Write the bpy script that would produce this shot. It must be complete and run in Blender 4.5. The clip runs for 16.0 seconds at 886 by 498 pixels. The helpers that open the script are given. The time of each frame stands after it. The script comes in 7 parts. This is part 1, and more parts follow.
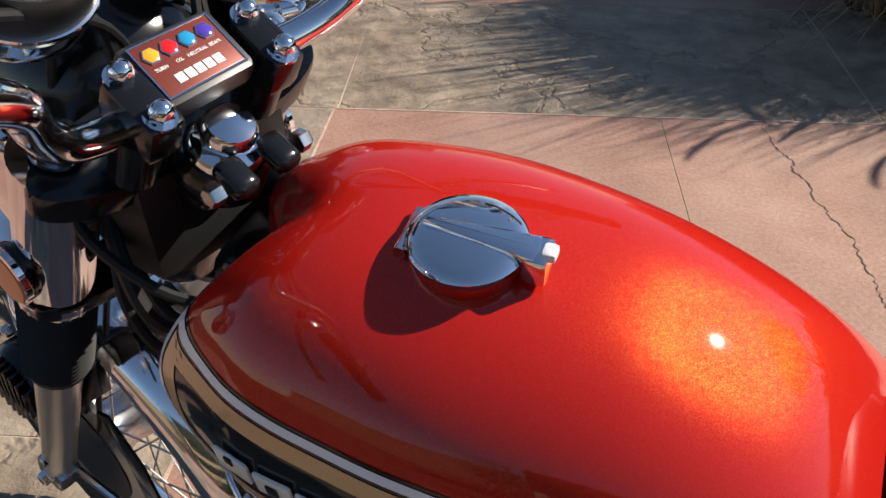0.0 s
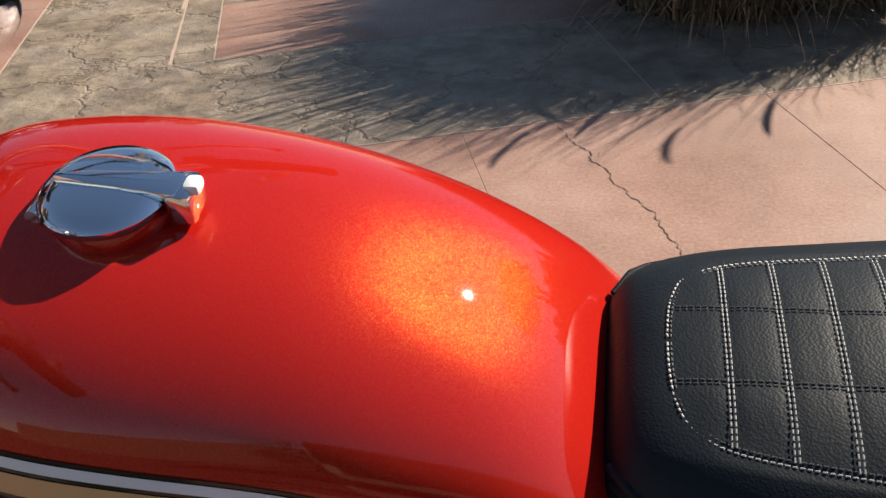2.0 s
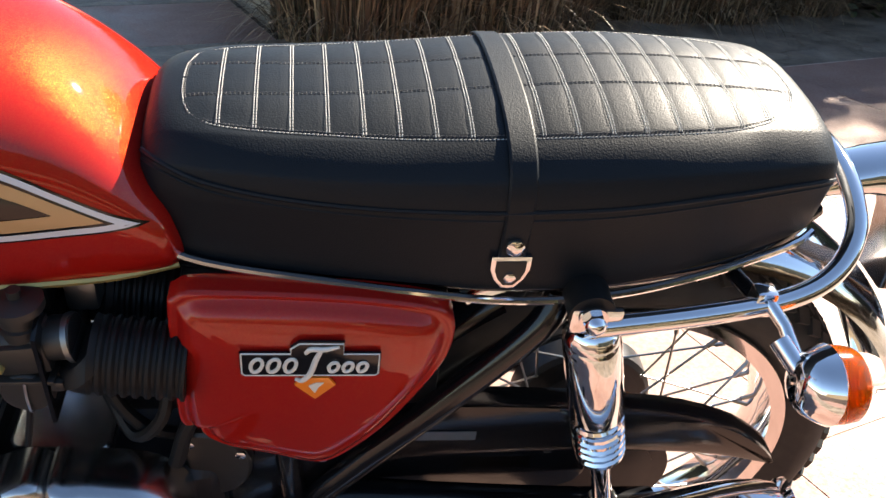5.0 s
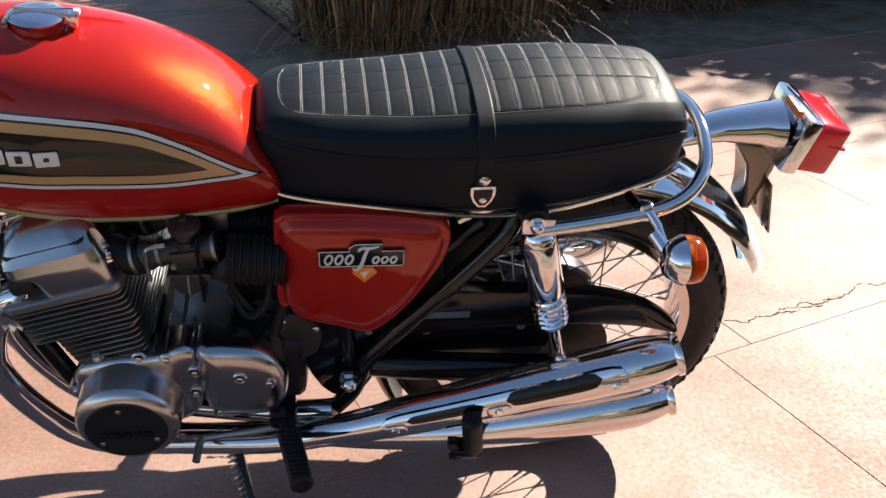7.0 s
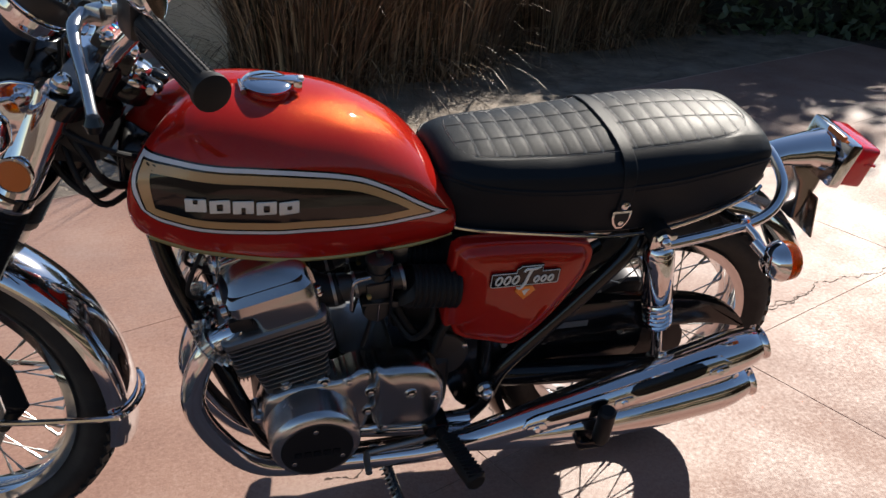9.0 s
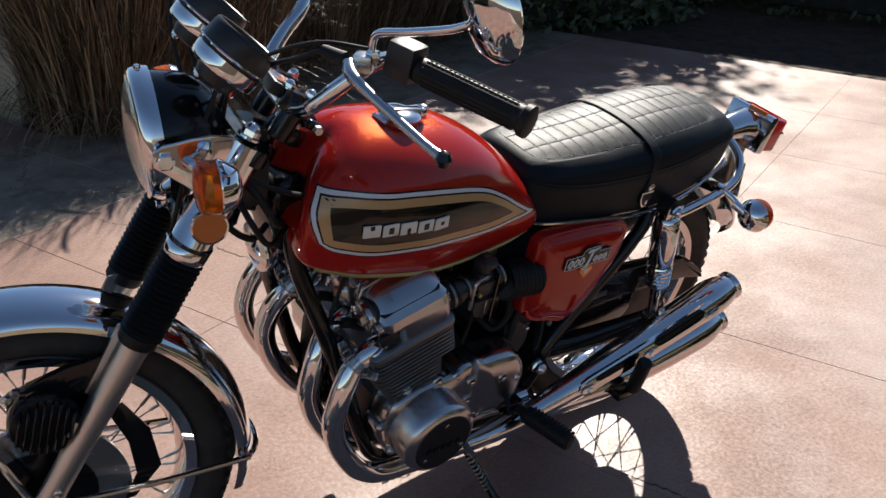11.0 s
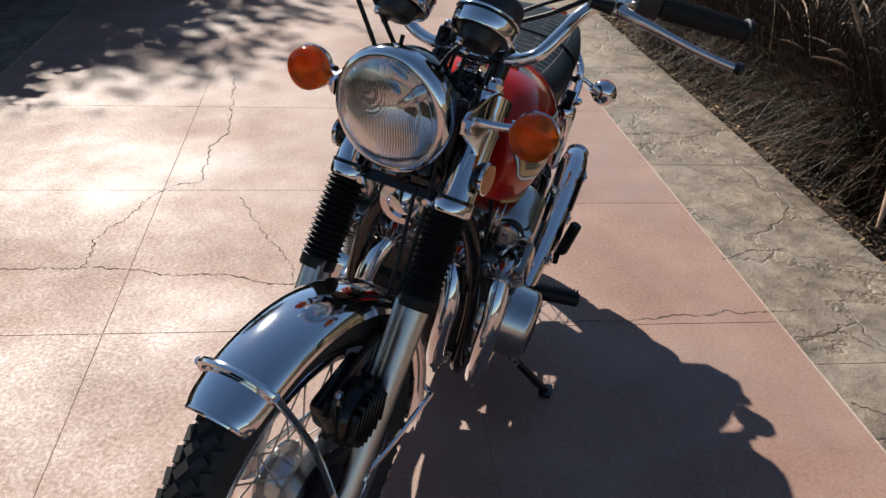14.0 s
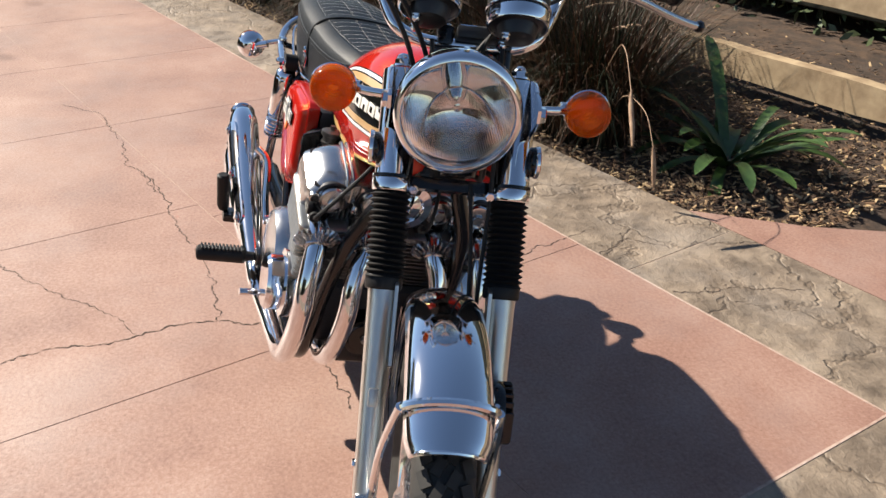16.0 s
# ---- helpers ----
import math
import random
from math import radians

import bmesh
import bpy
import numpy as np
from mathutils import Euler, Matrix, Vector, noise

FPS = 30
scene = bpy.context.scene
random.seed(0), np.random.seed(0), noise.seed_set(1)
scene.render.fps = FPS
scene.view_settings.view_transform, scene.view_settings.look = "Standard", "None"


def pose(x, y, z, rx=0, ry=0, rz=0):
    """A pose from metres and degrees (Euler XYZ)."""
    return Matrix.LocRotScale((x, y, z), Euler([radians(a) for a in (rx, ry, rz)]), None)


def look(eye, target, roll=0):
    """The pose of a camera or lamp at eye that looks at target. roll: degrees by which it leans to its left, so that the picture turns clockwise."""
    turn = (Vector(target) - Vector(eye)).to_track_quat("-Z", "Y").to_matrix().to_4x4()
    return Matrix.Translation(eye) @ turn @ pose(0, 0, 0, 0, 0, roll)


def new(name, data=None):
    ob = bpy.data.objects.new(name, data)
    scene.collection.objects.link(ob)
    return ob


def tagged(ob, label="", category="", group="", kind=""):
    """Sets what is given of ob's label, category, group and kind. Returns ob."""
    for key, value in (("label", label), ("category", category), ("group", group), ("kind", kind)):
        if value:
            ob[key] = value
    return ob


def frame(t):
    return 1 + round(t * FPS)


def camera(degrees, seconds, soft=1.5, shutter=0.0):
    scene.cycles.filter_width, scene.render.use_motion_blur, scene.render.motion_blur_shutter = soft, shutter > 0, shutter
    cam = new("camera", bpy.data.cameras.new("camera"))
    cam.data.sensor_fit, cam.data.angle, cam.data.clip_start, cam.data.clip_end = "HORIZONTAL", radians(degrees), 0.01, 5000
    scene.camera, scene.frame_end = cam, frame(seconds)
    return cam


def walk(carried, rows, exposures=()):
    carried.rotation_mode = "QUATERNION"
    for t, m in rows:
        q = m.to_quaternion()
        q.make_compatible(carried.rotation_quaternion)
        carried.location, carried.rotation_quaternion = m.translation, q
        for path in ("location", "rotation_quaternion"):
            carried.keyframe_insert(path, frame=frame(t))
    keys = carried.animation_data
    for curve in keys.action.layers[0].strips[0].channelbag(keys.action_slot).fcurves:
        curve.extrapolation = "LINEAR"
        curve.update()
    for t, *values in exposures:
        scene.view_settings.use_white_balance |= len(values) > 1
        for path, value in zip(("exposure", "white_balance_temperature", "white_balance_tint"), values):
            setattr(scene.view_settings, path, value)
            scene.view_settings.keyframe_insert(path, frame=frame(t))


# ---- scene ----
cam = camera(52.96, 16.0)
START = [
    (0, (0.76, -0.628, 1.226), (0.077, 0.841, 0.054), -0.0),
    (0.5, (0.778, -0.612, 1.202), (0.169, 0.854, -0.014), -0.3),
    (1, (0.819, -0.611, 1.18), (0.269, 0.885, -0.028), -1.3),
    (1.5, (0.845, -0.606, 1.163), (0.368, 0.963, 0.018), -2.7),
    (2, (0.87, -0.605, 1.142), (0.455, 1.031, 0.069), -4.3),
    (2.5, (0.885, -0.618, 1.123), (0.529, 1.058, 0.092), -4.5),
    (3, (0.891, -0.67, 1.094), (0.616, 1.041, 0.095), -2.8),
    (3.5, (0.908, -0.729, 1.096), (0.678, 0.993, 0.105), -0.9),
    (4, (0.942, -0.787, 1.067), (0.779, 0.975, 0.133), 1.0),
    (4.5, (1.013, -0.833, 1.041), (1.103, 0.943, 0.124), 3.4),
    (5, (1.02, -0.97, 1.066), (1.281, 0.778, 0.129), 4.9),
    (5.2, (1.003, -1.04, 1.094), (1.288, 0.701, 0.152), 4.9),
]
PATH = [
    (7.3, 0.9758, -1.4876, 1.2442, 61.31, -1.62, -6.26),
    (7.5, 0.9153, -1.5185, 1.2559, 61.89, -1.91, -7.55),
    (8, 0.7349, -1.5849, 1.2780, 63.65, -2.74, -12.45),
    (8.5, 0.6064, -1.6041, 1.2944, 64.23, -3.20, -14.61),
    (9, 0.4624, -1.5463, 1.2879, 64.19, -2.75, -16.34),
    (9.2, 0.4118, -1.5209, 1.2906, 63.92, -2.40, -17.62),
    (11.3, -0.3189, -1.3237, 1.3193, 65.58, -2.36, -40.14),
    (11.5, -0.3842, -1.2647, 1.3163, 65.13, -2.17, -42.13),
    (12, -0.5394, -1.1505, 1.3204, 64.44, -3.22, -48.33),
    (12.5, -0.7862, -1.0412, 1.3564, 64.87, -4.18, -57.30),
    (13, -0.9209, -0.9165, 1.3635, 64.88, -3.42, -62.83),
    (13.5, -0.9901, -0.7172, 1.3421, 63.87, -2.54, -68.45),
    (14, -1.0205, -0.5287, 1.3533, 62.63, -2.70, -74.82),
    (14.5, -1.0711, -0.3097, 1.3507, 62.84, -2.90, -85.03),
    (15, -1.1274, -0.1125, 1.3798, 63.21, -1.35, -94.91),
    (15.5, -1.1030, 0.0515, 1.3578, 62.91, -2.00, -100.48),
    (16, -1.0278, 0.2485, 1.3622, 62.40, -2.23, -105.46),
]
EXPOSURES = [(0.0, 1.02, 7000, 10), (2.0, 1.02, 7150, 10), (3.0, 1.10, 7150, 10), (4.0, 1.82, 7150, 10), (5.0, 2.20, 7300, 10), (6.2, 1.72, 7150, 10), (7.3, 1.44, 6950, 10), (8.0, 1.07, 6850, 10), (9.0, 0.84, 6750, 10), (11.5, 0.74, 6650, 8), (12.5, 0.95, 6650, 6), (13.3, 0.80, 6650, 7), (14.0, 0.63, 6600, 8), (14.5, 0.72, 6650, 8), (16.0, 1.16, 7000, 10)]
walk(cam, [(t, look(e, a, roll)) for t, e, a, roll in START] + [(t, pose(*p)) for t, *p in PATH], EXPOSURES)

# ---------------------------------------------------------------- light
SUN_EL, SUN_AZ = radians(38.0), math.atan2(0.75, 0.66)
world = bpy.data.worlds.new("sky")
scene.world = world
world.use_nodes = True
sky = world.node_tree.nodes.new("ShaderNodeTexSky")
sky.sky_type, sky.sun_disc = "NISHITA", False
sky.sun_elevation, sky.sun_rotation = SUN_EL, SUN_AZ
sky.air_density, sky.dust_density, sky.ozone_density = 1.0, 0.1, 3.0
back = world.node_tree.nodes["Background"]
back.inputs["Strength"].default_value = 0.058
world.node_tree.links.new(sky.outputs[0], back.inputs["Color"])
sun_dir = Vector((math.cos(SUN_EL) * math.sin(SUN_AZ), math.cos(SUN_EL) * math.cos(SUN_AZ), math.sin(SUN_EL)))
sun = new("sun", bpy.data.lights.new("sun", "SUN"))
sun.data.energy, sun.data.angle, sun.data.color = 4.8, radians(0.53), (1.0, 0.945, 0.87)
sun.matrix_world = look(sun_dir * 20, (0, 0, 0))


# ---------------------------------------------------------------- materials
def mat(name, color, rough=0.5, metal=0.0, **more):
    m = bpy.data.materials.new(name)
    m.use_nodes = True
    b = m.node_tree.nodes["Principled BSDF"]
    b.inputs["Base Color"].default_value = (*color, 1)
    b.inputs["Roughness"].default_value = rough
    b.inputs["Metallic"].default_value = metal
    for k, v in more.items():
        b.inputs[k.replace("_", " ")].default_value = v
    return m


def node(m, kind, **props):
    n = m.node_tree.nodes.new("ShaderNode" + kind)
    for k, v in props.items():
        if k in n.inputs:
            n.inputs[k].default_value = v
        elif k == "blend":
            n.data_type, n.blend_type = "RGBA", v
    return n


def link(m, a, b):
    m.node_tree.links.new(a, b)


def coords(m, which="Object"):
    return node(m, "TexCoord").outputs[which]


def noise_tex(m, scale, detail=4.0, rough=0.55, vec=None):
    n = node(m, "TexNoise", Scale=scale, Detail=detail, Roughness=rough)
    link(m, vec if vec else coords(m), n.inputs["Vector"])
    return n


def ramp(m, fac, stops):
    r = node(m, "ValToRGB")
    e = r.color_ramp.elements
    while len(e) < len(stops):
        e.new(0.5)
    for el, (p, c) in zip(e, stops):
        el.position, el.color = p, (*c, 1) if len(c) == 3 else c
    link(m, fac, r.inputs["Fac"])
    return r


def bump(m, height, strength, distance):
    b = node(m, "Bump", Strength=strength, Distance=distance)
    link(m, height, b.inputs["Height"])
    link(m, b.outputs[0], m.node_tree.nodes["Principled BSDF"].inputs["Normal"])
    return b


def bsdf(m):
    return m.node_tree.nodes["Principled BSDF"]


def mottle(m, lo, hi, scale, detail=6.0, p=(0.3, 0.7)):
    """Base colour between two tones by a noise."""
    n = noise_tex(m, scale, detail, 0.6)
    r = ramp(m, n.outputs["Fac"], [(p[0], lo), (p[1], hi)])
    link(m, r.outputs[0], bsdf(m).inputs["Base Color"])
    return r


def smudge(m, lo, hi, scale):
    """Roughness between two values by a noise."""
    n = noise_tex(m, scale, 5.0, 0.6)
    r = node(m, "MapRange")
    r.inputs[3].default_value, r.inputs[4].default_value = lo, hi
    link(m, n.outputs["Fac"], r.inputs[0])
    link(m, r.outputs[0], bsdf(m).inputs["Roughness"])


def make_paint():
    """Deep orange-red coat with gold flakes under clear lacquer."""
    m = mat("orange_flake_paint", (0.37, 0.014, 0.011), 0.5, 0.0, Coat_Weight=0.9, Coat_Roughness=0.03, Specular_IOR_Level=0.0)
    red = bsdf(m)
    tn = noise_tex(m, 5.0, 3.0)
    rr = ramp(m, tn.outputs["Fac"], [(0.3, (0.335, 0.0085, 0.0065)), (0.7, (0.365, 0.011, 0.0085))])
    link(m, rr.outputs[0], red.inputs["Base Color"])
    flake = node(m, "BsdfPrincipled")
    flake.inputs["Metallic"].default_value, flake.inputs["Roughness"].default_value = 1.0, 0.29
    flake.inputs["Coat Weight"].default_value, flake.inputs["Coat Roughness"].default_value = 0.8, 0.03
    v = node(m, "TexVoronoi", Scale=2900.0)
    link(m, coords(m), v.inputs["Vector"])
    fr = ramp(m, v.outputs["Color"], [(0.15, (0.80, 0.04, 0.012)), (0.5, (0.96, 0.09, 0.016)), (0.85, (1.0, 0.36, 0.08))])
    link(m, fr.outputs[0], flake.inputs["Base Color"])
    nb = node(m, "Bump", Strength=0.22, Distance=0.0004)
    link(m, v.outputs["Distance"], nb.inputs["Height"])
    link(m, nb.outputs[0], flake.inputs["Normal"])
    mix = node(m, "MixShader")
    share = ramp(m, v.outputs["Color"], [(0.40, (0.035, 0.035, 0.035)), (0.85, (0.12, 0.12, 0.12))])
    link(m, share.outputs[0], mix.inputs[0])
    link(m, red.outputs[0], mix.inputs[1])
    link(m, flake.outputs[0], mix.inputs[2])
    link(m, mix.outputs[0], m.node_tree.nodes["Material Output"].inputs["Surface"])
    return m


PAINT = make_paint()
CHROME = mat("chrome", (0.80, 0.80, 0.82), 0.05, 1.0)
smudge(CHROME, 0.03, 0.10, 14.0)
ALLOY = mat("polished_alloy", (0.54, 0.54, 0.55), 0.20, 1.0)
smudge(ALLOY, 0.14, 0.34, 30.0)
CAST = mat("cast_alloy", (0.30, 0.31, 0.31), 0.42, 1.0)
smudge(CAST, 0.30, 0.5, 60.0)
SATIN = mat("satin_alloy", (0.62, 0.61, 0.58), 0.34, 1.0)
smudge(SATIN, 0.26, 0.42, 40.0)
# for dark castings, and for engine recesses whose shade is put into the colour
DARKCAST = mat("dark_and_shaded_alloy", (0.040, 0.040, 0.043), 0.45, 0.8)
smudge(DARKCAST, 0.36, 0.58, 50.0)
SPOKE = mat("zinc_spoke", (0.40, 0.40, 0.39), 0.30, 1.0)
POLISHED = mat("buffed_alloy", (0.50, 0.50, 0.50), 0.20, 1.0)
smudge(POLISHED, 0.15, 0.30, 22.0)
# alloy coloured far down to carry the shade under the tank
CARB = mat("shade_toned_carburettor_alloy", (0.075, 0.073, 0.07), 0.38, 0.8)
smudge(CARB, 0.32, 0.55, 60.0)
BRONZED = mat("tarnished_chrome", (0.22, 0.19, 0.17), 0.16, 1.0)
smudge(BRONZED, 0.12, 0.34, 30.0)
BLACK = mat("black_enamel", (0.006, 0.006, 0.007), 0.12, 0.0, Specular_IOR_Level=0.45)
smudge(BLACK, 0.08, 0.22, 20.0)
RUBBER = mat("black_rubber", (0.0075, 0.0075, 0.008), 0.50, 0.0, Specular_IOR_Level=0.30)
smudge(RUBBER, 0.42, 0.65, 40.0)
TYRE = mat("tyre_rubber", (0.02, 0.019, 0.018), 0.72)
mottle(TYRE, (0.014, 0.0135, 0.013), (0.032, 0.030, 0.027), 30.0)
PLASTIC = mat("black_plastic", (0.014, 0.014, 0.015), 0.4)
# dark metal; its tone also stands in for shade in the muffler mouths
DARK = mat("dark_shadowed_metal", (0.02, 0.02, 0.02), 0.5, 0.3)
AMBER = mat("amber_lens", (0.90, 0.20, 0.012), 0.10, 0.0, Transmission_Weight=0.85, IOR=1.35)
AMBER_REFLECTOR = mat("amber_reflector", (0.55, 0.14, 0.02), 0.35, 0.0, Coat_Weight=0.25)
REDLENS = mat("red_lens", (0.90, 0.028, 0.045), 0.08, 0.0, Transmission_Weight=0.3, IOR=1.45, Coat_Weight=1.0)


def make_thin_glass(name, ribs=0.0):
    """Clear sheet glass: see-through with a glossy skin, and pressed ribs if asked for."""
    m = mat(name, (0.97, 0.98, 0.98), 0.02)
    clear, gloss, mix = node(m, "BsdfTransparent"), node(m, "BsdfGlossy", Roughness=0.02), node(m, "MixShader")
    fres = node(m, "Fresnel", IOR=1.5)
    if ribs:
        sep = node(m, "SeparateXYZ")
        link(m, coords(m), sep.inputs[0])
        wave = node(m, "Math")
        wave.operation = "MULTIPLY"
        wave.inputs[1].default_value = ribs
        link(m, sep.outputs["Y"], wave.inputs[0])
        sine = node(m, "Math")
        sine.operation = "SINE"
        link(m, wave.outputs[0], sine.inputs[0])
        r = ramp(m, sine.outputs[0], [(0.0, (0.84, 0.85, 0.86)), (0.55, (1.0, 1.0, 1.0))])
        link(m, r.outputs[0], clear.inputs[0])
        nb = node(m, "Bump", Strength=0.35, Distance=0.0005)
        link(m, sine.outputs[0], nb.inputs["Height"])
        link(m, nb.outputs[0], gloss.inputs["Normal"])
        link(m, nb.outputs[0], fres.inputs["Normal"])
    link(m, fres.outputs[0], mix.inputs[0])
    link(m, clear.outputs[0], mix.inputs[1])
    link(m, gloss.outputs[0], mix.inputs[2])
    link(m, mix.outputs[0], m.node_tree.nodes["Material Output"].inputs["Surface"])
    return m


GLASS = make_thin_glass("clear_glass")
RIBBED = make_thin_glass("ribbed_glass", 2 * math.pi / 0.0027)
MIRROR = mat("mirror_glass", (0.9, 0.9, 0.9), 0.01, 1.0)
WHITE = mat("white_stripe", (0.66, 0.67, 0.70), 0.4, 0.0, Coat_Weight=0.6, Coat_Roughness=0.05)
GOLD = mat("gold_stripe", (0.50, 0.31, 0.14), 0.4, 0.15, Coat_Weight=0.6, Coat_Roughness=0.05)
JET = mat("gloss_black_stripe", (0.006, 0.006, 0.006), 0.08)
BADGE = mat("badge_enamel", (0.74, 0.72, 0.66), 0.3, 0.0, Coat_Weight=0.5)
ORANGE = mat("orange_badge", (0.90, 0.24, 0.015), 0.35, 0.0, Coat_Weight=0.6)
BRASS = mat("yellowed_trim", (0.50, 0.38, 0.14), 0.35, 0.6)
THREAD = mat("pale_thread", (0.42, 0.41, 0.38), 0.5)
STITCH = mat("dark_thread", (0.06, 0.06, 0.062), 0.6)
REDPLATE = mat("brown_red_panel", (0.16, 0.03, 0.018), 0.35, 0.3, Coat_Weight=0.5)
INKWHITE = mat("white_print", (0.75, 0.75, 0.75), 0.5)


def make_vinyl():
    m = mat("black_vinyl", (0.006, 0.009, 0.0125), 0.46, 0.0, Specular_IOR_Level=0.20)
    v = node(m, "TexVoronoi", Scale=620.0)
    link(m, coords(m), v.inputs["Vector"])
    bump(m, v.outputs["Distance"], 0.25, 0.0007)
    smudge(m, 0.42, 0.58, 18.0)
    return m


VINYL = make_vinyl()


def make_concrete(name, tones, grain, rough=(0.7, 0.9), relief=0.004, coarse=2.2, slate=0.0):
    """tones: three colours from dark to light."""
    m = mat(name, tones[1], 0.8)
    vec = node(m, "NewGeometry").outputs["Position"]
    big = noise_tex(m, coarse, 8.0, 0.62, vec)
    fine = noise_tex(m, grain, 8.0, 0.7, vec)
    mix = node(m, "MixRGB")
    mix.blend_type = "MIX"
    mix.inputs[0].default_value = 0.45
    link(m, big.outputs["Fac"], mix.inputs[1])
    link(m, fine.outputs["Fac"], mix.inputs[2])
    r = ramp(m, mix.outputs[0], [(0.36, tones[0]), (0.5, tones[1]), (0.64, tones[2])])
    pale = noise_tex(m, coarse * 0.55, 10.0, 0.68, vec)
    pr = ramp(m, pale.outputs["Fac"], [(0.48, (0, 0, 0)), (0.70, (0.48, 0.48, 0.48))])
    bloom = node(m, "MixRGB")
    bloom.inputs[2].default_value = (*[0.55 * t + 0.45 * sum(tones[2]) / 3 for t in tones[2]], 1)
    link(m, pr.outputs[0], bloom.inputs[0])
    link(m, r.outputs[0], bloom.inputs[1])
    r = bloom
    speck = noise_tex(m, 240.0, 2.0, 0.5, vec)
    rs = ramp(m, speck.outputs["Fac"], [(0.28, (0.50, 0.47, 0.44)), (0.40, (1, 1, 1)), (0.62, (1, 1, 1)), (0.74, (1.32, 1.34, 1.36))])
    mul = node(m, "MixRGB")
    mul.blend_type = "MULTIPLY"
    mul.inputs[0].default_value = 0.7
    link(m, r.outputs[0], mul.inputs[1])
    link(m, rs.outputs[0], mul.inputs[2])
    if slate:
        # stamped stone outlines: wandering shallow grooves
        warp = noise_tex(m, 2.6, 5.0, 0.6, vec)
        off = node(m, "MixRGB")
        off.blend_type = "LINEAR_LIGHT"
        off.inputs[0].default_value = 0.34
        link(m, vec, off.inputs[1])
        link(m, warp.outputs["Color"], off.inputs[2])
        cells = node(m, "TexVoronoi", Scale=slate)
        cells.feature = "DISTANCE_TO_EDGE"
        link(m, off.outputs[0], cells.inputs["Vector"])
        line = ramp(m, cells.outputs["Distance"], [(0.0, (0.66, 0.63, 0.60)), (0.03, (1, 1, 1))])
        dark = node(m, "MixRGB")
        dark.blend_type = "MULTIPLY"
        dark.inputs[0].default_value = 0.8
        link(m, mul.outputs[0], dark.inputs[1])
        link(m, line.outputs[0], dark.inputs[2])
        mul = dark
        deep = node(m, "MixRGB")
        deep.blend_type = "MULTIPLY"
        deep.inputs[0].default_value = 1.0
        link(m, mix.outputs[0], deep.inputs[1])
        link(m, line.outputs[0], deep.inputs[2])
        mix = deep
    link(m, mul.outputs[0], bsdf(m).inputs["Base Color"])
    rr = node(m, "MapRange")
    rr.inputs[3].default_value, rr.inputs[4].default_value = rough
    rr.inputs[1].default_value, rr.inputs[2].default_value = 0.38, 0.64
    worn = node(m, "MixRGB")
    worn.inputs[0].default_value = 0.6
    link(m, fine.outputs["Fac"], worn.inputs[1])
    link(m, pale.outputs["Fac"], worn.inputs[2])
    link(m, worn.outputs[0], rr.inputs[0])
    link(m, rr.outputs[0], bsdf(m).inputs["Roughness"])
    bump(m, mix.outputs[0], 0.6, relief)
    return m


RED_CONCRETE = make_concrete("red_concrete", ((0.168, 0.080, 0.057), (0.252, 0.136, 0.099), (0.328, 0.205, 0.158)), 90.0, (0.80, 0.45), 0.003)
bsdf(RED_CONCRETE).inputs["Specular IOR Level"].default_value = 0.72
GREY_CONCRETE = make_concrete("stamped_grey_concrete", ((0.080, 0.060, 0.043), (0.19, 0.146, 0.106), (0.32, 0.252, 0.185)), 12.0, (0.5, 0.75), 0.040, 5.0, 1.7)
SOIL = make_concrete("bark_mulch", ((0.014, 0.009, 0.006), (0.045, 0.026, 0.015), (0.11, 0.065, 0.036)), 45.0, (0.85, 0.98), 0.03, 9.0)
CRACK = mat("crack_shadow", (0.055, 0.036, 0.028), 0.95)
LEAF = mat("strap_leaf", (0.05, 0.10, 0.022), 0.4)
mottle(LEAF, (0.016, 0.042, 0.009), (0.055, 0.105, 0.024), 6.0)


def make_grass(name="dry_grass", tones=((0.040, 0.036, 0.015), (0.10, 0.055, 0.030), (0.22, 0.13, 0.070), (0.46, 0.33, 0.19))):
    m = mat(name, (0.12, 0.07, 0.035), 0.45)
    g = node(m, "NewGeometry")
    r = ramp(m, g.outputs["Random Per Island"], list(zip((0.0, 0.3, 0.6, 1.0), tones)))
    link(m, r.outputs[0], bsdf(m).inputs["Base Color"])
    return m


GRASS = make_grass()
REDGRASS = make_grass("red_fountain_grass", ((0.007, 0.012, 0.004), (0.012, 0.017, 0.006), (0.036, 0.012, 0.006), (0.10, 0.052, 0.026)))
bsdf(REDGRASS).inputs["Specular IOR Level"].default_value, bsdf(REDGRASS).inputs["Roughness"].default_value = 0.2, 0.55
HEDGE = mat("hedge_leaf", (0.07, 0.10, 0.04), 0.5)
mottle(HEDGE, (0.04, 0.06, 0.026), (0.10, 0.13, 0.06), 3.0)
TIMBER = mat("weathered_timber", (0.36, 0.26, 0.15), 0.8)
mottle(TIMBER, (0.22, 0.15, 0.085), (0.45, 0.34, 0.21), 9.0)
STUCCO = mat("stucco", (0.60, 0.51, 0.39), 0.9)
mottle(STUCCO, (0.50, 0.41, 0.30), (0.62, 0.52, 0.39), 3.0)


# ---------------------------------------------------------------- mesh helpers
def finish(name, bm, material, smooth=True):
    bmesh.ops.recalc_face_normals(bm, faces=bm.faces)
    me = bpy.data.meshes.new(name)
    bm.to_mesh(me)
    bm.free()
    for p in me.polygons:
        p.use_smooth = smooth
    me.materials.append(material)
    return me


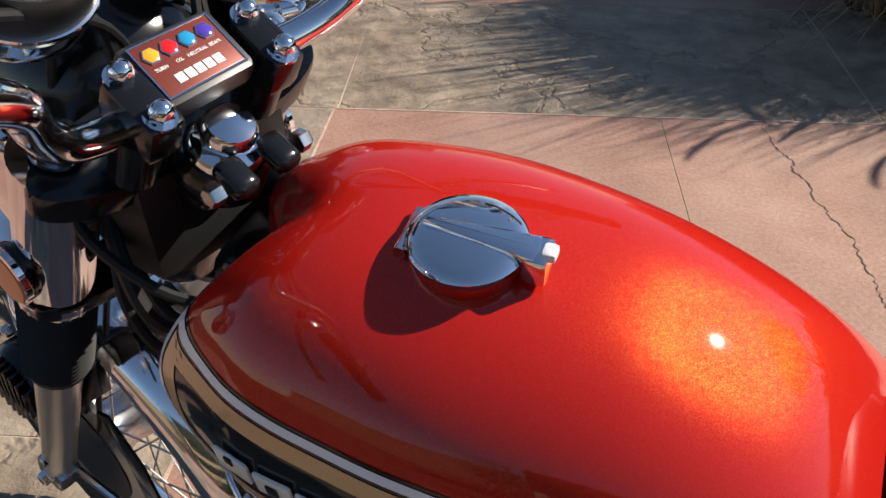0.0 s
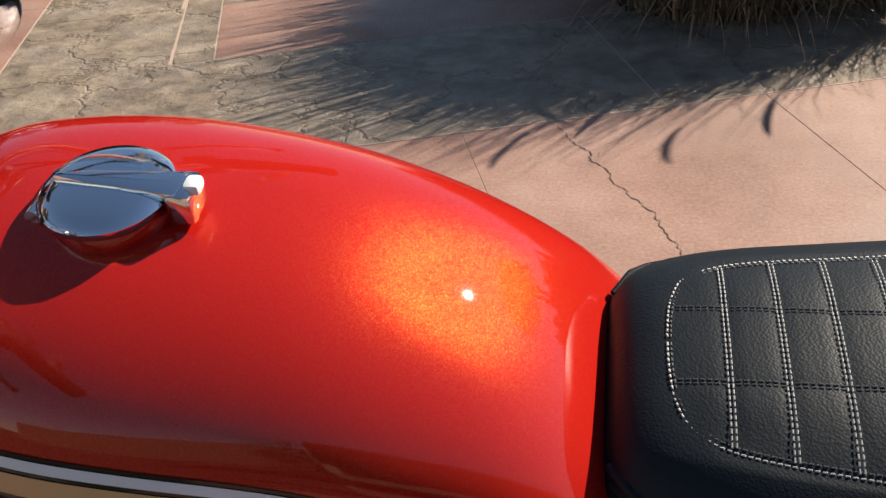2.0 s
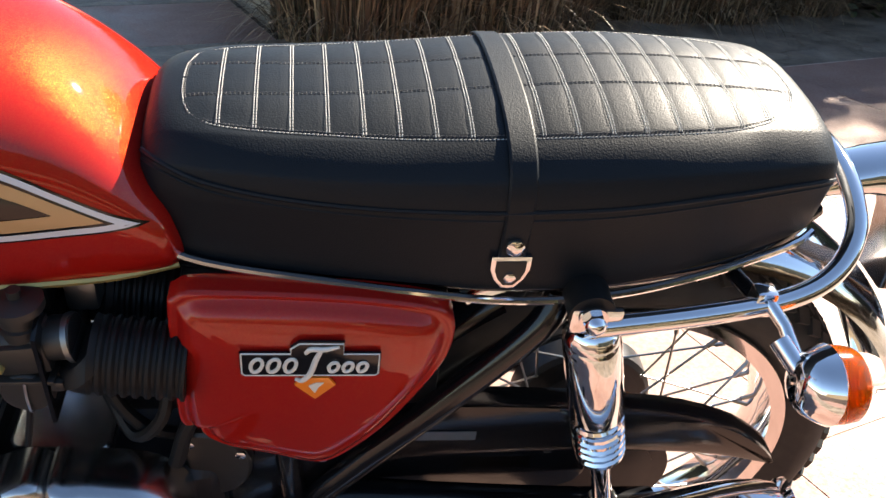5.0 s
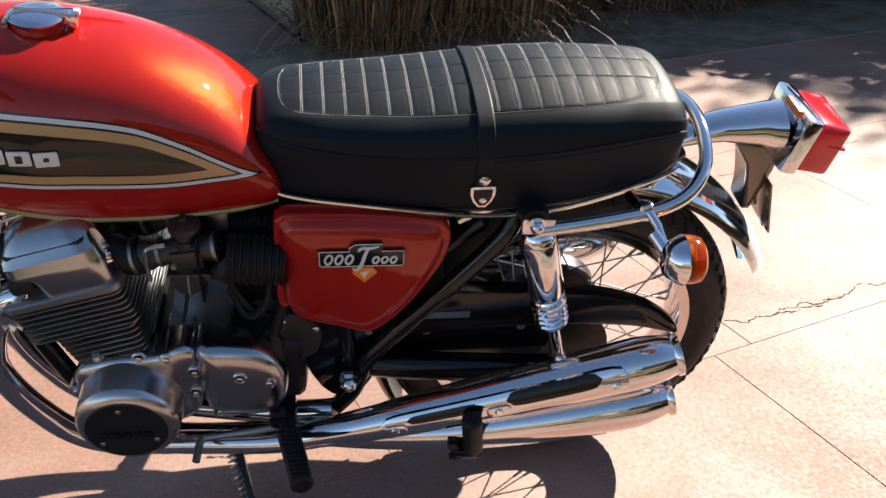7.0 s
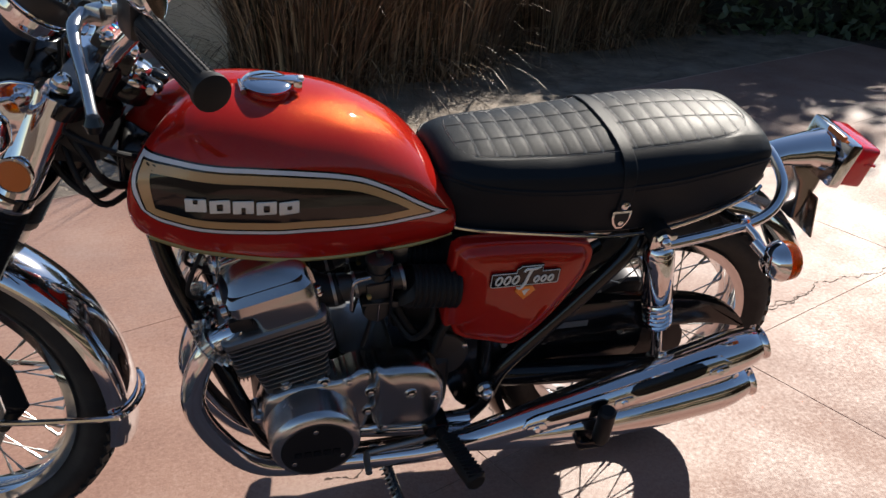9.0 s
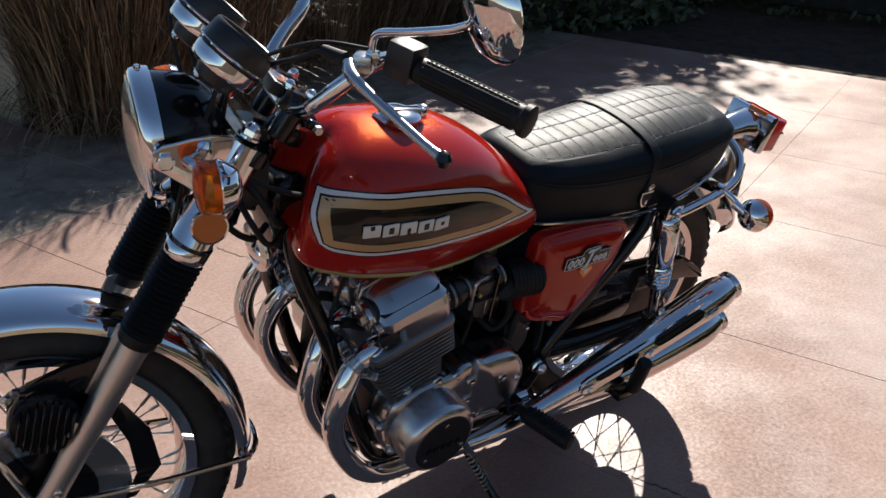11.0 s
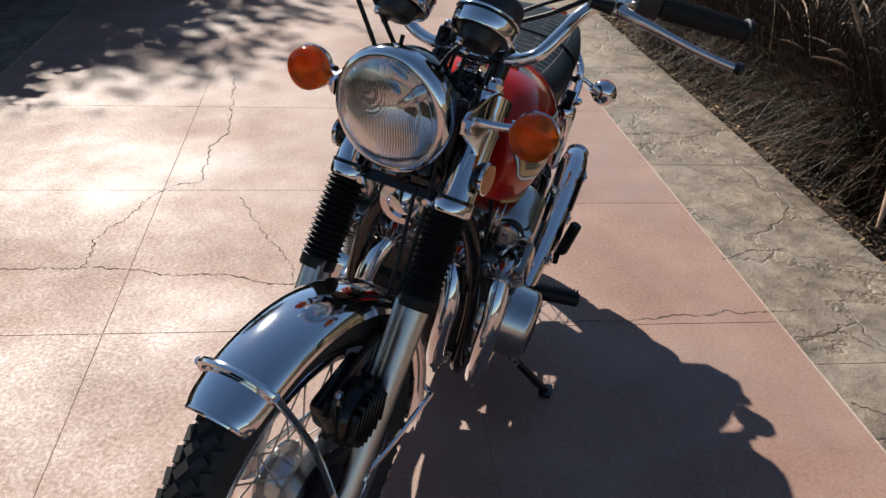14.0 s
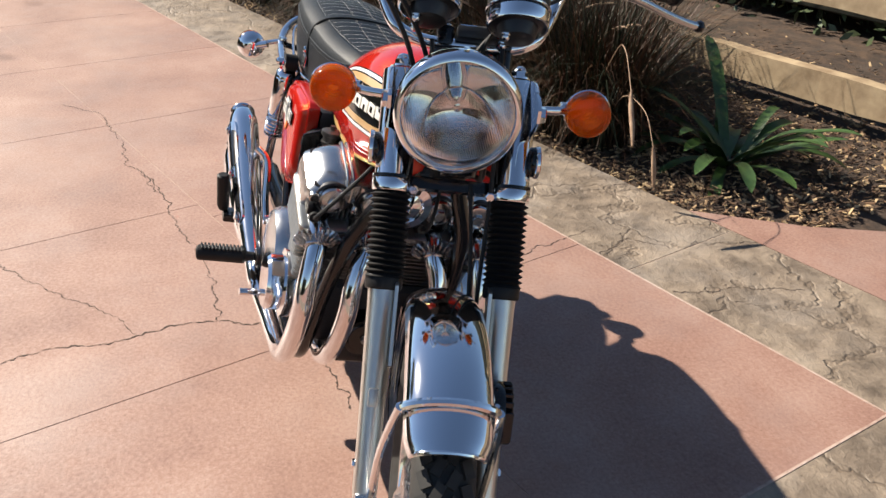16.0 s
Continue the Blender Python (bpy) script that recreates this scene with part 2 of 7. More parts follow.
def part(name, bm, material, parent=None, label="", m=None, smooth=True, edge=40):
    """One mesh object under a thing or a part; m places it in its parent."""
    me = bm if isinstance(bm, bpy.types.Mesh) else finish(name, bm, material, smooth)
    if smooth and not isinstance(bm, bpy.types.Mesh) and edge:
        me.set_sharp_from_angle(angle=radians(edge))
    ob = new(name, me)
    if parent:
        ob.parent = parent
    if m is not None:
        ob.matrix_basis = m
    if label:
        ob["label"] = label
    return ob


def spline(pts, n=8, closed=False):
    """Catmull-Rom through the points."""
    P = [Vector(p) for p in pts]
    if closed:
        P = [P[-1]] + P + [P[0], P[1]]
    else:
        P = [2 * P[0] - P[1]] + P + [2 * P[-1] - P[-2]]
    out = []
    for a, b, c, d in zip(P, P[1:], P[2:], P[3:]):
        for k in range(n):
            t = k / n
            out.append(0.5 * (2 * b + (c - a) * t + (2 * a - 5 * b + 4 * c - d) * t * t + (3 * b - a - 3 * c + d) * t ** 3))
    if not closed:
        out.append(P[-2])
    return out


def curve1(table, x):
    """Smooth value of a table of (x, value) pairs."""
    xs = [p[0] for p in table]
    ys = [p[1] for p in table]
    i = max(0, min(len(xs) - 2, sum(1 for v in xs if v <= x) - 1))
    def slope(k):
        a, b = max(k - 1, 0), min(k + 1, len(xs) - 1)
        return (ys[b] - ys[a]) / (xs[b] - xs[a])
    h = xs[i + 1] - xs[i]
    t = min(1.0, max(0.0, (x - xs[i]) / h))
    return ((2 * t ** 3 - 3 * t * t + 1) * ys[i] + (t ** 3 - 2 * t * t + t) * h * slope(i) + (3 * t * t - 2 * t ** 3) * ys[i + 1] + (t ** 3 - t * t) * h * slope(i + 1))


def loft(rings, closed_ring=True, caps=True, bm=None):
    bm = bm or bmesh.new()
    rows = [[bm.verts.new(v) for v in ring] for ring in rings]
    n = len(rows[0])
    for a, b in zip(rows, rows[1:]):
        for k in range(n if closed_ring else n - 1):
            bm.faces.new((a[k], a[(k + 1) % n], b[(k + 1) % n], b[k]))
    if caps and closed_ring:
        bm.faces.new(list(reversed(rows[0])))
        bm.faces.new(rows[-1])
    return bm


def tube(pts, r, n=10, smooth=6, radii=None, bm=None, caps=True):
    """A round bar along points; radii: one for each given point."""
    P = spline(pts, smooth) if smooth else [Vector(p) for p in pts]
    if radii:
        R = [v.x for v in spline([(q, 0, 0) for q in radii], smooth)] if smooth else list(radii)
    else:
        R = [r] * len(P)
    rings, side = [], None
    for k, p in enumerate(P):
        d = (P[min(k + 1, len(P) - 1)] - P[max(k - 1, 0)]).normalized()
        if side is None:
            side = d.orthogonal().normalized()
        side = (side - d * side.dot(d)).normalized()
        up = d.cross(side)
        rings.append([p + (side * math.cos(2 * math.pi * j / n) + up * math.sin(2 * math.pi * j / n)) * R[k] for j in range(n)])
    return loft(rings, True, caps, bm)


def lathe(profile, n=32, m=None, bm=None, caps=True):
    """profile: (radius, height) pairs, turned about z; m places it."""
    m = m or Matrix()
    rings = [[m @ Vector((r * math.cos(2 * math.pi * k / n), r * math.sin(2 * math.pi * k / n), h)) for k in range(n)] for r, h in profile]
    return loft(rings, True, caps, bm)


def along(p, d, spin=0.0):
    """A pose at p whose z axis points along d."""
    return Matrix.Translation(p) @ Vector(d).to_track_quat("Z", "Y").to_matrix().to_4x4() @ Matrix.Rotation(spin, 4, "Z")


def block(sx, sy, sz, m=None, bevel=0.004, bm=None, seg=2):
    """A rounded box about the origin of m."""
    b = bmesh.new()
    bmesh.ops.create_cube(b, size=1.0, matrix=Matrix.Diagonal((sx, sy, sz, 1)))
    if bevel:
        bmesh.ops.bevel(b, geom=b.edges[:], offset=bevel, segments=seg, affect="EDGES", profile=0.6)
    if m is not None:
        b.transform(m)
    return join(b, bm)


def join(b, bm):
    """Adds the mesh b to bm, if there is one."""
    if bm is None:
        return b
    me = bpy.data.meshes.new("join")
    b.to_mesh(me)
    b.free()
    bm.from_mesh(me)
    bpy.data.meshes.remove(me)
    return bm


def plate(outline, thick, m=None, bevel=0.0, bm=None, seg=2):
    """A flat plate: outline in x and y, thick along z from 0."""
    b = bmesh.new()
    f = b.faces.new([b.verts.new((x, y, 0)) for x, y in outline])
    r = bmesh.ops.extrude_face_region(b, geom=[f])
    top = [v for v in r["geom"] if isinstance(v, bmesh.types.BMVert)]
    bmesh.ops.translate(b, verts=top, vec=(0, 0, thick))
    if bevel:
        tf = [e for e in b.edges if all(abs(v.co.z - thick) < 1e-6 for v in e.verts)]
        bmesh.ops.bevel(b, geom=tf, offset=bevel, segments=seg, affect="EDGES", profile=0.6)
    if m is not None:
        b.transform(m)
    return join(b, bm)




def side(y, sign=-1):
    """Plane of the bike's x and z at y, with thickness outwards to the left (-1) or right (1)."""
    return Matrix(((1, 0, 0, 0), (0, 0, sign, y), (0, 1, 0, 0), (0, 0, 0, 1)))


def bolt(p, d, r=0.006, h=0.005, bm=None):
    return lathe([(r, 0), (r, h * 0.8), (r * 0.8, h)], 6, along(p, d), bm)


def dome_nut(p, d, r=0.011, bm=None):
    bm = lathe([(r * 1.25, 0), (r * 1.25, r * 0.25)], 20, along(p, d), bm)
    bm = lathe([(r, r * 0.25), (r, r * 0.9)], 6, along(p, d), bm)
    return lathe([(r * 0.92, r * 0.9), (r * 0.8, r * 1.3), (r * 0.5, r * 1.6), (0.0005, r * 1.7)], 20, along(p, d), bm)



# ---------------------------------------------------------------- ground
U = Vector((math.cos(radians(21.3)), math.sin(radians(21.3)), 0))
V = Vector((-U.y, U.x, 0))


def paved(u, v, z=0.0):
    """A place on the paving's own grid."""
    return U * u + V * v + Vector((0, 0, z))


def slab(parent, u0, u1, v0, v1, material, gap=0.004, name="paving_slab"):
    bm = bmesh.new()
    g = gap
    q = [(u0 + g, v0 + g), (u1 - g, v0 + g), (u1 - g, v1 - g), (u0 + g, v1 - g)]
    c = 0.0016
    q2 = [(u0 + g + c, v0 + g + c), (u1 - g - c, v0 + g + c), (u1 - g - c, v1 - g - c), (u0 + g + c, v1 - g - c)]
    loft([[paved(*p, -0.10) for p in q], [paved(*p, -c * 0.8) for p in q], [paved(*p, 0.0) for p in q2]], bm=bm)
    return part(name, bm, material, parent, smooth=False)


bm = bmesh.new()
bm.faces.new([bm.verts.new((x, y, -0.05)) for x, y in ((-300, -300), (300, -300), (300, 300), (-300, 300))])
tagged(part("ground", bm, SOIL, smooth=False), "dark bark mulch and soil under and round the paving", "ground", kind="structure")

bm = bmesh.new()
for area in (((-9, -1.95), (6.1, -1.95), (6.1, 2.44), (-9, 2.44)), ((-9, 2.44), (1.80, 2.44), (1.80, 5), (-9, 5))):
    bm.faces.new([bm.verts.new(paved(u, v, -0.0015)) for u, v in area])
driveway = tagged(part("driveway", bm, mat("joint_sand", (0.36, 0.27, 0.21), 0.95), smooth=False), "driveway of red concrete panels divided by grey stamped concrete bands", "driveway", kind="structure")


def lead(v):
    """The red panels' front edge, which runs a little askew."""
    return -0.135 + 0.046 * (v + 1.41)


def quad_slab(parent, q, material, gap=0.004, name="paving_slab"):
    """A paving piece on four (u, v) corners, with a small arris."""
    c = Vector((sum(p[0] for p in q) / 4, sum(p[1] for p in q) / 4))
    def inset(d):
        return [(p[0] + math.copysign(d, c.x - p[0]), p[1] + math.copysign(d, c.y - p[1])) for p in q]
    bm = bmesh.new()
    loft([[paved(*p, -0.10) for p in inset(gap)], [paved(*p, -0.0013) for p in inset(gap)], [paved(*p, 0.0) for p in inset(gap + 0.0011)]], bm=bm)
    return part(name, bm, material, parent, smooth=False)


us = [None, 0.97, 1.935, 2.89, 3.86, 4.83, 6.10]
vs = [-1.41, -0.465, 0.515, 1.53]
for c, d in zip(vs, vs[1:]):
    cuts = [1.816 if q == 1.935 and c < -1.0 else q for q in us]
    for a, b in zip(cuts, cuts[1:]):
        quad_slab(driveway, [(lead(c) if a is None else a, c), (b, c), (b, d), (lead(d) if a is None else a, d)], RED_CONCRETE, 0.0006)
bands = [-2.2, -0.70, 0.75, 2.2, 3.65, 5.1, 6.10]
for a, b in zip(bands, bands[1:]):
    slab(driveway, a, b, -1.95, -1.41, GREY_CONCRETE, 0.0012, "stamped_band")
for a, b in ((0.012, 1.62), (1.62, 3.2), (3.2, 4.7), (4.7, 6.10)):
    slab(driveway, a, b, 1.53, 2.44, GREY_CONCRETE, 0.0025, "stamped_band")
for c, d in ((-1.41, 0.2), (0.2, 1.53)):
    quad_slab(driveway, [(-0.62, c), (lead(c), c), (lead(d), d), (-0.62, d)], GREY_CONCRETE, 0.0012, "stamped_band")
for c, d in ((1.53, 3.15), (3.15, 4.6)):
    quad_slab(driveway, [(-0.62, c), (0.012, c), (0.03, d), (-0.62, d)], GREY_CONCRETE, 0.003, "stamped_band")
slab(driveway, 0.03, 0.19, 2.44, 4.6, GREY_CONCRETE, 0.0025, "stamped_band")
slab(driveway, 0.19, 1.80, 2.44, 3.15, RED_CONCRETE, 0.003)
slab(driveway, 0.19, 1.80, 3.15, 3.29, GREY_CONCRETE, 0.002, "stamped_band")
slab(driveway, 0.19, 1.80, 3.29, 4.6, RED_CONCRETE, 0.003)
for a, b in ((-8.98, -5.8), (-5.8, -2.6), (-2.6, -1.62), (-1.62, -0.62)):
    for c, d in ((-1.41, -0.45), (-0.45, 0.49), (0.49, 1.45), (1.45, 2.42), (2.42, 3.4), (3.4, 4.6)):
        slab(driveway, a, b, c, d, RED_CONCRETE, 0.003)
pale = make_concrete("pale_mortar", ((0.20, 0.12, 0.09), (0.36, 0.25, 0.20), (0.48, 0.38, 0.32)), 40.0)
for q in ([(-0.145, -1.414), (6.10, -1.414), (6.10, -1.407), (-0.145, -1.407)], [(0.01, 1.526), (6.10, 1.526), (6.10, 1.533), (0.01, 1.533)], [(lead(-1.41) - 0.004, -1.407), (lead(-1.41) + 0.003, -1.407), (lead(1.52) + 0.003, 1.526), (lead(1.52) - 0.004, 1.526)]):
    bm = bmesh.new()
    loft([[paved(*p, -0.02) for p in q], [paved(*p, 0.0015) for p in q]], bm=bm)
    part("edge_joint", bm, pale, driveway, smooth=False)
bm = bmesh.new()
corner = [(-0.6, -2.95), (0.10, -2.85), (0.44, -2.43), (0.62, -2.22), (0.95, -1.953), (-0.6, -1.953)]
loft([[paved(*q, -0.10) for q in corner], [paved(*q, -0.001) for q in corner]], bm=bm)
part("paving_slab", bm, RED_CONCRETE, driveway, smooth=False)


# ---------------------------------------------------------------- motorcycle
LEAN = 12.0
bike = new("motorcycle")
bike.matrix_world = pose(0, 0, 0, LEAN, 0, 0)
tagged(bike, "orange and black vintage four-cylinder motorcycle leaning on its side stand", "motorcycle")
HEAD = Vector((0.383, 0, 0.963))
RAKE = radians(27.5)
UPFORK = Vector((math.sin(RAKE), 0, math.cos(RAKE)))
STEER = Matrix.Translation((0.006, 0.011, 0.004)) @ Matrix.Translation(HEAD) @ Matrix.Rotation(radians(-15.25), 4, UPFORK) @ Matrix.Translation(-HEAD)
STEER_BAR = STEER @ Matrix.Translation((-0.014, -0.006, -0.002))
FRONT, REAR = Vector((0, 0, 0.33)), Vector((1.37, 0, 0.325))


def bikepart(name, bm, material, label="", steer=False, parent=None, smooth=True, edge=40):
    return part(name, bm, material, parent or bike, label, (STEER_BAR if steer == "bar" else STEER) if steer and not parent else None, smooth, edge)


# --- tank
TANK_TOP = [(0.3603, 0.8294), (0.3649, 0.8574), (0.3764, 0.8845), (0.4028, 0.9107), (0.4327, 0.9265), (0.47, 0.9411), (0.52, 0.9466), (0.58, 0.943), (0.64, 0.9336), (0.7, 0.9184), (0.75, 0.8962), (0.8, 0.8659), (0.84, 0.828), (0.866, 0.793), (0.88, 0.7712), (0.888, 0.7402)]
TANK_HALF = [(0.3603, 0.0587), (0.3649, 0.0767), (0.3764, 0.0937), (0.4028, 0.1092), (0.4327, 0.1236), (0.47, 0.1375), (0.52, 0.1449), (0.58, 0.1514), (0.64, 0.1483), (0.7, 0.1412), (0.75, 0.1358), (0.8, 0.1284), (0.84, 0.1253), (0.866, 0.1223), (0.88, 0.117), (0.888, 0.1023)]
TANK_LOW = [(0.3603, 0.8), (0.365, 0.782), (0.3764, 0.764), (0.4029, 0.748), (0.435, 0.7385), (0.47, 0.73), (0.55, 0.7125), (0.66, 0.694), (0.8, 0.687), (0.888, 0.696)]
TANK_BASE = [(0.3603, 0.79), (0.3649, 0.766), (0.3764, 0.744), (0.4028, 0.72), (0.4327, 0.708), (0.47, 0.698), (0.55, 0.69), (0.66, 0.684), (0.8, 0.688), (0.888, 0.696)]
OFF = -0.0196
TANK_N = 2.31


def tank_wide(x):
    return curve1(TANK_BASE, x) + 0.4676 * (curve1(TANK_TOP, x) - curve1(TANK_BASE, x))


def tank_y(x, z):
    """Half width of the tank at a place of its side."""
    w, top, low, mid = curve1(TANK_HALF, x), curve1(TANK_TOP, x), curve1(TANK_LOW, x), tank_wide(x)
    if z >= mid:
        return w * max(0.0, 1 - ((z - mid) / (top - mid)) ** TANK_N) ** (1 / TANK_N)
    return w * (1 - 0.16 * ((mid - z) / (mid - low)) ** 2.2)


def tank_notch(x, y, z):
    """The hollow in the tank's nose that leaves room for the steering head."""
    f = max(0.0, 1 - (x - 0.360) / 0.20) ** 1.4
    wedge = max(0.0, 1 - (abs(y) / 0.098)) ** 1.15
    return x + 0.066 * f * wedge * min(1, max(0, (z - 0.72) / 0.10))


def make_tank():
    rings = []
    n = 22
    xs = sorted(set([0.360 + 0.528 * (0.5 - 0.5 * math.cos(math.pi * k / 40)) for k in range(41)]))
    for x in xs:
        top, low, mid, w = curve1(TANK_TOP, x), curve1(TANK_LOW, x), tank_wide(x), curve1(TANK_HALF, x)
        ring = []
        for k in range(-n, n + 1):
            a = math.pi / 2 * k / n
            s, c = abs(math.sin(a)), math.cos(a)
            y, z = w * s ** (2 / TANK_N), mid + (top - mid) * c ** (2 / TANK_N)
            ring.append((math.copysign(y, k) if k else 0.0, z))
        for q in (0.25, 0.5, 0.75, 0.92, 1.0):
            z = mid - (mid - low) * q
            ring.append((tank_y(x, z), z))
        ring += [(w * 0.6, low - 0.004), (0.0, low - 0.006), (-w * 0.6, low - 0.004)]
        for q in (1.0, 0.92, 0.75, 0.5, 0.25):
            z = mid - (mid - low) * q
            ring.append((-tank_y(x, z), z))
        rings.append([Vector((tank_notch(x, y, z), y, z)) for y, z in ring])
    return loft(rings)


tank = bikepart("fuel_tank", make_tank(), PAINT, "glossy orange-red metallic flake fuel tank", edge=50)
tank.matrix_basis = Matrix.Translation((0.651, OFF, 0)) @ Matrix.Rotation(radians(3.4), 4, "Z") @ Matrix.Translation((-0.65, 0, 0))


def tank_skin(x, z, sgn, lift):
    y = tank_y(x, z)
    n = Vector((0, tank_y(x, z - 0.004) - tank_y(x, z + 0.004), 0))
    nx = -(tank_y(x + 0.004, z) - tank_y(x - 0.004, z)) / 0.008
    nz = n.y / 0.008
    d = Vector((nx, 1, nz)).normalized()
    p = Vector((tank_notch(x, y, z), y, z)) + d * lift
    return Vector((p.x, p.y * sgn, p.z))


STRIPE_TOP = [(0.390, 0.889), (0.41, 0.891), (0.44, 0.8915), (0.47, 0.8895), (0.51, 0.885), (0.55, 0.8822), (0.59, 0.8775), (0.63, 0.870), (0.67, 0.861), (0.715, 0.8465), (0.765, 0.820), (0.80, 0.7965), (0.835, 0.775), (0.866, 0.7600)]
STRIPE_LOW = [(0.390, 0.812), (0.41, 0.795), (0.437, 0.787), (0.47, 0.7805), (0.51, 0.775), (0.55, 0.7725), (0.59, 0.7695), (0.63, 0.766), (0.68, 0.759), (0.72, 0.7545), (0.77, 0.753), (0.82, 0.7545), (0.866, 0.7600)]


def stripe_skin(x, z, sgn, lift):
    """A point of the panel, whose front edge is bowed forward."""
    q = (z - curve1(STRIPE_LOW, x)) / max(0.001, curve1(STRIPE_TOP, x) - curve1(STRIPE_LOW, x))
    b = curve1([(-0.2, -0.2), (0.0, 0.0), (0.35, 0.75), (0.62, 1.0), (0.82, 0.55), (1.0, 0.0), (1.2, -0.3)], q)
    return tank_skin(x - 0.013 * b * max(0.0, 1 - (x - 0.392) / 0.07), z, sgn, lift)


def stripe_loop(d, n=48):
    """The stripe's outline, drawn in by d."""
    x0, x1 = 0.392 + d * 1.1, 0.866
    while x1 > 0.5 and curve1(STRIPE_TOP, x1) - curve1(STRIPE_LOW, x1) < 2.1 * d:
        x1 -= 0.0005
    top, low = [], []
    for k in range(n + 1):
        x = x0 + (x1 - x0) * k / n
        top.append((x, curve1(STRIPE_TOP, x) - d * 1.05))
        low.append((x, curve1(STRIPE_LOW, x) + d * 1.05))
    top[-1] = low[-1] = (x1, (top[-1][1] + low[-1][1]) / 2)
    return top, low


def stripe_band(d0, d1, lift, material, name, sgn):
    """The band between two drawn-in outlines, laid on the tank."""
    bm = bmesh.new()
    o, i = stripe_loop(d0), stripe_loop(d1)
    po, pi = [l[0] + list(reversed(l[1])) + [(l[0][0][0], l[1][0][1] + (l[0][0][1] - l[1][0][1]) * k / 14) for k in range(1, 14)] for l in (o, i)]
    rows = []
    for a, b in zip(po, pi):
        rows.append([bm.verts.new(stripe_skin(a[0] + (b[0] - a[0]) * q / 2, a[1] + (b[1] - a[1]) * q / 2, sgn, lift)) for q in range(3)])
    n = len(rows)
    for k in range(n):
        for q in range(2):
            vs4 = [rows[k][q], rows[(k + 1) % n][q], rows[(k + 1) % n][q + 1], rows[k][q + 1]]
            if len({tuple(round(c, 6) for c in v.co) for v in vs4}) == 4:
                bm.faces.new(vs4)
    return part(name, bm, material, tank)


def stripe_fill(d, lift, material, name, sgn):
    bm = bmesh.new()
    top, low = stripe_loop(d)
    rows = [[bm.verts.new(stripe_skin(a[0], b[1] + (a[1] - b[1]) * q / 16, sgn, lift)) for q in range(17)] for a, b in zip(top, low)]
    for r0, r1 in zip(rows, rows[1:]):
        for q in range(16):
            bm.faces.new((r0[q], r1[q], r1[q + 1], r0[q + 1]))
    bmesh.ops.remove_doubles(bm, verts=bm.verts, dist=1e-5)
    return part(name, bm, material, tank)


for sgn in (-1, 1):
    stripe_fill(0.0, 0.0005, JET, "black_ground", sgn)
    stripe_band(0.0022, 0.0078, 0.0010, WHITE, "white_stripe", sgn)
    stripe_band(0.0105, 0.0228, 0.0010, GOLD, "gold_stripe", sgn)
    # raised maker's mark, as five plain blocks
    for k in range(5):
        x0, zc = 0.467 + 0.0325 * k, 0.8305 - 0.0025 * k
        p, q = tank_skin(x0, zc, 1, 0.0025), tank_skin(x0 + 0.006, zc, 1, 0.0025)
        yaw = math.atan2(q.y - p.y, q.x - p.x)
        bm = block((0.030, 0.029, 0.030, 0.029, 0.030)[k], 0.0034, 0.022, Matrix.Translation((p.x, p.y * sgn, p.z)) @ Matrix.Rotation(yaw * sgn, 4, "Z"), 0.002)
        letter = part("mark_block", bm, BADGE, tank, "raised cream-silver block of the maker's mark")
        cut = block((0.007, 0.009, 0.006, 0.009, 0.007)[k], 0.0062, (0.007, 0.011, 0.012, 0.011, 0.006)[k], Matrix.Translation((p.x, p.y * sgn, p.z + (0.007, 0.0, -0.005, 0.0, 0.001)[k])) @ Matrix.Rotation(yaw * sgn, 4, "Z"), 0.001)
        part("mark_inset", cut, JET, letter)

# yellowed trim along the tank's lower edge
for sgn in (-1, 1):
    pts = [tank_skin(x, curve1(TANK_LOW, x) + 0.002, sgn, 0.001) for x in [0.400 + 0.0535 * k for k in range(10)]]
    part("edge_trim", tube(pts, 0.0035, 6, 3), BRASS, tank, "thin yellowed trim strip")

# filler cap, its lid, hinge and latch
CAP = Vector((0.590, -0.014, 0.937))
capm = Matrix.Translation(CAP) @ Matrix.Rotation(radians(3), 4, "Y") @ Matrix.Scale(0.90, 4)
part("filler_neck", lathe([(0.037, -0.012), (0.038, 0.004), (0.036, 0.012)], 40, capm), PAINT, tank)
cap = part("filler_cap", lathe([(0.037, 0.010), (0.040, 0.013), (0.041, 0.018), (0.038, 0.021), (0.030, 0.0235), (0.015, 0.0250), (0.001, 0.0255)], 48, capm), CHROME, tank, "chrome hinged filler cap")
rib = plate([(-0.030, -0.002), (-0.010, -0.006), (0.015, -0.0085), (0.048, -0.0115), (0.050, 0.0), (0.048, 0.0115), (0.015, 0.0085), (-0.010, 0.006), (-0.030, 0.002)], 0.006, capm @ Matrix.Translation((0, 0, 0.0215)) @ Matrix.Rotation(radians(2), 4, "Y"), 0.003)
part("cap_rib", rib, CHROME, cap)
part("cap_latch", block(0.016, 0.026, 0.022, capm @ Matrix.Translation((0.049, 0, 0.014)), 0.004), CHROME, cap)
part("latch_tab", block(0.010, 0.012, 0.008, capm @ Matrix.Translation((0.056, 0, 0.024)), 0.003), WHITE, cap)
part("cap_hinge", tube([capm @ Vector((-0.041, y, 0.010)) for y in (-0.020, 0.020)], 0.0045, 10, 0), CHROME, cap)

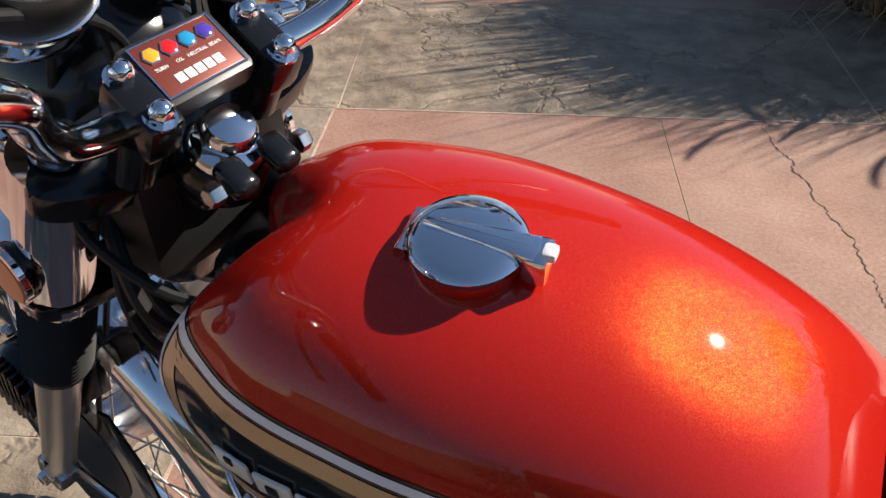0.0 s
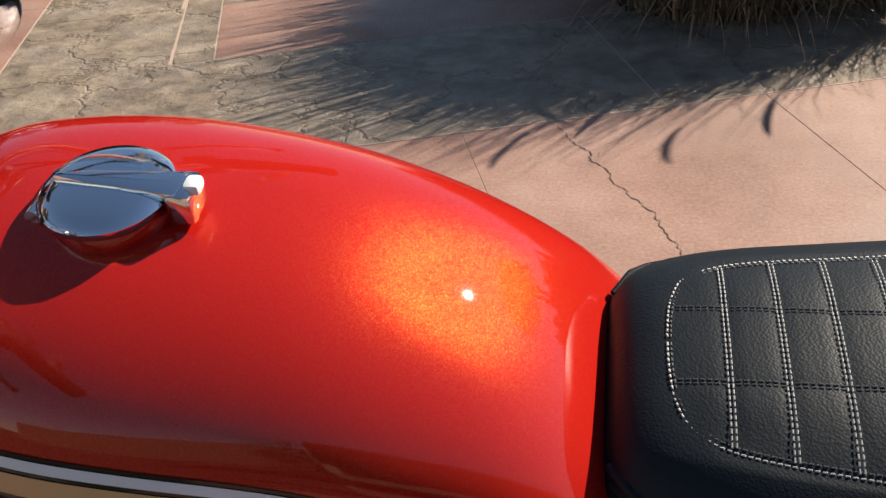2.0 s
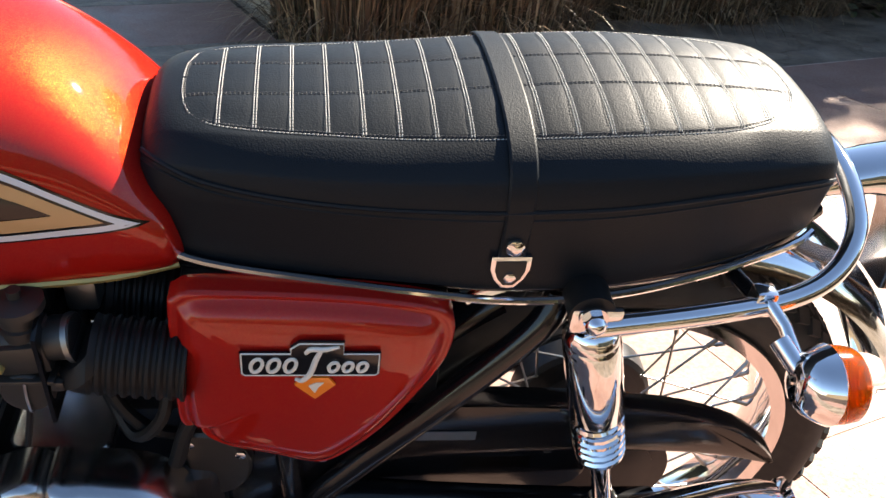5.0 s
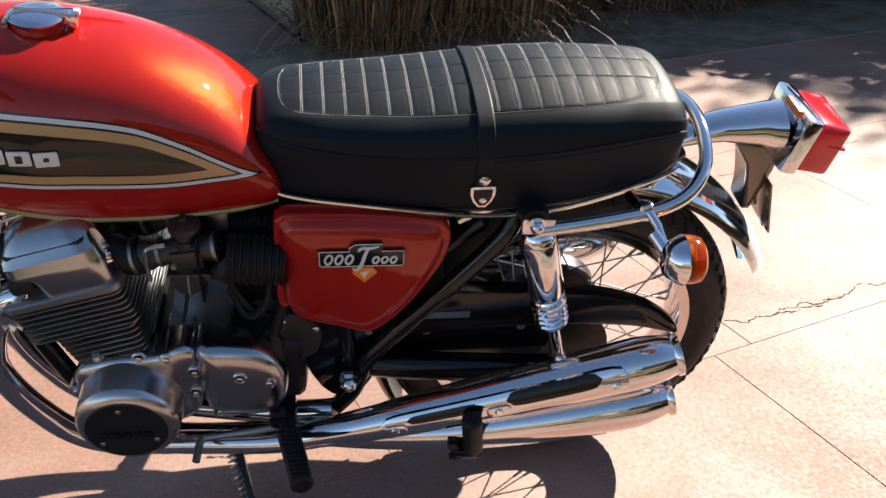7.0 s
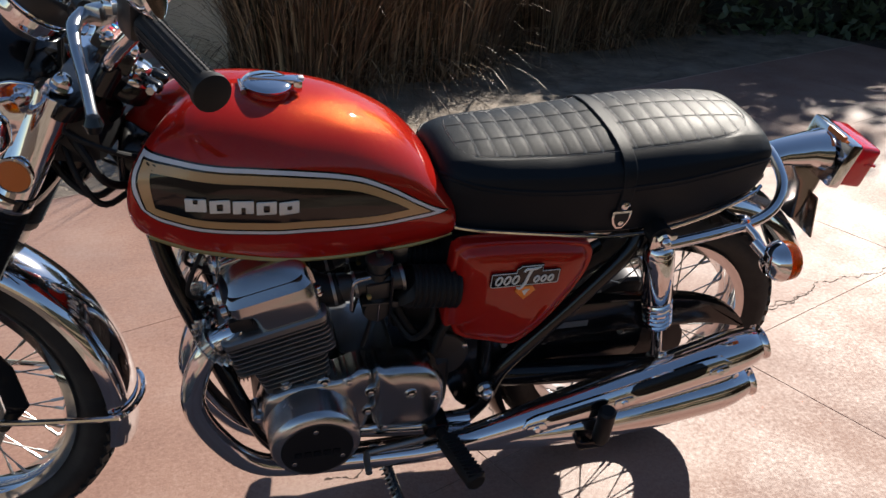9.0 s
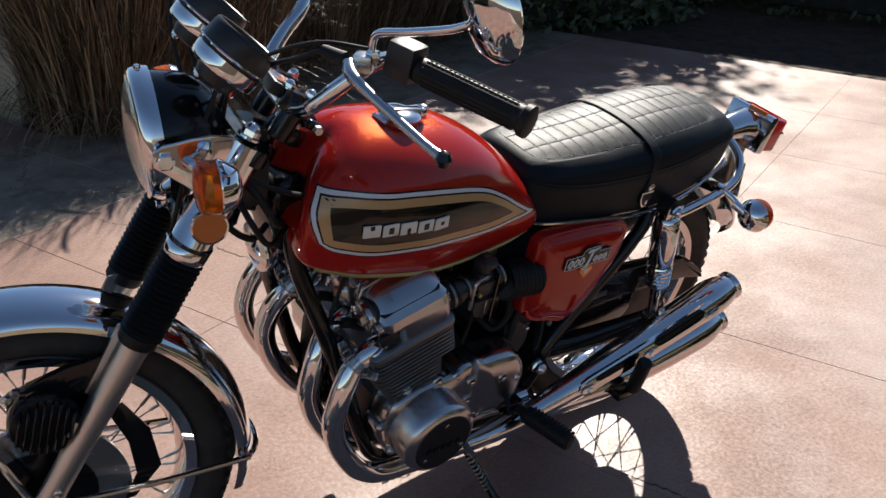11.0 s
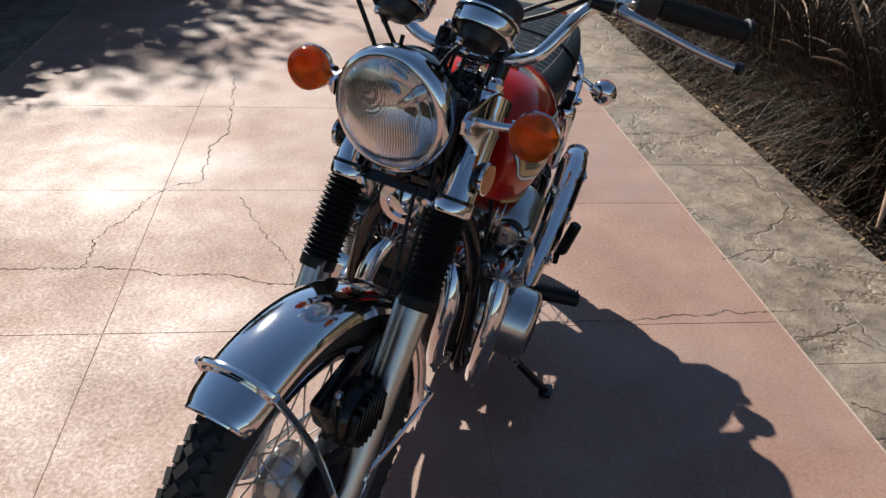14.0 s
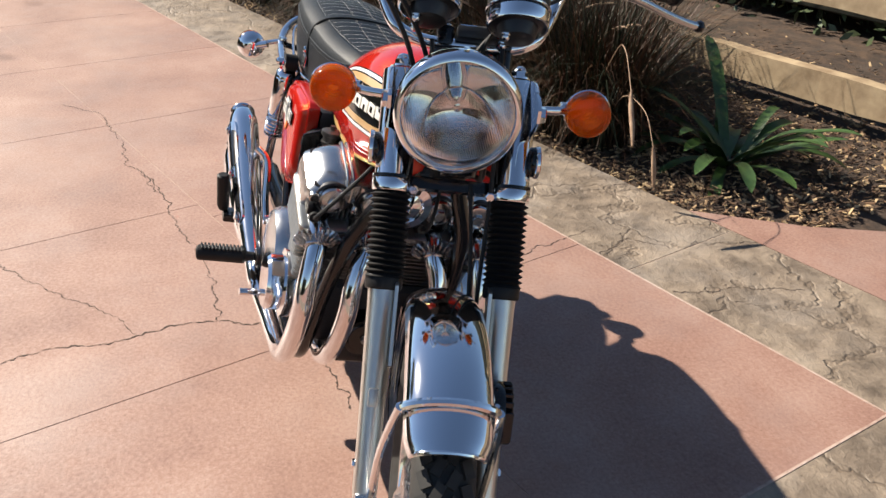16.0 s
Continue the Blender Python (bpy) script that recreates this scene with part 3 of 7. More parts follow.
# --- seat
SEAT_TOP = [(0.854, 0.782), (0.860, 0.811), (0.876, 0.830), (0.917, 0.837), (0.998, 0.839), (1.068, 0.842), (1.149, 0.8485), (1.22, 0.8545), (1.30, 0.858), (1.381, 0.856), (1.435, 0.8525), (1.466, 0.847), (1.484, 0.834), (1.495, 0.806), (1.498, 0.768)]
SEAT_LOW = [(0.854, 0.726), (0.876, 0.713), (0.947, 0.7065), (1.018, 0.702), (1.098, 0.697), (1.169, 0.693), (1.27, 0.695), (1.371, 0.714), (1.44, 0.735), (1.475, 0.746), (1.498, 0.750)]
SEAT_HALF = [(0.854, 0.0600), (0.860, 0.0760), (0.876, 0.0905), (0.917, 0.1055), (0.998, 0.1185), (1.098, 0.1285), (1.20, 0.1338), (1.30, 0.1335), (1.381, 0.1265), (1.43, 0.1200), (1.46, 0.1135), (1.48, 0.103), (1.491, 0.084), (1.498, 0.045)]


def seat_y(x, q):
    """Half width at a height q from 0 (base) to 1 (top)."""
    w = curve1(SEAT_HALF, x)
    if q < 0.55:
        return w * (0.94 + 0.06 * (q / 0.55))
    return w * max(0.0, 1 - ((q - 0.55) / 0.45) ** 3.2) ** (1 / 2.4)


def seat_crown(x, y):
    """Height of the seat's smooth top."""
    w, lo, hi = curve1(SEAT_HALF, x), curve1(SEAT_LOW, x), curve1(SEAT_TOP, x)
    f = max(0.0, 1 - (abs(y) / w) ** 2.4) ** (1 / 3.2)
    return lo + (hi - lo) * (0.55 + 0.45 * f)


SEAM = [(0.893, 0.000), (0.896, 0.036), (0.908, 0.058), (0.94, 0.071), (1.02, 0.081), (1.10, 0.090), (1.20, 0.096), (1.30, 0.096), (1.38, 0.087), (1.43, 0.066), (1.452, 0.034), (1.456, 0.0)]
CROSS = [0.8955 + 0.0305 * k for k in range(1, 19)]
LENGTHS = (-0.027, 0.027)


def seam_half(x):
    return curve1(SEAM[1:-1], x) if 0.896 < x < 1.452 else 0.0


def seat_top(x, y):
    """The top with its quilted grooves."""
    h = seam_half(x)
    if h <= 0:
        return seat_crown(x, y)
    inside = min(1.0, max(0.0, (h - abs(y)) / 0.006))
    d = min(abs(x - c) for c in CROSS)
    e = min(abs(y - c) for c in LENGTHS)
    groove = 0.0007 * math.exp(-(d / 0.0045) ** 2) + 0.0006 * math.exp(-(e / 0.0045) ** 2)
    edge = 0.0014 * math.exp(-((abs(y) - h) / 0.004) ** 2)
    return seat_crown(x, y) - groove * inside - edge


def make_seat():
    rings = []
    xs = [0.854 + 0.644 * (0.5 - 0.5 * math.cos(math.pi * k / 60)) for k in range(61)]
    xs = sorted(x for x in xs if x < 0.90 or x > 1.450)
    for c in CROSS:
        xs += [c + o for o in (-0.0145, -0.010, -0.0065, -0.0035, 0.0, 0.0035, 0.0065, 0.010)]
    xs = sorted(xs)
    xs = [x for k, x in enumerate(xs) if k == 0 or x - xs[k - 1] > 0.0004]
    for x in xs:
        lo, hi = curve1(SEAT_LOW, x), curve1(SEAT_TOP, x)
        right = []
        for q in (0.0, 0.1, 0.25, 0.4, 0.5, 0.535, 0.55, 0.57, 0.62):
            right.append((seat_y(x, q), lo + (hi - lo) * q))
        w = curve1(SEAT_HALF, x)
        h = min(0.90 * w, max(seam_half(x), 0.70 * w))
        f = min(1.0, w / 0.09)
        ys = [w * 0.965, max(w * 0.94, h + 0.006), (h + 0.003), h, h - 0.003, h - 0.007] + [y * f for y in (0.052, 0.040, 0.034, 0.0305, 0.027, 0.0235, 0.019, 0.010)]
        ys = sorted(ys, reverse=True)
        for y in ys:
            right.append((y, seat_top(x, y)))
        ring = right + [(0.0, seat_top(x, 0.0))] + [(-y, z) for y, z in reversed(right)]
        rings.append([Vector((x, y, z)) for y, z in ring])
    return loft(rings)


seat = bikepart("dual_seat", make_seat(), VINYL, "black vinyl dual seat with pleated, stitched top", edge=60)
seat.matrix_basis = Matrix.Translation((1.0, -0.011, 0)) @ Matrix.Rotation(radians(2.0), 4, "Z") @ Matrix.Translation((-1.0, 0, 0))


def stitches(pts, r, on=0.0024, off=0.0011):
    """A row of short thread stitches along points."""
    bm = bmesh.new()
    run, start = 0.0, None
    dense = []
    for a, b in zip(pts, pts[1:]):
        n = max(1, int((b - a).length / 0.0007))
        dense += [a + (b - a) * k / n for k in range(n)]
    step = [dense[0]]
    for p in dense[1:]:
        if (p - step[0]).length >= on:
            d = (p - step[0]).normalized()
            s = d.cross(Vector((0, 0, 1))).normalized() * r
            u = Vector((0, 0, r * 1.3))
            lo, hi = [step[0] - s, step[0] + s, p + s, p - s], [step[0] - s * 0.4 + u * 0.4 + d * 0.0004, step[0] + s * 0.4 + u * 0.4 + d * 0.0004, p + s * 0.4 + u - d * 0.0004, p - s * 0.4 + u - d * 0.0004]
            loft([lo, hi], True, True, bm)
            step = [p + d * off]
    return bm


def sewn(pts, r, material, label=""):
    ob = part("seam", stitches(pts, r), material, seat, label, smooth=False)
    ob["kind"] = "stuff"
    return ob


loop = spline([(x, -y, 0) for x, y in SEAM] + [(x, y, 0) for x, y in reversed(SEAM[1:-1])], 5, True)
loop.append(loop[0])
sewn([Vector((p.x, p.y, seat_top(p.x, p.y) + 0.0003)) for p in loop], 0.0006, THREAD, "pale stitched seam")
sewn([Vector((p.x * 0.993 + 1.18 * 0.007, p.y * 0.965, seat_top(p.x, p.y * 0.965) + 0.0003)) for p in loop], 0.0005, STITCH)
for x in CROSS:
    if 1.166 < x < 1.194:
        continue
    w = seam_half(x) - 0.002
    for o in (-0.0012, 0.0012):
        sewn([Vector((x + o, y, seat_top(x + o, y) + 0.0008)) for y in [w * (k / 14 - 1) for k in range(29)]], 0.0005, THREAD)
for y in LENGTHS:
    for o in (-0.0012, 0.0012):
        sewn([Vector((x, y + o, seat_top(x, y + o) + 0.0002)) for x in [0.898 + (1.450 - 0.898) * k / 120 for k in range(121)]], 0.0006, STITCH)

# seat strap with rivet and buckle plate
XS = 1.180
bm = bmesh.new()
prof = []
for k in range(-24, 25):
    if abs(k) <= 16:
        y = curve1(SEAT_HALF, XS) * math.sin(math.pi / 2 * k / 16) * 0.995
        prof.append((y, seat_crown(XS, y) + 0.0012))
    else:
        q = 0.55 - (abs(k) - 16) / 8 * 0.42
        prof.append((math.copysign(seat_y(XS, q) + 0.0022, k), curve1(SEAT_LOW, XS) + (curve1(SEAT_TOP, XS) - curve1(SEAT_LOW, XS)) * q))
rings = []
for y, z in prof:
    d = Vector((0, y, z - 0.76)).normalized() * 0.0016
    rings.append([Vector((XS - 0.0125, y, z)) - d, Vector((XS - 0.0125, y, z)), Vector((XS - 0.0105, y, z)) + d * 0.8, Vector((XS + 0.0105, y, z)) + d * 0.8, Vector((XS + 0.0125, y, z)), Vector((XS + 0.0125, y, z)) - d])
strap = part("seat_strap", loft(rings), VINYL, seat, "black vinyl seat strap", edge=22)
for sgn in (-1, 1):
    part("strap_rivet", lathe([(0.009, 0), (0.0085, 0.003), (0.005, 0.005), (0.001, 0.0055)], 20, along((XS, sgn * (seat_y(XS, 0.3) + 0.0062), 0.752), (0, sgn, 0))), CHROME, strap)
    outline = [(-0.0185, 0.017), (-0.0185, 0.002), (-0.014, -0.010), (-0.006, -0.020), (0.006, -0.020), (0.014, -0.010), (0.0185, 0.002), (0.0185, 0.017)]
    part("strap_buckle", plate(outline, 0.003, side(sgn * (seat_y(XS, 0.12) + 0.0045), sgn) @ Matrix.Translation((XS, 0.722, 0)), 0.001), CHROME, strap)
    part("buckle_inlay", plate([(a * 0.76, b * 0.76 - 0.0006) for a, b in outline], 0.0016, side(sgn * (seat_y(XS, 0.12) + 0.0070), sgn) @ Matrix.Translation((XS, 0.722, 0)), 0.0004), DARK, strap)
    part("buckle_screw", bolt((XS, sgn * (seat_y(XS, 0.12) + 0.0080), 0.716), (0, sgn, 0), 0.0060, 0.003), CHROME, strap)
# sewn piping round the sides
def welt_q(x):
    return curve1([(0.858, 0.90), (0.875, 0.80), (0.91, 0.70), (0.98, 0.63), (1.10, 0.60), (1.25, 0.60), (1.36, 0.62), (1.44, 0.62), (1.49, 0.60), (1.51, 0.60)], x)


for sgn in (-1, 1):
    xs = [0.862 + 0.632 * k / 60 for k in range(61)]
    for dq, r in ((0.0, 0.0026), (-0.055, 0.0014)):
        pts = [Vector((x, sgn * (seat_y(x, welt_q(x) + dq) - 0.0004), curve1(SEAT_LOW, x) + (curve1(SEAT_TOP, x) - curve1(SEAT_LOW, x)) * (welt_q(x) + dq))) for x in xs]
        part("piping", tube(pts, r, 7, 0), VINYL, seat)
# chrome strip along the base
for sgn in (-1, 1):
    low = [(0.880, 0.7145), (0.900, 0.7115), (1.0, 0.7025), (1.09, 0.6930), (1.185, 0.6845), (1.27, 0.6885), (1.371, 0.7085), (1.44, 0.7295), (1.482, 0.7415)]
    pts = [Vector((x, sgn * (seat_y(x, 0.0) + 0.0075), curve1(low, x))) for x in [0.880 + 0.602 * k / 40 for k in range(41)]]
    part("base_strip", tube(pts, 0.0040, 8, 0), CHROME, seat, "thin chrome strip")
pts = [Vector((0.8635 + 0.010 * (abs(q) ** 3), 0.083 * q, 0.789 + 0.002 * (1 - abs(q)) - 0.040 * max(0, abs(q) - 0.75))) for q in [k / 10 for k in range(-10, 11)]]
part("nose_strip", tube(pts, 0.003, 8, 0), CHROME, seat)


# --- wheels
def wheel(name, label, c, rim_r, tyre_r, tyre_w, hub_r, hub_w, steer, disc):
    axle = Matrix.Translation(c) @ Matrix.Rotation(radians(-90), 4, "X")
    h = 0.032 if steer else 0.040
    prof = [(rim_r + 0.011, -h), (rim_r + 0.013, -h + 0.003), (rim_r - 0.002, -h + 0.004), (rim_r - 0.012, -h * 0.55), (rim_r - 0.017, 0), (rim_r - 0.012, h * 0.55), (rim_r - 0.002, h - 0.004), (rim_r + 0.013, h - 0.003), (rim_r + 0.011, h)]
    inner = [(rim_r - 0.007, h - 0.003), (rim_r - 0.016, h * 0.5), (rim_r - 0.021, 0), (rim_r - 0.016, -h * 0.5), (rim_r - 0.007, -h + 0.003), (rim_r + 0.011, -h)]
    rim = bikepart(name, lathe(prof + inner, 96, axle, caps=False), CHROME, label, steer)
    # tyre: a rounded carcass and tread blocks
    m = 18
    prof = []
    s = (tyre_r - rim_r) * 0.5
    mid = rim_r + s
    for k in range(m + 1):
        a = math.pi * (1.12 * k / m - 0.06)
        prof.append((mid + s * 0.94 * math.sin(a), -tyre_w / 2 * math.cos(a)))
    prof = [(rim_r + 0.004, -tyre_w * 0.27), (rim_r + 0.014, -tyre_w * 0.30)] + prof + [(rim_r + 0.014, tyre_w * 0.30), (rim_r + 0.004, tyre_w * 0.27)]
    tyre = part("tyre", lathe(prof, 96, axle, caps=False), TYRE, rim, "black treaded tyre")
    bm = bmesh.new()
    n = 64
    for k in range(n):
        for row, (off, wy) in enumerate(((-0.62, 0.30), (-0.22, 0.26), (0.22, 0.26), (0.62, 0.30))):
            a = 2 * math.pi * (k + (0.5 if row % 2 else 0.0)) / n
            ang = math.asin(min(0.98, abs(off))) * (1 if off > 0 else -1)
            rr = mid + s * 0.94 * math.cos(ang) + 0.001
            q = axle @ Matrix.Rotation(a, 4, "Z") @ Matrix.Translation((rr, 0, off * tyre_w / 2 * 1.0)) @ Matrix.Rotation(-ang * 0.8, 4, "Y") @ Matrix.Rotation(0.35 if row in (0, 3) else -0.5, 4, "X")
            verts = [bm.verts.new(q @ Vector(((-0.002, 0.004)[z], y * tyre_r * math.pi / n * 0.74, x * wy * tyre_w / 2 * 0.62))) for z in (0, 1) for x, y in ((-1, -1), (1, -1), (1, 1), (-1, 1))]
            bm.faces.new(verts[4:])
            for j in range(4):
                bm.faces.new((verts[j], verts[(j + 1) % 4], verts[4 + (j + 1) % 4], verts[4 + j]))
    part("tread", bm, TYRE, tyre, smooth=False)["kind"] = "stuff"
    # hub and spokes
    part("hub", lathe([(0.012, -hub_w * 1.25), (0.02, -hub_w * 1.2), (0.03, -hub_w), (hub_r, -hub_w * 0.92), (hub_r, -hub_w * 0.78), (hub_r * 0.72, -hub_w * 0.7), (hub_r * 0.62, 0), (hub_r * 0.72, hub_w * 0.7), (hub_r, hub_w * 0.78), (hub_r, hub_w * 0.92), (0.03, hub_w), (0.02, hub_w * 1.2), (0.012, hub_w * 1.25)], 40, axle), ALLOY if steer else DARKCAST, rim, "polished alloy hub" if steer else "dull cast hub")
    for k in range(40):
        sgn = 1 if k % 2 else -1
        lead = 1 if (k // 2) % 2 else -1
        a = 2 * math.pi * k / 40
        p = axle @ Vector((hub_r * 0.92 * math.cos(a - lead * 0.62), hub_r * 0.92 * math.sin(a - lead * 0.62), sgn * hub_w * 0.85))
        q = axle @ Vector(((rim_r - 0.018) * math.cos(a), (rim_r - 0.018) * math.sin(a), sgn * 0.006))
        d = (q - p)
        bm = tube([p, p + d * 0.9], 0.0016, 5, 0)
        tube([p + d * 0.88, q], 0.003, 5, 0, bm=bm)
        part("spoke", bm, SPOKE, rim)
    if disc:
        y = -0.052
        dm = Matrix.Translation((0, y, 0)) @ axle
        part("brake_disc", lathe([(0.085, -0.0035), (0.142, -0.0035), (0.142, 0.0035), (0.085, 0.0035), (0.085, -0.0035)], 64, dm, caps=False), ALLOY, rim, "bare steel brake disc")
        part("disc_carrier", lathe([(0.03, -0.004), (0.09, -0.005), (0.09, 0.005), (0.03, 0.006)], 32, dm), BLACK, rim)
    return rim


wheel("front_wheel", "chrome spoked front wheel turned slightly to its right", FRONT, 0.243, 0.322, 0.088, 0.062, 0.040, True, True)
rear_wheel = wheel("rear_wheel", "chrome spoked rear wheel", REAR, 0.236, 0.322, 0.108, 0.085, 0.055, False, False)
axle_r = Matrix.Translation(REAR) @ Matrix.Rotation(radians(-90), 4, "X")
bm = lathe([(0.060, -0.072), (0.086, -0.072), (0.086, -0.066), (0.060, -0.066), (0.060, -0.072)], 48, axle_r, caps=False)
lathe([(0.020, -0.075), (0.066, -0.074), (0.066, -0.062), (0.020, -0.062)], 32, axle_r, bm)
part("sprocket", bm, DARKCAST, rear_wheel, "oily steel rear sprocket")
part("brake_drum", lathe([(0.030, 0.040), (0.088, 0.042), (0.094, 0.048), (0.094, 0.078), (0.086, 0.084), (0.030, 0.090)], 48, axle_r), DARKCAST, rear_wheel, "dark cast brake drum")


# --- fenders
def fender(c, r, half, a0, a1, n=40, lip=0.0035, tail=0.0, nose=0.0):
    """A rounded mudguard over a wheel, from angle a0 to a1 (degrees from straight ahead, over the top)."""
    rings = []
    for k in range(n + 1):
        a = radians(a0 + (a1 - a0) * k / n)
        rad = Vector((-math.cos(a), 0, math.sin(a)))
        e = min(k, n - k) / n
        hw = half * (0.93 + 0.07 * min(1, e * 12)) * (1 - tail * max(0.0, 1 - (n - k) / n / 0.14) ** 2) * (1 - nose * max(0.0, 1 - k / n / 0.035) ** 2)
        sec = []
        for j in range(-10, 11):
            t = j / 10
            sec.append((hw * math.sin(t * 1.45) / math.sin(1.45), 0.034 * (math.cos(t * 1.45) - 1)))
        outer = [c + rad * (r + dz) + Vector((0, y, 0)) for y, dz in sec]
        inner = [c + rad * (r + dz - 0.0022) + Vector((0, y * 0.965, 0)) for y, dz in reversed(sec)]
        el = [c + rad * (r - 0.034) + Vector((0, hw + lip * 0.4, 0))]
        er = [c + rad * (r - 0.034) + Vector((0, -hw - lip * 0.4, 0))]
        rings.append(er + outer + el + inner)
    return loft(rings)


fr = bikepart("front_fender", fender(FRONT, 0.354, 0.060, 52, 192, 80, nose=0.13), CHROME, "chrome front fender", True, edge=50)
tip = radians(52.5)
pts = [FRONT + Vector((-math.cos(tip), 0, math.sin(tip))) * (0.354 + 0.034 * (math.cos(t * 1.45) - 1)) + Vector((0, 0.0492 * math.sin(t * 1.45) / math.sin(1.45), 0)) for t in [k / 8 for k in range(-8, 9)]]
part("fender_bead", tube(pts, 0.0035, 8, 0), CHROME, fr)
# brace loops
a = radians(63)
arch = [FRONT + Vector((-math.cos(a), 0, math.sin(a))) * (0.361 + 0.036 * (math.cos(t * 1.5) - 1)) + Vector((0, 0.068 * math.sin(t * 1.5) / math.sin(1.5), 0)) for t in [k / 6 for k in range(-6, 7)]]
foot = FRONT + Vector((-0.005, 0, 0.005))
pts = [foot + Vector((0, -0.088, 0)), foot + Vector((-0.07, -0.082, 0.16))] + arch + [foot + Vector((-0.07, 0.082, 0.16)), foot + Vector((0, 0.088, 0))]
part("fender_brace", tube(pts, 0.0062, 8, 4), CHROME, fr)
a = radians(178)
arch = [FRONT + Vector((-math.cos(a), 0, math.sin(a))) * (0.361 + 0.036 * (math.cos(t * 1.5) - 1)) + Vector((0, 0.068 * math.sin(t * 1.5) / math.sin(1.5), 0)) for t in [k / 6 for k in range(-6, 7)]]
pts = [foot + Vector((0, -0.088, 0)), foot + Vector((0.18, -0.080, 0.0))] + arch + [foot + Vector((0.18, 0.080, 0.0)), foot + Vector((0, 0.088, 0))]
part("fender_brace", tube(pts, 0.0055, 8, 4), CHROME, fr)
bikepart("rear_fender", fender(REAR, 0.392, 0.078, 55, 161.5, 60, tail=0.62), CHROME, "chrome rear fender", edge=50)

# --- fork
FORK_Y = 0.096


def on_fork(z, y=0.0):
    return Vector(((z - 0.33) * math.tan(RAKE), y, z))


for sgn in (-1, 1):
    y = sgn * FORK_Y
    leg = bikepart("fork_slider", tube([on_fork(0.318, y), on_fork(0.35, y), on_fork(0.44, y), on_fork(0.62, y), on_fork(0.652, y), on_fork(0.66, y)], 0, 20, 0, [0.018, 0.0205, 0.0210, 0.0240, 0.0262, 0.0270]), SATIN, "brushed alloy fork slider", True)
    part("axle_clamp", block(0.05, 0.034, 0.05, Matrix.Translation(on_fork(0.325, y)) @ Matrix.Rotation(RAKE, 4, "Y"), 0.008), ALLOY, leg)
    part("axle_nut", bolt(on_fork(0.325, y + sgn * 0.016), (0, sgn, 0), 0.010, 0.012), CHROME, leg)
    part("slider_lug", block(0.020, 0.018, 0.030, Matrix.Translation(on_fork(0.490, y) + Vector((-0.020, 0, 0))) @ Matrix.Rotation(RAKE, 4, "Y"), 0.005), SATIN, leg)
    part("drain_screw", bolt(on_fork(0.385, y) + Vector((0, sgn * 0.020, 0)), (0, sgn, 0), 0.007, 0.005), CHROME, leg)
    part("fender_stay", plate([(0.135, 0.655), (0.155, 0.660), (0.118, 0.560), (0.092, 0.530), (0.080, 0.540), (0.098, 0.575)], 0.006, side(sgn * 0.072, sgn), 0.002), SATIN, leg)
    # rubber gaiter
    zs, rs = [], []
    n = 15
    for k in range(n * 4 + 1):
        zs.append(0.652 + 0.126 * k / (n * 4))
        rs.append(0.0300 + 0.0038 * math.cos(2 * math.pi * k / 4))
    bm = tube([on_fork(z, y) for z in zs], 0, 20, 0, rs)
    tube([on_fork(0.634, y), on_fork(0.637, y), on_fork(0.653, y), on_fork(0.657, y)], 0, 20, 0, [0.0285, 0.0305, 0.0305, 0.0285], bm)
    bikepart("fork_gaiter", bm, RUBBER, "ribbed black rubber fork gaiter", True, edge=75)
    cover = bikepart("fork_cover", tube([on_fork(0.775, y), on_fork(0.778, y), on_fork(0.792, y), on_fork(0.795, y), on_fork(0.95, y)], 0, 24, 0, [0.032, 0.0335, 0.0335, 0.031, 0.031]), CHROME, "chrome upper fork cover", True)
    part("cover_ring", tube([on_fork(0.7935, y), on_fork(0.7985, y)], 0.0340, 24, 0), BLACK, cover)
    # headlamp ear, a pressed chrome bracket
    ear = [(0.300, 0.895), (0.300, 0.965), (0.270, 0.968), (0.205, 0.955), (0.192, 0.945), (0.192, 0.925), (0.205, 0.915), (0.240, 0.890), (0.262, 0.868), (0.285, 0.860)]
    part("headlamp_ear", plate(ear, 0.006, side(sgn * 0.112, sgn), 0.003), CHROME, cover, "chrome headlamp bracket")
    part("ear_bolt", bolt((0.208, sgn * 0.117, 0.935), (0, sgn, 0), 0.013, 0.010), CHROME, cover)
    # amber reflector
    rp = on_fork(0.838, y) + Vector((-0.002, sgn * 0.030, 0))
    refl = bikepart("fork_reflector", lathe([(0.014, -0.008), (0.020, -0.006), (0.0245, 0.000), (0.0250, 0.007), (0.0240, 0.011)], 32, along(rp, (0, sgn, 0))), BLACK, "round amber side reflector in a black cup", True)
    part("reflector_rim", lathe([(0.0250, 0.006), (0.0268, 0.0075), (0.0268, 0.0125), (0.0240, 0.0132)], 32, along(rp, (0, sgn, 0)), caps=False), CHROME, refl)
    part("reflector_lens", lathe([(0.0242, 0.0125), (0.023, 0.0142), (0.001, 0.0150)], 32, along(rp, (0, sgn, 0))), AMBER_REFLECTOR, refl)

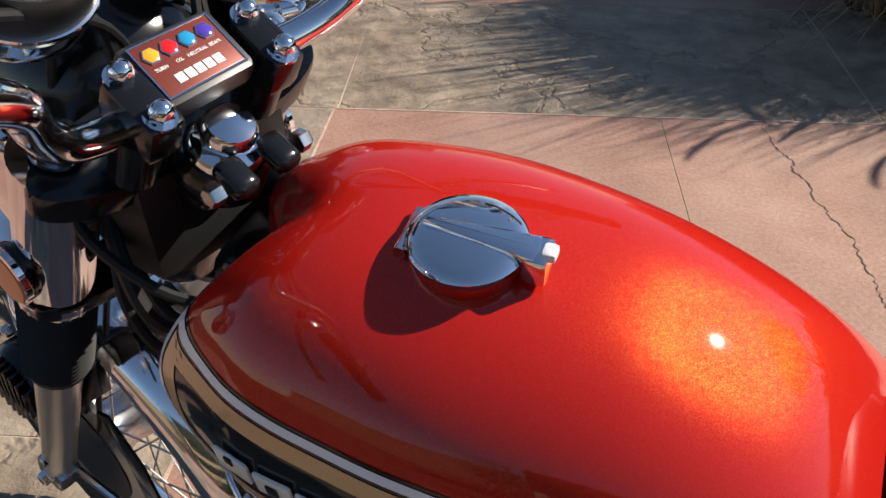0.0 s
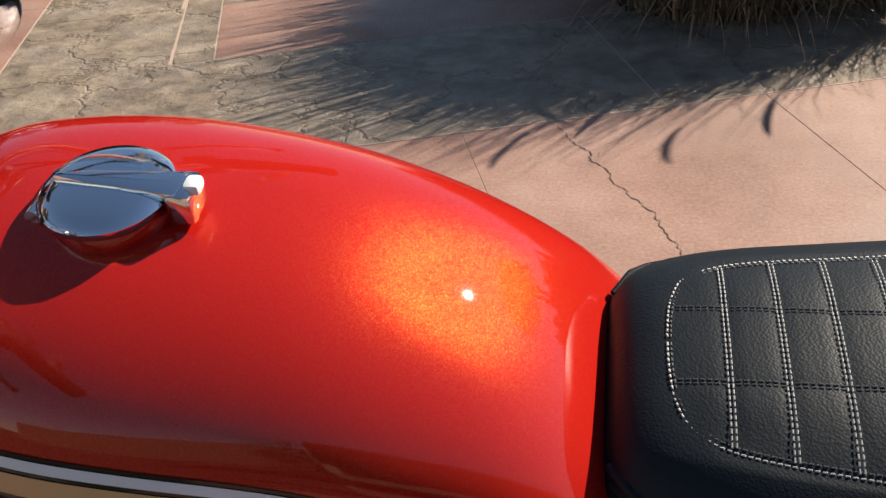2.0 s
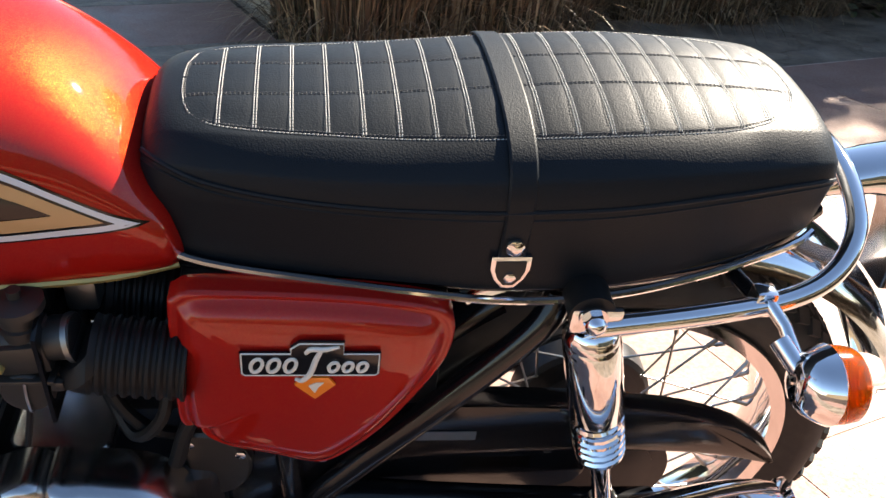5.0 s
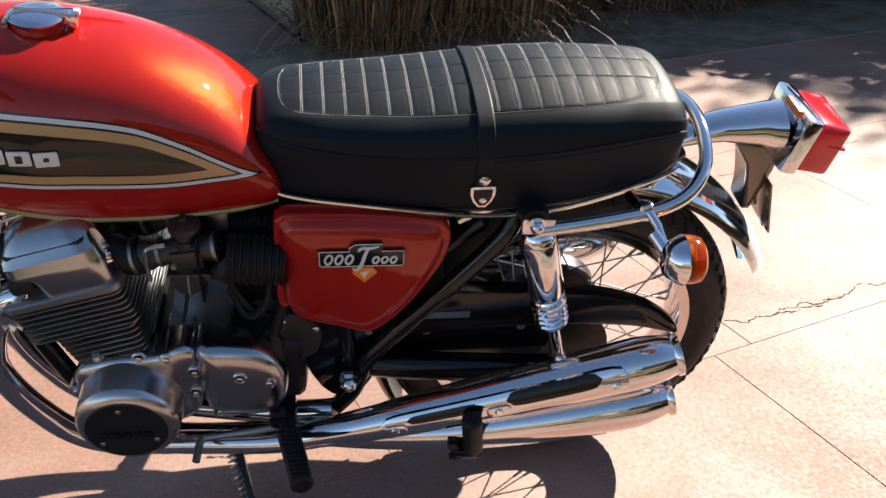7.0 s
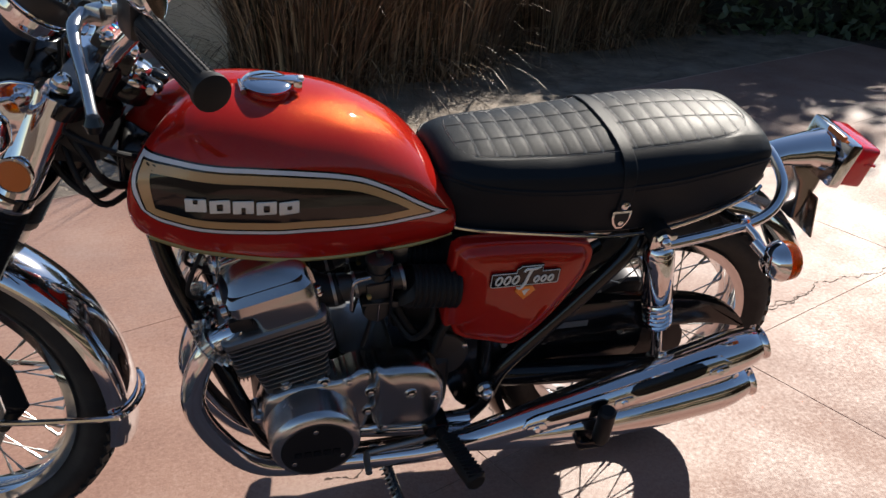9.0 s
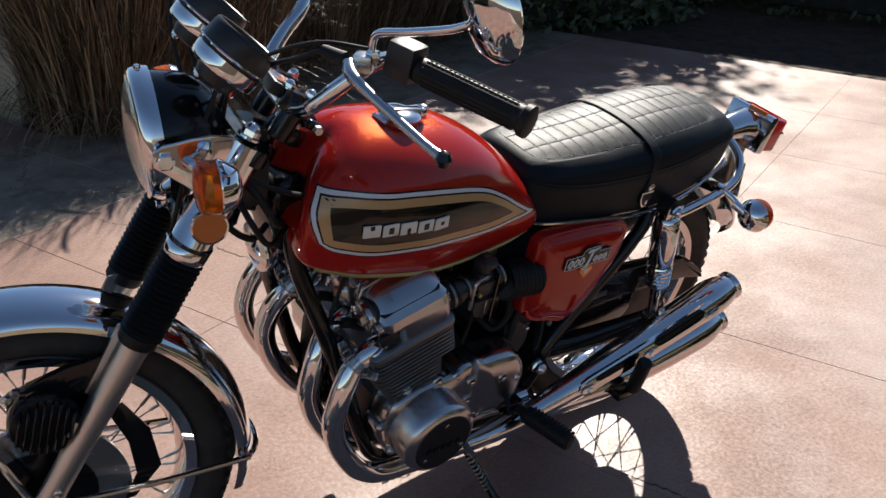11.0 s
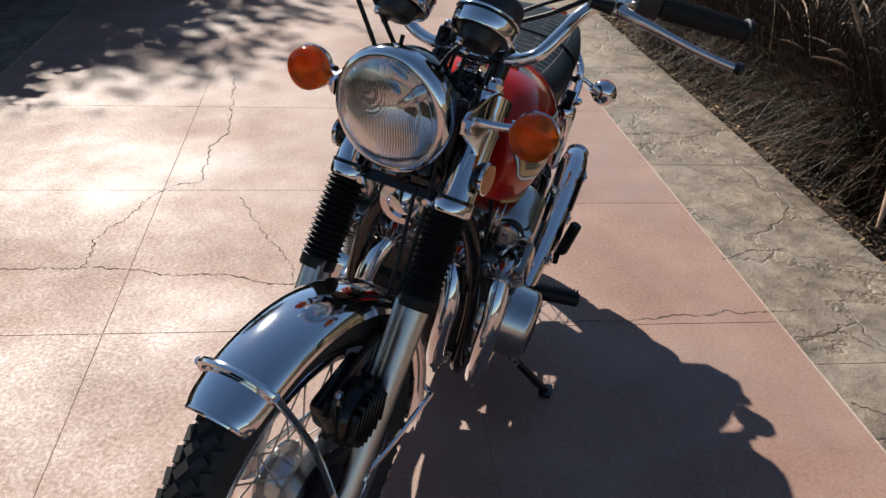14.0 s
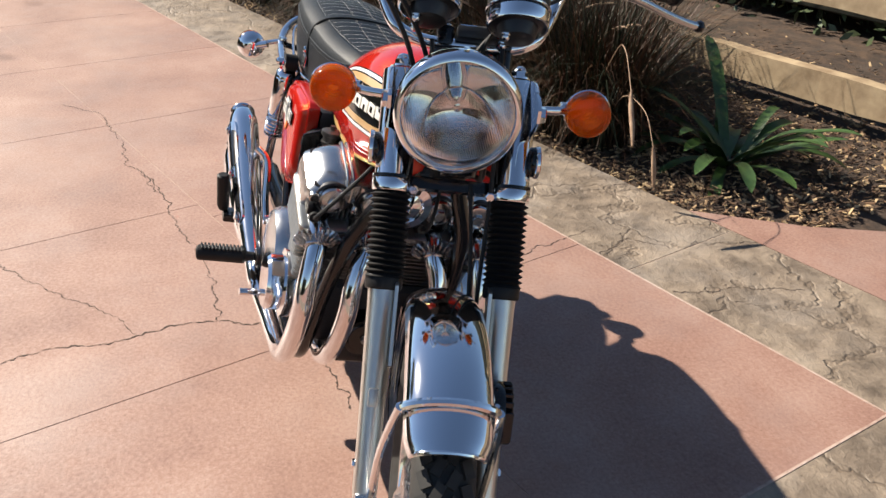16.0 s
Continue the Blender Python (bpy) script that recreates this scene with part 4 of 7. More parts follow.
# triple clamps
for z, name, h in ((0.940, "top_bridge", 0.026), (0.792, "lower_yoke", 0.020)):
    c = on_fork(z)
    d = Matrix.Translation(c) @ Matrix.Rotation(RAKE, 4, "Y")
    out = []
    for q in range(36):
        t = 2 * math.pi * q / 36
        out.append((0.016 + (0.036 if z > 0.9 else 0.024) * math.cos(t), 0.128 * math.copysign(abs(math.sin(t)) ** 0.75, math.sin(t))))
    yoke = bikepart(name, plate(out, h, d @ Matrix.Translation((0, 0, -h / 2)), 0.006), BLACK, "black fork yoke", True)
    for sgn in (-1, 1):
        part("yoke_bolt", bolt(c + Vector((-0.020, sgn * 0.062, -0.004)), (-1, 0, 0), 0.0085, 0.008), CHROME, yoke)
for sgn in (-1, 1):
    bikepart("fork_cap", dome_nut(on_fork(0.955, sgn * FORK_Y), UPFORK, 0.014), CHROME, "chrome fork cap bolt", True)
NUT = HEAD + Vector((0.030, -0.020, 0.0))
bm = lathe([(0.026, -0.020), (0.026, -0.014), (0.024, -0.010)], 32, along(NUT, UPFORK))
lathe([(0.0225, -0.010), (0.0225, -0.001)], 6, along(NUT, UPFORK), bm)
lathe([(0.0185, -0.001), (0.0185, 0.006), (0.016, 0.010), (0.008, 0.012), (0.001, 0.0125)], 32, along(NUT, UPFORK), bm)
bikepart("stem_nut", bm, CHROME, "large chrome steering stem nut", True)
pinch = bmesh.new()
for q in (-0.0185, 0.0185):
    block(0.022, 0.030, 0.016, along(NUT - UPFORK * 0.014 + Vector((0.030, q, -0.004)), UPFORK), 0.009, pinch, 4)
lathe([(0.030, -0.046), (0.0325, -0.043), (0.0325, -0.027), (0.028, -0.018)], 32, along(NUT, UPFORK), pinch)
stem = bikepart("stem_clamp", pinch, BLACK, "", True)
for sgn in (-1, 1):
    part("pinch_bolt", bolt(NUT - UPFORK * 0.015 + Vector((0.032, sgn * 0.034, -0.004)), (0, sgn, 0), 0.008, 0.010), ALLOY, stem)
bikepart("steering_head", lathe([(0.030, -0.19), (0.034, -0.18), (0.030, -0.16), (0.028, -0.08), (0.034, -0.065), (0.034, -0.045), (0.024, -0.04), (0.022, -0.02)], 28, along(HEAD, UPFORK)), BLACK, "black steering head")

# --- headlamp
HL = Vector((0.192, 0.009, 0.925))
hm = along(HL, Vector((-1, 0, -0.10))) @ Matrix.Scale(0.95, 4)
shell = bikepart("headlamp", lathe([(0.001, -0.125), (0.04, -0.122), (0.068, -0.108), (0.086, -0.08), (0.094, -0.045), (0.097, -0.022)], 48, hm, caps=False), BLACK, "round headlamp with black shell and chrome rim", True)
part("headlamp_rim", lathe([(0.097, -0.026), (0.1035, -0.024), (0.1055, -0.012), (0.1035, 0.002), (0.098, 0.008), (0.093, 0.009), (0.0905, 0.004), (0.0915, -0.01)], 64, hm, caps=False), CHROME, shell)
part("reflector_bowl", lathe([(0.0905 * q / 16 + 0.0005, -0.062 * (1 - (q / 16) ** 2)) for q in range(16, -1, -1)], 64, hm, caps=False), MIRROR, shell)
part("bulb", lathe([(0.0085, -0.062), (0.0085, -0.036), (0.0075, -0.031), (0.001, -0.029)], 20, hm), CHROME, shell)
glass = part("headlamp_lens", lathe([(0.0915, 0.0045), (0.088, 0.009), (0.070, 0.0165), (0.045, 0.022), (0.020, 0.0245), (0.001, 0.025), (0.001, 0.021), (0.020, 0.0205), (0.045, 0.018), (0.070, 0.0125), (0.088, 0.005), (0.0915, 0.001)], 48, hm, caps=False), RIBBED, shell, "ribbed clear headlamp lens")
glass.visible_shadow = False
part("rim_screw", bolt(hm @ Vector((0, 0.104, -0.008)), Vector((0, 0, 1)), 0.005, 0.006), CHROME, shell)


# --- turn signals
def turn_signal(p, aim, stem_from, steer, label):
    """Chrome bowl with an amber lens; aim: the way the lens faces."""
    m = along(p, aim)
    body = bikepart("turn_signal", lathe([(0.001, -0.029), (0.012, -0.0285), (0.021, -0.026), (0.029, -0.018), (0.0345, -0.008), (0.0372, -0.001), (0.0378, 0.0005), (0.036, 0.003)], 36, m), CHROME, label, steer)
    ob = part("amber_lens", lathe([(0.0365, 0.001), (0.0362, 0.014), (0.0345, 0.024), (0.029, 0.0295), (0.018, 0.0315), (0.001, 0.032)], 36, m), AMBER, body, "ribbed amber lens")
    for r in (0.0325, 0.029, 0.025, 0.021, 0.017, 0.013):
        z = curve1([(0.013, 0.0309), (0.018, 0.0303), (0.025, 0.0293), (0.029, 0.0283), (0.0325, 0.0255)], r)
        part("lens_ring", lathe([(r - 0.0015, z), (r, z + 0.0012), (r + 0.0015, z - 0.0006)], 32, m, caps=False), AMBER, ob)
    d = (Vector(p) - Vector(stem_from))
    part("stem", tube([stem_from, Vector(stem_from) + d * 0.35, Vector(p) - d * 0.1 - Vector(aim) * 0.014], 0.0068, 12, 0), CHROME, body)
    part("stem_socket", tube([Vector(p) - d * 0.50 - Vector(aim) * 0.014, Vector(p) - d * 0.1 - Vector(aim) * 0.014], 0.0100, 14, 0), CHROME, body)
    return body


for sgn in (-1, 1):
    turn_signal((0.264, sgn * 0.203, 0.931), (-1, 0, -0.05), (0.236, sgn * 0.118, 0.934), True, "round amber front turn signal on a chrome stem")
    turn_signal((1.468, sgn * 0.228, 0.669), (1, 0, 0), (1.430, sgn * 0.150, 0.704), False, "round amber rear turn signal with chrome body")

# --- handlebar and controls
BAR = [(0.398, 0.0, 0.990), (0.399, 0.045, 0.990), (0.405, 0.075, 0.992), (0.412, 0.102, 0.999), (0.422, 0.124, 1.013), (0.446, 0.142, 1.042), (0.478, 0.160, 1.076), (0.496, 0.190, 1.098), (0.503, 0.235, 1.110), (0.516, 0.275, 1.109), (0.548, 0.328, 1.098), (0.600, 0.395, 1.086)]
bm = tube([(x, -y, z) for x, y, z in reversed(BAR)] + BAR[1:], 0.0111, 14, 6)
bar = bikepart("handlebar", bm, CHROME, "high chrome handlebar", "bar")
for sgn in (-1, 1):
    clamp = bikepart("bar_clamp", block(0.050, 0.028, 0.034, Matrix.Translation((0.399, sgn * 0.050 - 0.020, 0.995)) @ Matrix.Rotation(RAKE, 4, "Y"), 0.007), BLACK, "black handlebar clamp", True)
    for dx, dz in ((-0.016, 0.020), (0.016, 0.004)):
        part("clamp_bolt", dome_nut((0.403 + dx, sgn * 0.050 - 0.020, 0.997 + dz), UPFORK, 0.0085), CHROME, clamp)
    part("clamp_post", tube([(0.372, sgn * 0.053 - 0.018, 0.945), (0.397, sgn * 0.053 - 0.020, 0.988)], 0.017, 16, 0), BLACK, clamp)
    # grip with raised ribs
    g0, g1 = Vector((0.512, sgn * 0.272, 1.1095)), Vector((0.600, sgn * 0.395, 1.086))
    d = (g1 - g0).normalized()
    n = 44
    pts = [g0 + (g1 - g0) * k / n for k in range(n + 1)]
    rs = [0.0165 + (0.0010 if k % 2 else 0) for k in range(n + 1)]
    bm = tube(pts, 0, 18, 0, rs)
    flange = tube([g1 - d * 0.003, g1, g1 + d * 0.008, g1 + d * 0.010], 0, 22, 0, [0.0165, 0.021, 0.021, 0.016])
    ribs = []
    for k in range(18):
        a = 2 * math.pi * k / 18
        o = d.orthogonal().normalized()
        s = (o * math.cos(a) + d.cross(o) * math.sin(a)) * 0.0172
        ribs.append(tube([g0 + s + d * 0.01, g1 + s - d * 0.01], 0.0010, 5, 0))
    grip = part("grip", bm, RUBBER, bar, "black ribbed rubber grip")
    part("grip_flange", flange, RUBBER, grip)
    for r in ribs:
        part("grip_rib", r, RUBBER, grip)
    # switch housing and lever perch
    bx = g0 - d * 0.022
    part("switch_housing", block(0.040, 0.050, 0.042, along(bx + Vector((0, 0, 0.004)), d), 0.009), PLASTIC, bar, "black switch housing")
    pc = Vector((0.452, sgn * 0.232, 1.108))
    perch = bikepart("lever_perch", block(0.034, 0.024, 0.026, along(pc, (0.9, sgn * 0.5, 0.05)), 0.006), ALLOY, "alloy lever perch", "bar")
    lv = [(0.432, 0.235, 1.106), (0.428, 0.262, 1.100), (0.440, 0.300, 1.088), (0.462, 0.350, 1.070), (0.478, 0.390, 1.058), (0.488, 0.416, 1.052)]
    bm = tube([(x, sgn * y, z) for x, y, z in lv], 0, 10, 5, [0.010, 0.009, 0.007, 0.0065, 0.0062, 0.007])
    ball = bmesh.new()
    lathe([(0.001, -0.011), (0.007, -0.0085), (0.0105, 0), (0.007, 0.0085), (0.001, 0.011)], 16, Matrix.Translation((0.489, sgn * 0.419, 1.0515)), ball)
    lever = part("lever", bm, ALLOY, perch, "polished alloy lever")
    part("lever_ball", ball, BLACK, lever, "black ball end")
    part("adjuster_boot", tube([(0.430, sgn * 0.222, 1.108), (0.410, sgn * 0.192, 1.112)], 0, 12, 0, [0.011, 0.008]), RUBBER, perch)
    # mirror on a thin bent stalk
    st = [(0.462, sgn * 0.236, 1.114), (0.460, sgn * 0.237, 1.132), (0.464, sgn * 0.247, 1.149), (0.485, sgn * 0.290, 1.162), (0.515, sgn * 0.340, 1.179), (0.530, sgn * 0.366, 1.193)]
    mir = bikepart("mirror_stalk", tube(st, 0.0052, 10, 6), CHROME, "chrome mirror stalk", "bar")
    mm = along((0.541, sgn * 0.390, 1.212), (0.93, -sgn * 0.05, 0.22))
    head = part("mirror_shell", lathe([(0.001, -0.026), (0.023, -0.024), (0.045, -0.016), (0.057, -0.004), (0.060, 0.003), (0.058, 0.006), (0.055, 0.005)], 48, mm), CHROME, mir, "round chrome mirror")
    part("mirror_nut", bolt((0.462, sgn * 0.236, 1.110), (0, 0, 1), 0.010, 0.014), CHROME, mir)

# --- instruments
GAUGE = Vector((0.62, 0, 0.785))
DIALS = {-1: Vector((0.298, -0.075, 1.055)), 1: Vector((0.290, 0.066, 1.070))}
for sgn in (-1, 1):
    gm = along(DIALS[sgn], GAUGE)
    cup = bikepart("instrument", lathe([(0.001, -0.034), (0.020, -0.034), (0.027, -0.031), (0.030, -0.024), (0.033, -0.012), (0.043, -0.008), (0.0465, -0.006)], 44, gm), PLASTIC, "speedometer with chrome band and black hood" if sgn < 0 else "rev counter with chrome band and black hood", True)
    part("instrument_band", lathe([(0.0440, -0.008), (0.0455, -0.0125), (0.0475, -0.0125), (0.0490, -0.010), (0.0498, 0.000), (0.0503, 0.0085), (0.0490, 0.0095)], 56, gm, caps=False), CHROME, cup, "broad chrome band")
    part("band_groove", lathe([(0.0490, 0.009), (0.0496, 0.010), (0.0496, 0.0135), (0.0490, 0.0145)], 44, gm, caps=False), BLACK, cup)
    part("bezel_ring", lathe([(0.0490, 0.0130), (0.0515, 0.0135), (0.0522, 0.0152), (0.0515, 0.0170), (0.0490, 0.0175)], 56, gm, caps=False), CHROME, cup)
    part("instrument_hood", lathe([(0.0490, 0.0165), (0.0500, 0.020), (0.0488, 0.040), (0.0475, 0.046), (0.0450, 0.0485), (0.0425, 0.047), (0.0420, 0.034), (0.001, 0.034)], 56, gm), PLASTIC, cup, "black instrument hood")
    for q in (-1, 1):
        part("mount_nut", dome_nut(gm @ Vector((0.020, q * 0.016, -0.032)), gm.to_3x3() @ Vector((0, 0, -1)), 0.0062), CHROME, cup)
    dial_m = mat("dial_face", (0.085, 0.095, 0.10), 0.5)
    dial = part("dial", lathe([(0.0418, 0.0345), (0.001, 0.0346)], 40, gm), dial_m, cup, "grey dial with white figures")
    for k in range(41):
        a = radians(-225 + 270 * k / 40 + 90)
        q = gm @ Matrix.Rotation(a, 4, "Z") @ Matrix.Translation((0.0365 if k % 4 else 0.0350, 0, 0.0350))
        part("dial_mark", block(0.0045 if k % 4 else 0.0075, 0.0008, 0.0003, q, 0), INKWHITE, dial, smooth=False)
    gl = part("dial_glass", lathe([(0.0422, 0.0405), (0.001, 0.0410)], 40, gm), GLASS, cup)
    gl.visible_shadow = False
    part("needle", block(0.030, 0.0016, 0.0008, gm @ Matrix.Rotation(radians(220 if sgn < 0 else 200), 4, "Z") @ Matrix.Translation((0.013, 0, 0.0370)), 0), ORANGE, dial, smooth=False)


def lettering(text, size, m, material, parent, name="lettering"):
    """Words in the built-in font, as a thin mesh."""
    cu = bpy.data.curves.new(name, "FONT")
    cu.body, cu.size, cu.align_x, cu.align_y, cu.extrude = text, size, "CENTER", "CENTER", 0.0001
    tmp = bpy.data.objects.new(name, cu)
    scene.collection.objects.link(tmp)
    me = bpy.data.meshes.new_from_object(tmp.evaluated_get(bpy.context.evaluated_depsgraph_get()))
    bpy.data.objects.remove(tmp)
    bpy.data.curves.remove(cu)
    me.transform(m)
    me.materials.clear()
    me.materials.append(material)
    ob = new(name, me)
    ob.parent = parent
    return ob


# facing the rider: text x runs to the bike's right, text y up the panel towards the front
FACE = Matrix(((0, -0.855, 0.52, 0), (1, 0, 0, 0), (0, 0.52, 0.855, 0), (0, 0, 0, 1)))
speedo = [o for o in bike.children if o.name.startswith("instrument")][0]
gpos = Matrix.Translation(DIALS[-1] + GAUGE.normalized() * 0.0352)
GFACE = Matrix(((0, -0.785, 0.62, 0), (1, 0, 0, 0), (0, 0.62, 0.785, 0), (0, 0, 0, 1)))
dial = [o for o in speedo.children if o.name.startswith("dial") and "glass" not in o.name][0]
lettering("mph", 0.0105, gpos @ GFACE @ Matrix.Translation((0.004, -0.026, 0)), INKWHITE, dial)
part("odometer", block(0.030, 0.0075, 0.0006, gpos @ GFACE @ Matrix.Translation((0.002, -0.010, 0.0)), 0), BLACK, dial, smooth=False)
lettering("330", 0.0085, gpos @ GFACE @ Matrix.Translation((-0.002, -0.010, 0.0006)), INKWHITE, dial)
for k, txt in enumerate(("0", "20", "40", "60", "80", "100", "120", "140")):
    a = radians(225 - 270 * k / 7)
    lettering(txt, 0.0075, gpos @ GFACE @ Matrix.Translation((0.027 * math.cos(a), 0.027 * math.sin(a), 0)), INKWHITE, dial)

# warning-lamp panel between the bar clamps
pm = Matrix.Translation((0.391, -0.024, 1.011)) @ FACE
panel = bikepart("warning_panel", block(0.074, 0.052, 0.022, pm @ Matrix.Translation((0, 0, -0.008)), 0.006), PLASTIC, "black warning lamp panel with coloured lamps", True)
part("panel_face", block(0.060, 0.040, 0.002, pm @ Matrix.Translation((0, 0, 0.0035)), 0.001), REDPLATE, panel)
for x, y, sx, sy in ((0, 0.0205, 0.063, 0.0012), (0, -0.0205, 0.063, 0.0012), (0.0308, 0, 0.0012, 0.041), (-0.0308, 0, 0.0012, 0.041)):
    part("panel_edge", block(sx, sy, 0.0024, pm @ Matrix.Translation((x, y, 0.0036)), 0), CHROME, panel, smooth=False)
for k, (col, txt) in enumerate((((0.85, 0.30, 0.02), "TURN"), ((0.60, 0.01, 0.01), "OIL"), ((0.01, 0.22, 0.42), "NEUTRAL"), ((0.06, 0.03, 0.30), "BEAM"))):
    x = -0.0210 + 0.0140 * k
    lamp = part("warning_lamp", lathe([(0.0056, 0.0), (0.0056, 0.0016), (0.0042, 0.0022), (0.0005, 0.0024)], 6, pm @ Matrix.Translation((x, 0.010, 0.0045))), mat("lamp_" + txt.lower(), col, 0.12, 0, Coat_Weight=1.0), panel)
    part("lamp_bezel", lathe([(0.0066, 0.0), (0.0066, 0.0012), (0.0058, 0.0014)], 6, pm @ Matrix.Translation((x, 0.010, 0.0043))), CHROME, lamp)
    lettering(txt, 0.0036, pm @ Matrix.Translation((x, -0.0005, 0.0047)), INKWHITE, panel)
for k in range(5):
    part("maker_mark", block(0.0062, 0.0068, 0.0008, pm @ Matrix.Translation((-0.0150 + 0.0075 * k, -0.0112, 0.0047)), 0.0003), INKWHITE, panel)

# --- engine
LEANF = radians(-16)
CYL = Matrix.Translation((0.615, 0, 0.445)) @ Matrix.Rotation(LEANF, 4, "Y")


def rounded(x0, x1, y0, y1, r, n=4):
    """A rounded rectangle as (x, y) pairs."""
    out = []
    for cx, cy, a0 in ((x1 - r, y1 - r, 0), (x0 + r, y1 - r, 90), (x0 + r, y0 + r, 180), (x1 - r, y0 + r, 270)):
        for k in range(n + 1):
            a = radians(a0 + 90 * k / n)
            out.append((cx + r * math.cos(a), cy + r * math.sin(a)))
    return out


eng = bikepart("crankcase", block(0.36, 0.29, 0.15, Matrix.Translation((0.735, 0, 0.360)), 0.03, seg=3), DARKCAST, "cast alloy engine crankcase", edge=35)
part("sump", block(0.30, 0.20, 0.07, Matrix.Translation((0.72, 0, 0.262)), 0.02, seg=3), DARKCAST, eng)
filt = part("oil_filter", lathe([(0.036, 0), (0.040, 0.004), (0.040, 0.05), (0.034, 0.058)], 28, along((0.570, 0.02, 0.335), (-1, 0, -0.1))), BLACK, eng, "black finned oil filter housing")
fm = along((0.570, 0.02, 0.335), (-1, 0, -0.1))
for k in range(7):
    part("filter_fin", lathe([(0.036, 0.006 + 0.0075 * k), (0.0455, 0.0064 + 0.0075 * k), (0.0455, 0.0090 + 0.0075 * k), (0.036, 0.0094 + 0.0075 * k)], 32, fm, caps=False), BLACK, filt)
part("filter_bolt", bolt(fm @ Vector((0, 0, 0.057)), (-1, 0, -0.1), 0.010, 0.010), CAST, filt)
# finned barrels; the near-black core paints in the shade between the fins
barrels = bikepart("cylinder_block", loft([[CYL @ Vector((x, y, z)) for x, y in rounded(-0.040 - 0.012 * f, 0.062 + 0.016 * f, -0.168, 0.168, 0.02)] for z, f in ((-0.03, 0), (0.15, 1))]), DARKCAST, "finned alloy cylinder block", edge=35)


def fin(z, x0, x1, hw, th, parent):
    e = 0.0006
    rings = []
    for dz, d in ((-th / 2, 0.0012), (-th / 2 + e, 0.0), (th / 2 - e, 0.0), (th / 2, 0.0012)):
        rings.append([CYL @ Vector((x, y, z + dz)) for x, y in rounded(x0 + d, x1 - d, -hw + d, hw - d, 0.014, 3)])
    part("cooling_fin", loft(rings), CAST, parent, edge=25)


for k in range(8):
    f = k / 7
    fin(-0.004 + 0.0108 * k, -0.046 - 0.010 * f, 0.068 + 0.009 * f, 0.184, 0.0032, barrels)
for k in range(7):
    fin(0.083 + 0.0098 * k, -0.0755, 0.0945, 0.201, 0.0032, barrels)
head = bikepart("cylinder_head", loft([[CYL @ Vector((x, y, z)) for x, y in rounded(x0, x1, -hw, hw, r)] for z, x0, x1, hw, r in ((0.146, -0.074, 0.094, 0.198, 0.012), (0.148, -0.077, 0.097, 0.202, 0.014), (0.158, -0.077, 0.097, 0.202, 0.014), (0.161, -0.073, 0.093, 0.198, 0.012))]), CAST, "alloy cylinder head with polished cam cover", edge=35)
# dark core: shade under the cam cover given by its colour
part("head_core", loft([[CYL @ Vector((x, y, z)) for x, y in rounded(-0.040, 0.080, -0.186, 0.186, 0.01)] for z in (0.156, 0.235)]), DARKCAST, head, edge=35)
rings = []
for z, x0, x1, hw, r in ((0.158, -0.012, 0.090, 0.197, 0.014), (0.162, -0.014, 0.092, 0.199, 0.018), (0.190, -0.018, 0.094, 0.200, 0.020), (0.198, -0.026, 0.094, 0.200, 0.021), (0.203, -0.046, 0.094, 0.200, 0.022), (0.206, -0.050, 0.094, 0.199, 0.022), (0.222, -0.053, 0.093, 0.197, 0.026), (0.228, -0.052, 0.092, 0.191, 0.030), (0.236, -0.049, 0.089, 0.184, 0.034), (0.245, -0.044, 0.084, 0.175, 0.036), (0.253, -0.036, 0.076, 0.163, 0.034), (0.259, -0.025, 0.065, 0.149, 0.030), (0.262, -0.012, 0.052, 0.134, 0.022)):
    rings.append([CYL @ Vector((x, y, z)) for x, y in rounded(x0, x1, -hw, hw, r, 6)])


def carve(bm, cutters):
    """A solid with other solids cut out of it."""
    base = new("carved", finish("carved", bm, ALLOY))
    tools = []
    for b in cutters:
        t = new("cutter", finish("cutter", b, ALLOY))
        tools.append(t)
        mod = base.modifiers.new("cut", "BOOLEAN")
        mod.object, mod.solver = t, "EXACT"
    out = bmesh.new()
    out.from_mesh(base.evaluated_get(bpy.context.evaluated_depsgraph_get()).to_mesh())
    for o in tools + [base]:
        bpy.data.objects.remove(o)
    return out


